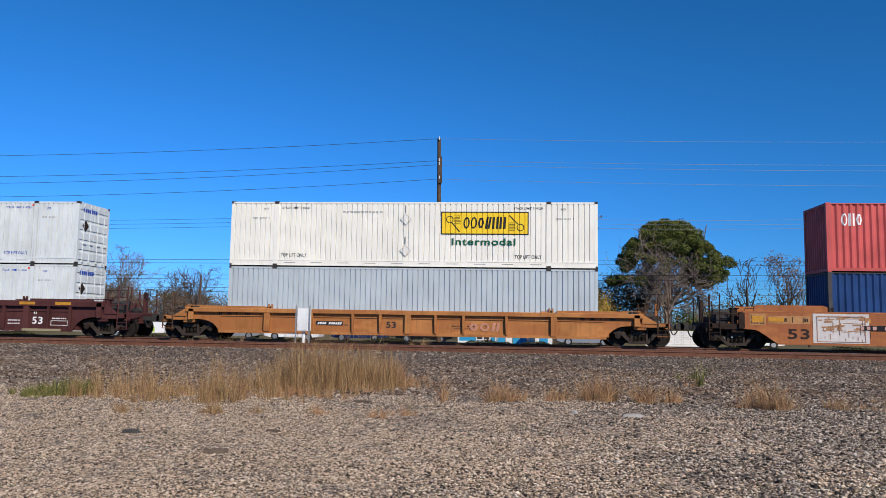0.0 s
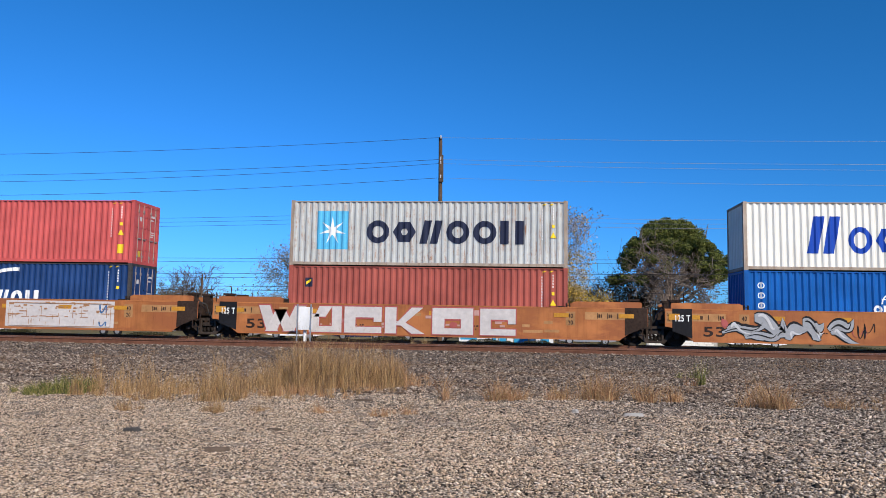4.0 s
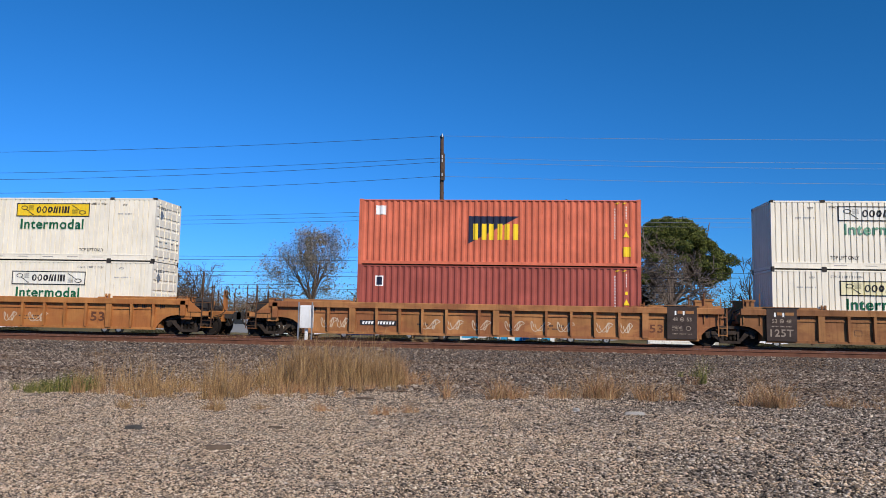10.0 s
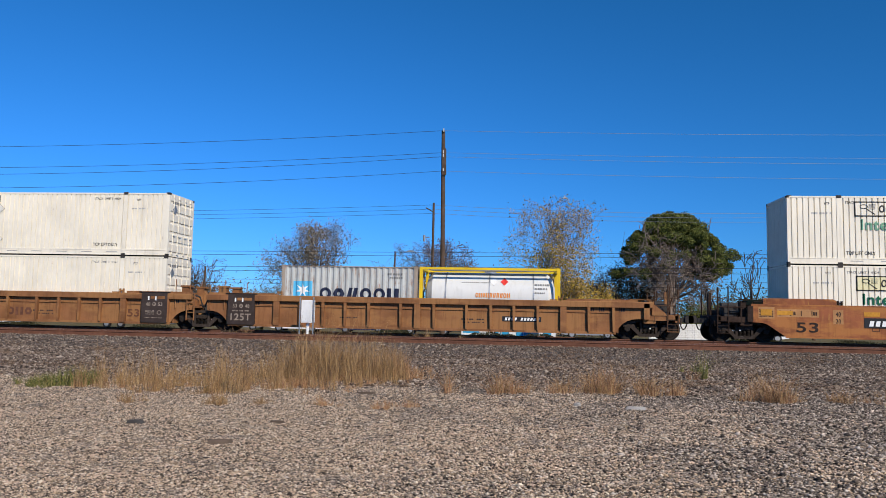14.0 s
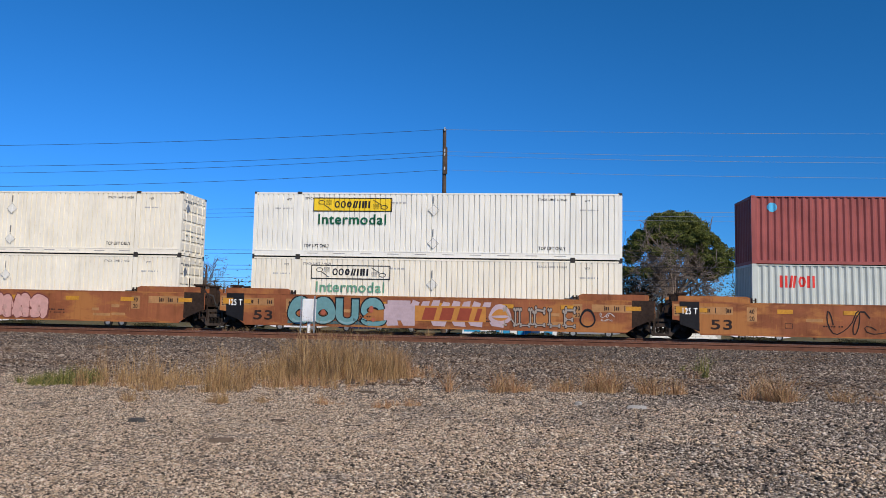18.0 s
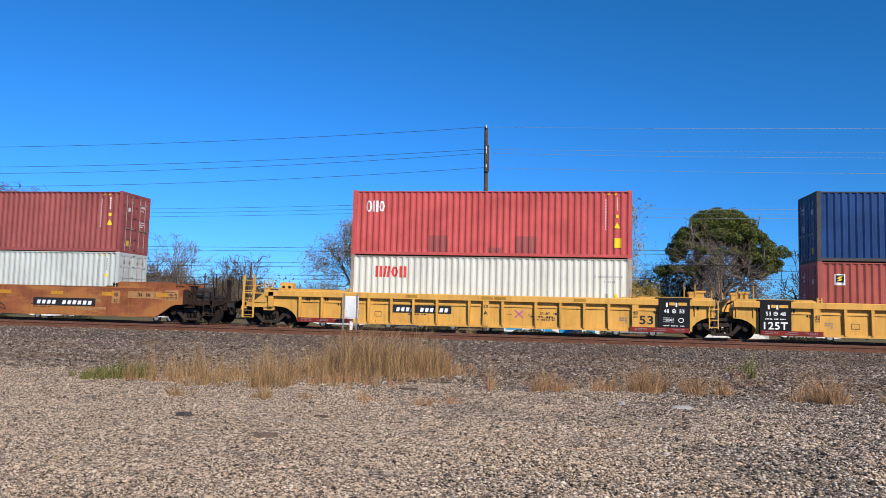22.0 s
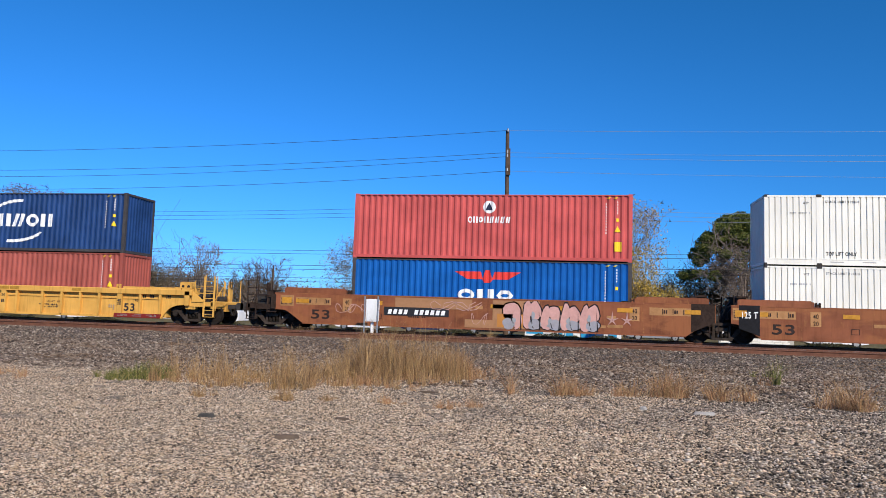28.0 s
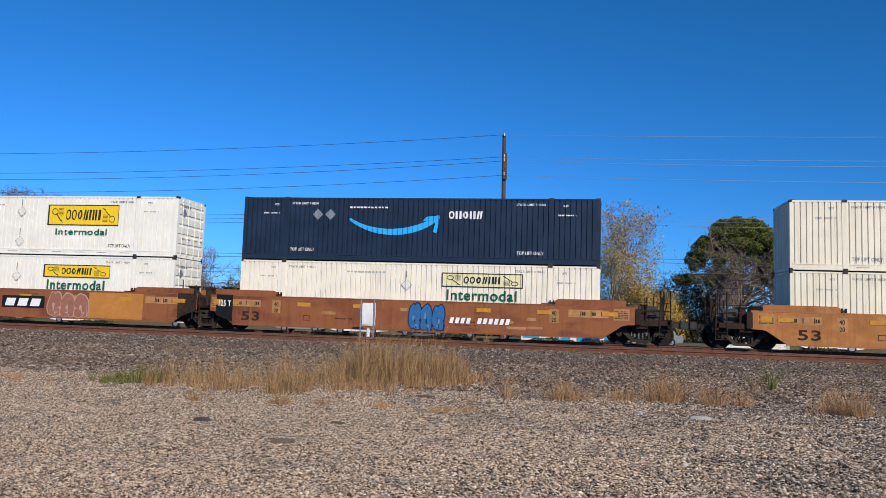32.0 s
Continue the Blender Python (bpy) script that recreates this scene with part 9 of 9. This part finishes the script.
def litter():
    def lump(name, x, y, w, d, h, material, label, turn, seed):
        rng, s = random.Random(seed), Shape()
        ring = [(w * math.cos(6.283 * k / 9) * rng.uniform(0.7, 1.1), d * math.sin(6.283 * k / 9) * rng.uniform(0.7, 1.1)) for k in range(9)]
        s.v += [(a, b, -0.02) for a, b in ring] + [(a * 0.8, b * 0.8, h * rng.uniform(0.6, 1)) for a, b in ring] + [(0, 0, h)]
        s.f += [(k, (k + 1) % 9, 9 + (k + 1) % 9, 9 + k) for k in range(9)] + [(9 + k, 9 + (k + 1) % 9, 18) for k in range(9)]
        ob = new(name, s.mesh(name))
        ob.data.materials.append(material)
        ob.matrix_world = pose(x, y, ground_z(x, y) + 0.01, 0, 0, turn)
        tagged(ob, label, "stone" if "stone" in name else "debris")
    lump("stone", -5.25, 10.2, 0.15, 0.06, 0.045, plain("dark_stone", (0.07, 0.065, 0.06), 0.85, 0, 0.3), "dark flat stone lying on the gravel", 10, 1)
    lump("bark_piece", -3.55, 8.95, 0.17, 0.05, 0.05, bark_brown, "dark piece of bark lying on the gravel", 25, 2)
    lump("bark_piece", -3.35, 10.6, 0.14, 0.03, 0.03, bark_brown, "thin dark stick on the gravel", -8, 3)
    lump("stone", 2.1, 13.6, 0.22, 0.07, 0.05, plain("pale_stone", (0.36, 0.34, 0.31), 0.9), "pale flat stone lying on the gravel", 4, 4)
    lump("stone", 1.1, 13.8, 0.07, 0.06, 0.06, plain("pale_stone", (0.36, 0.34, 0.31), 0.9), "pale stone lying on the gravel", 4, 5)
    lump("bark_piece", -3.0, 15.0, 0.25, 0.04, 0.04, bark_brown, "reddish brown stick among dry weeds", -4, 6)


litter()


# ---- movement ----
TRAVEL = ((0, 0.0), (2, 21.17), (4, 42.38), (6, 63.62), (8, 84.82), (10, 105.98), (12, 127.18), (14, 148.39), (16, 169.60), (18, 190.83), (20, 212.01), (22, 233.15), (24, 254.36), (26, 275.60), (28, 296.73), (30, 317.73), (32, 338.75))
ROLL_STEP = 2 / 30


def gone(t):
    """Metres that the train has run at t seconds."""
    return float(np.interp(t, [r[0] for r in TRAVEL], [r[1] for r in TRAVEL]))


def motions():
    for ob in MOVING:
        home = ob.matrix_world.translation.copy() if ob.parent else Vector(ob.location)
        walk(ob, [(t, pose(home.x - d, home.y, home.z)) for t, d in TRAVEL])
    times = [min(32.0, k * ROLL_STEP) for k in range(481)]
    for ws, x in WHEELS:
        walk(ws, [(t, pose(x, 0, 0.4572, 0, -math.degrees(gone(t) / 0.4572), 0)) for t in times])


motions()
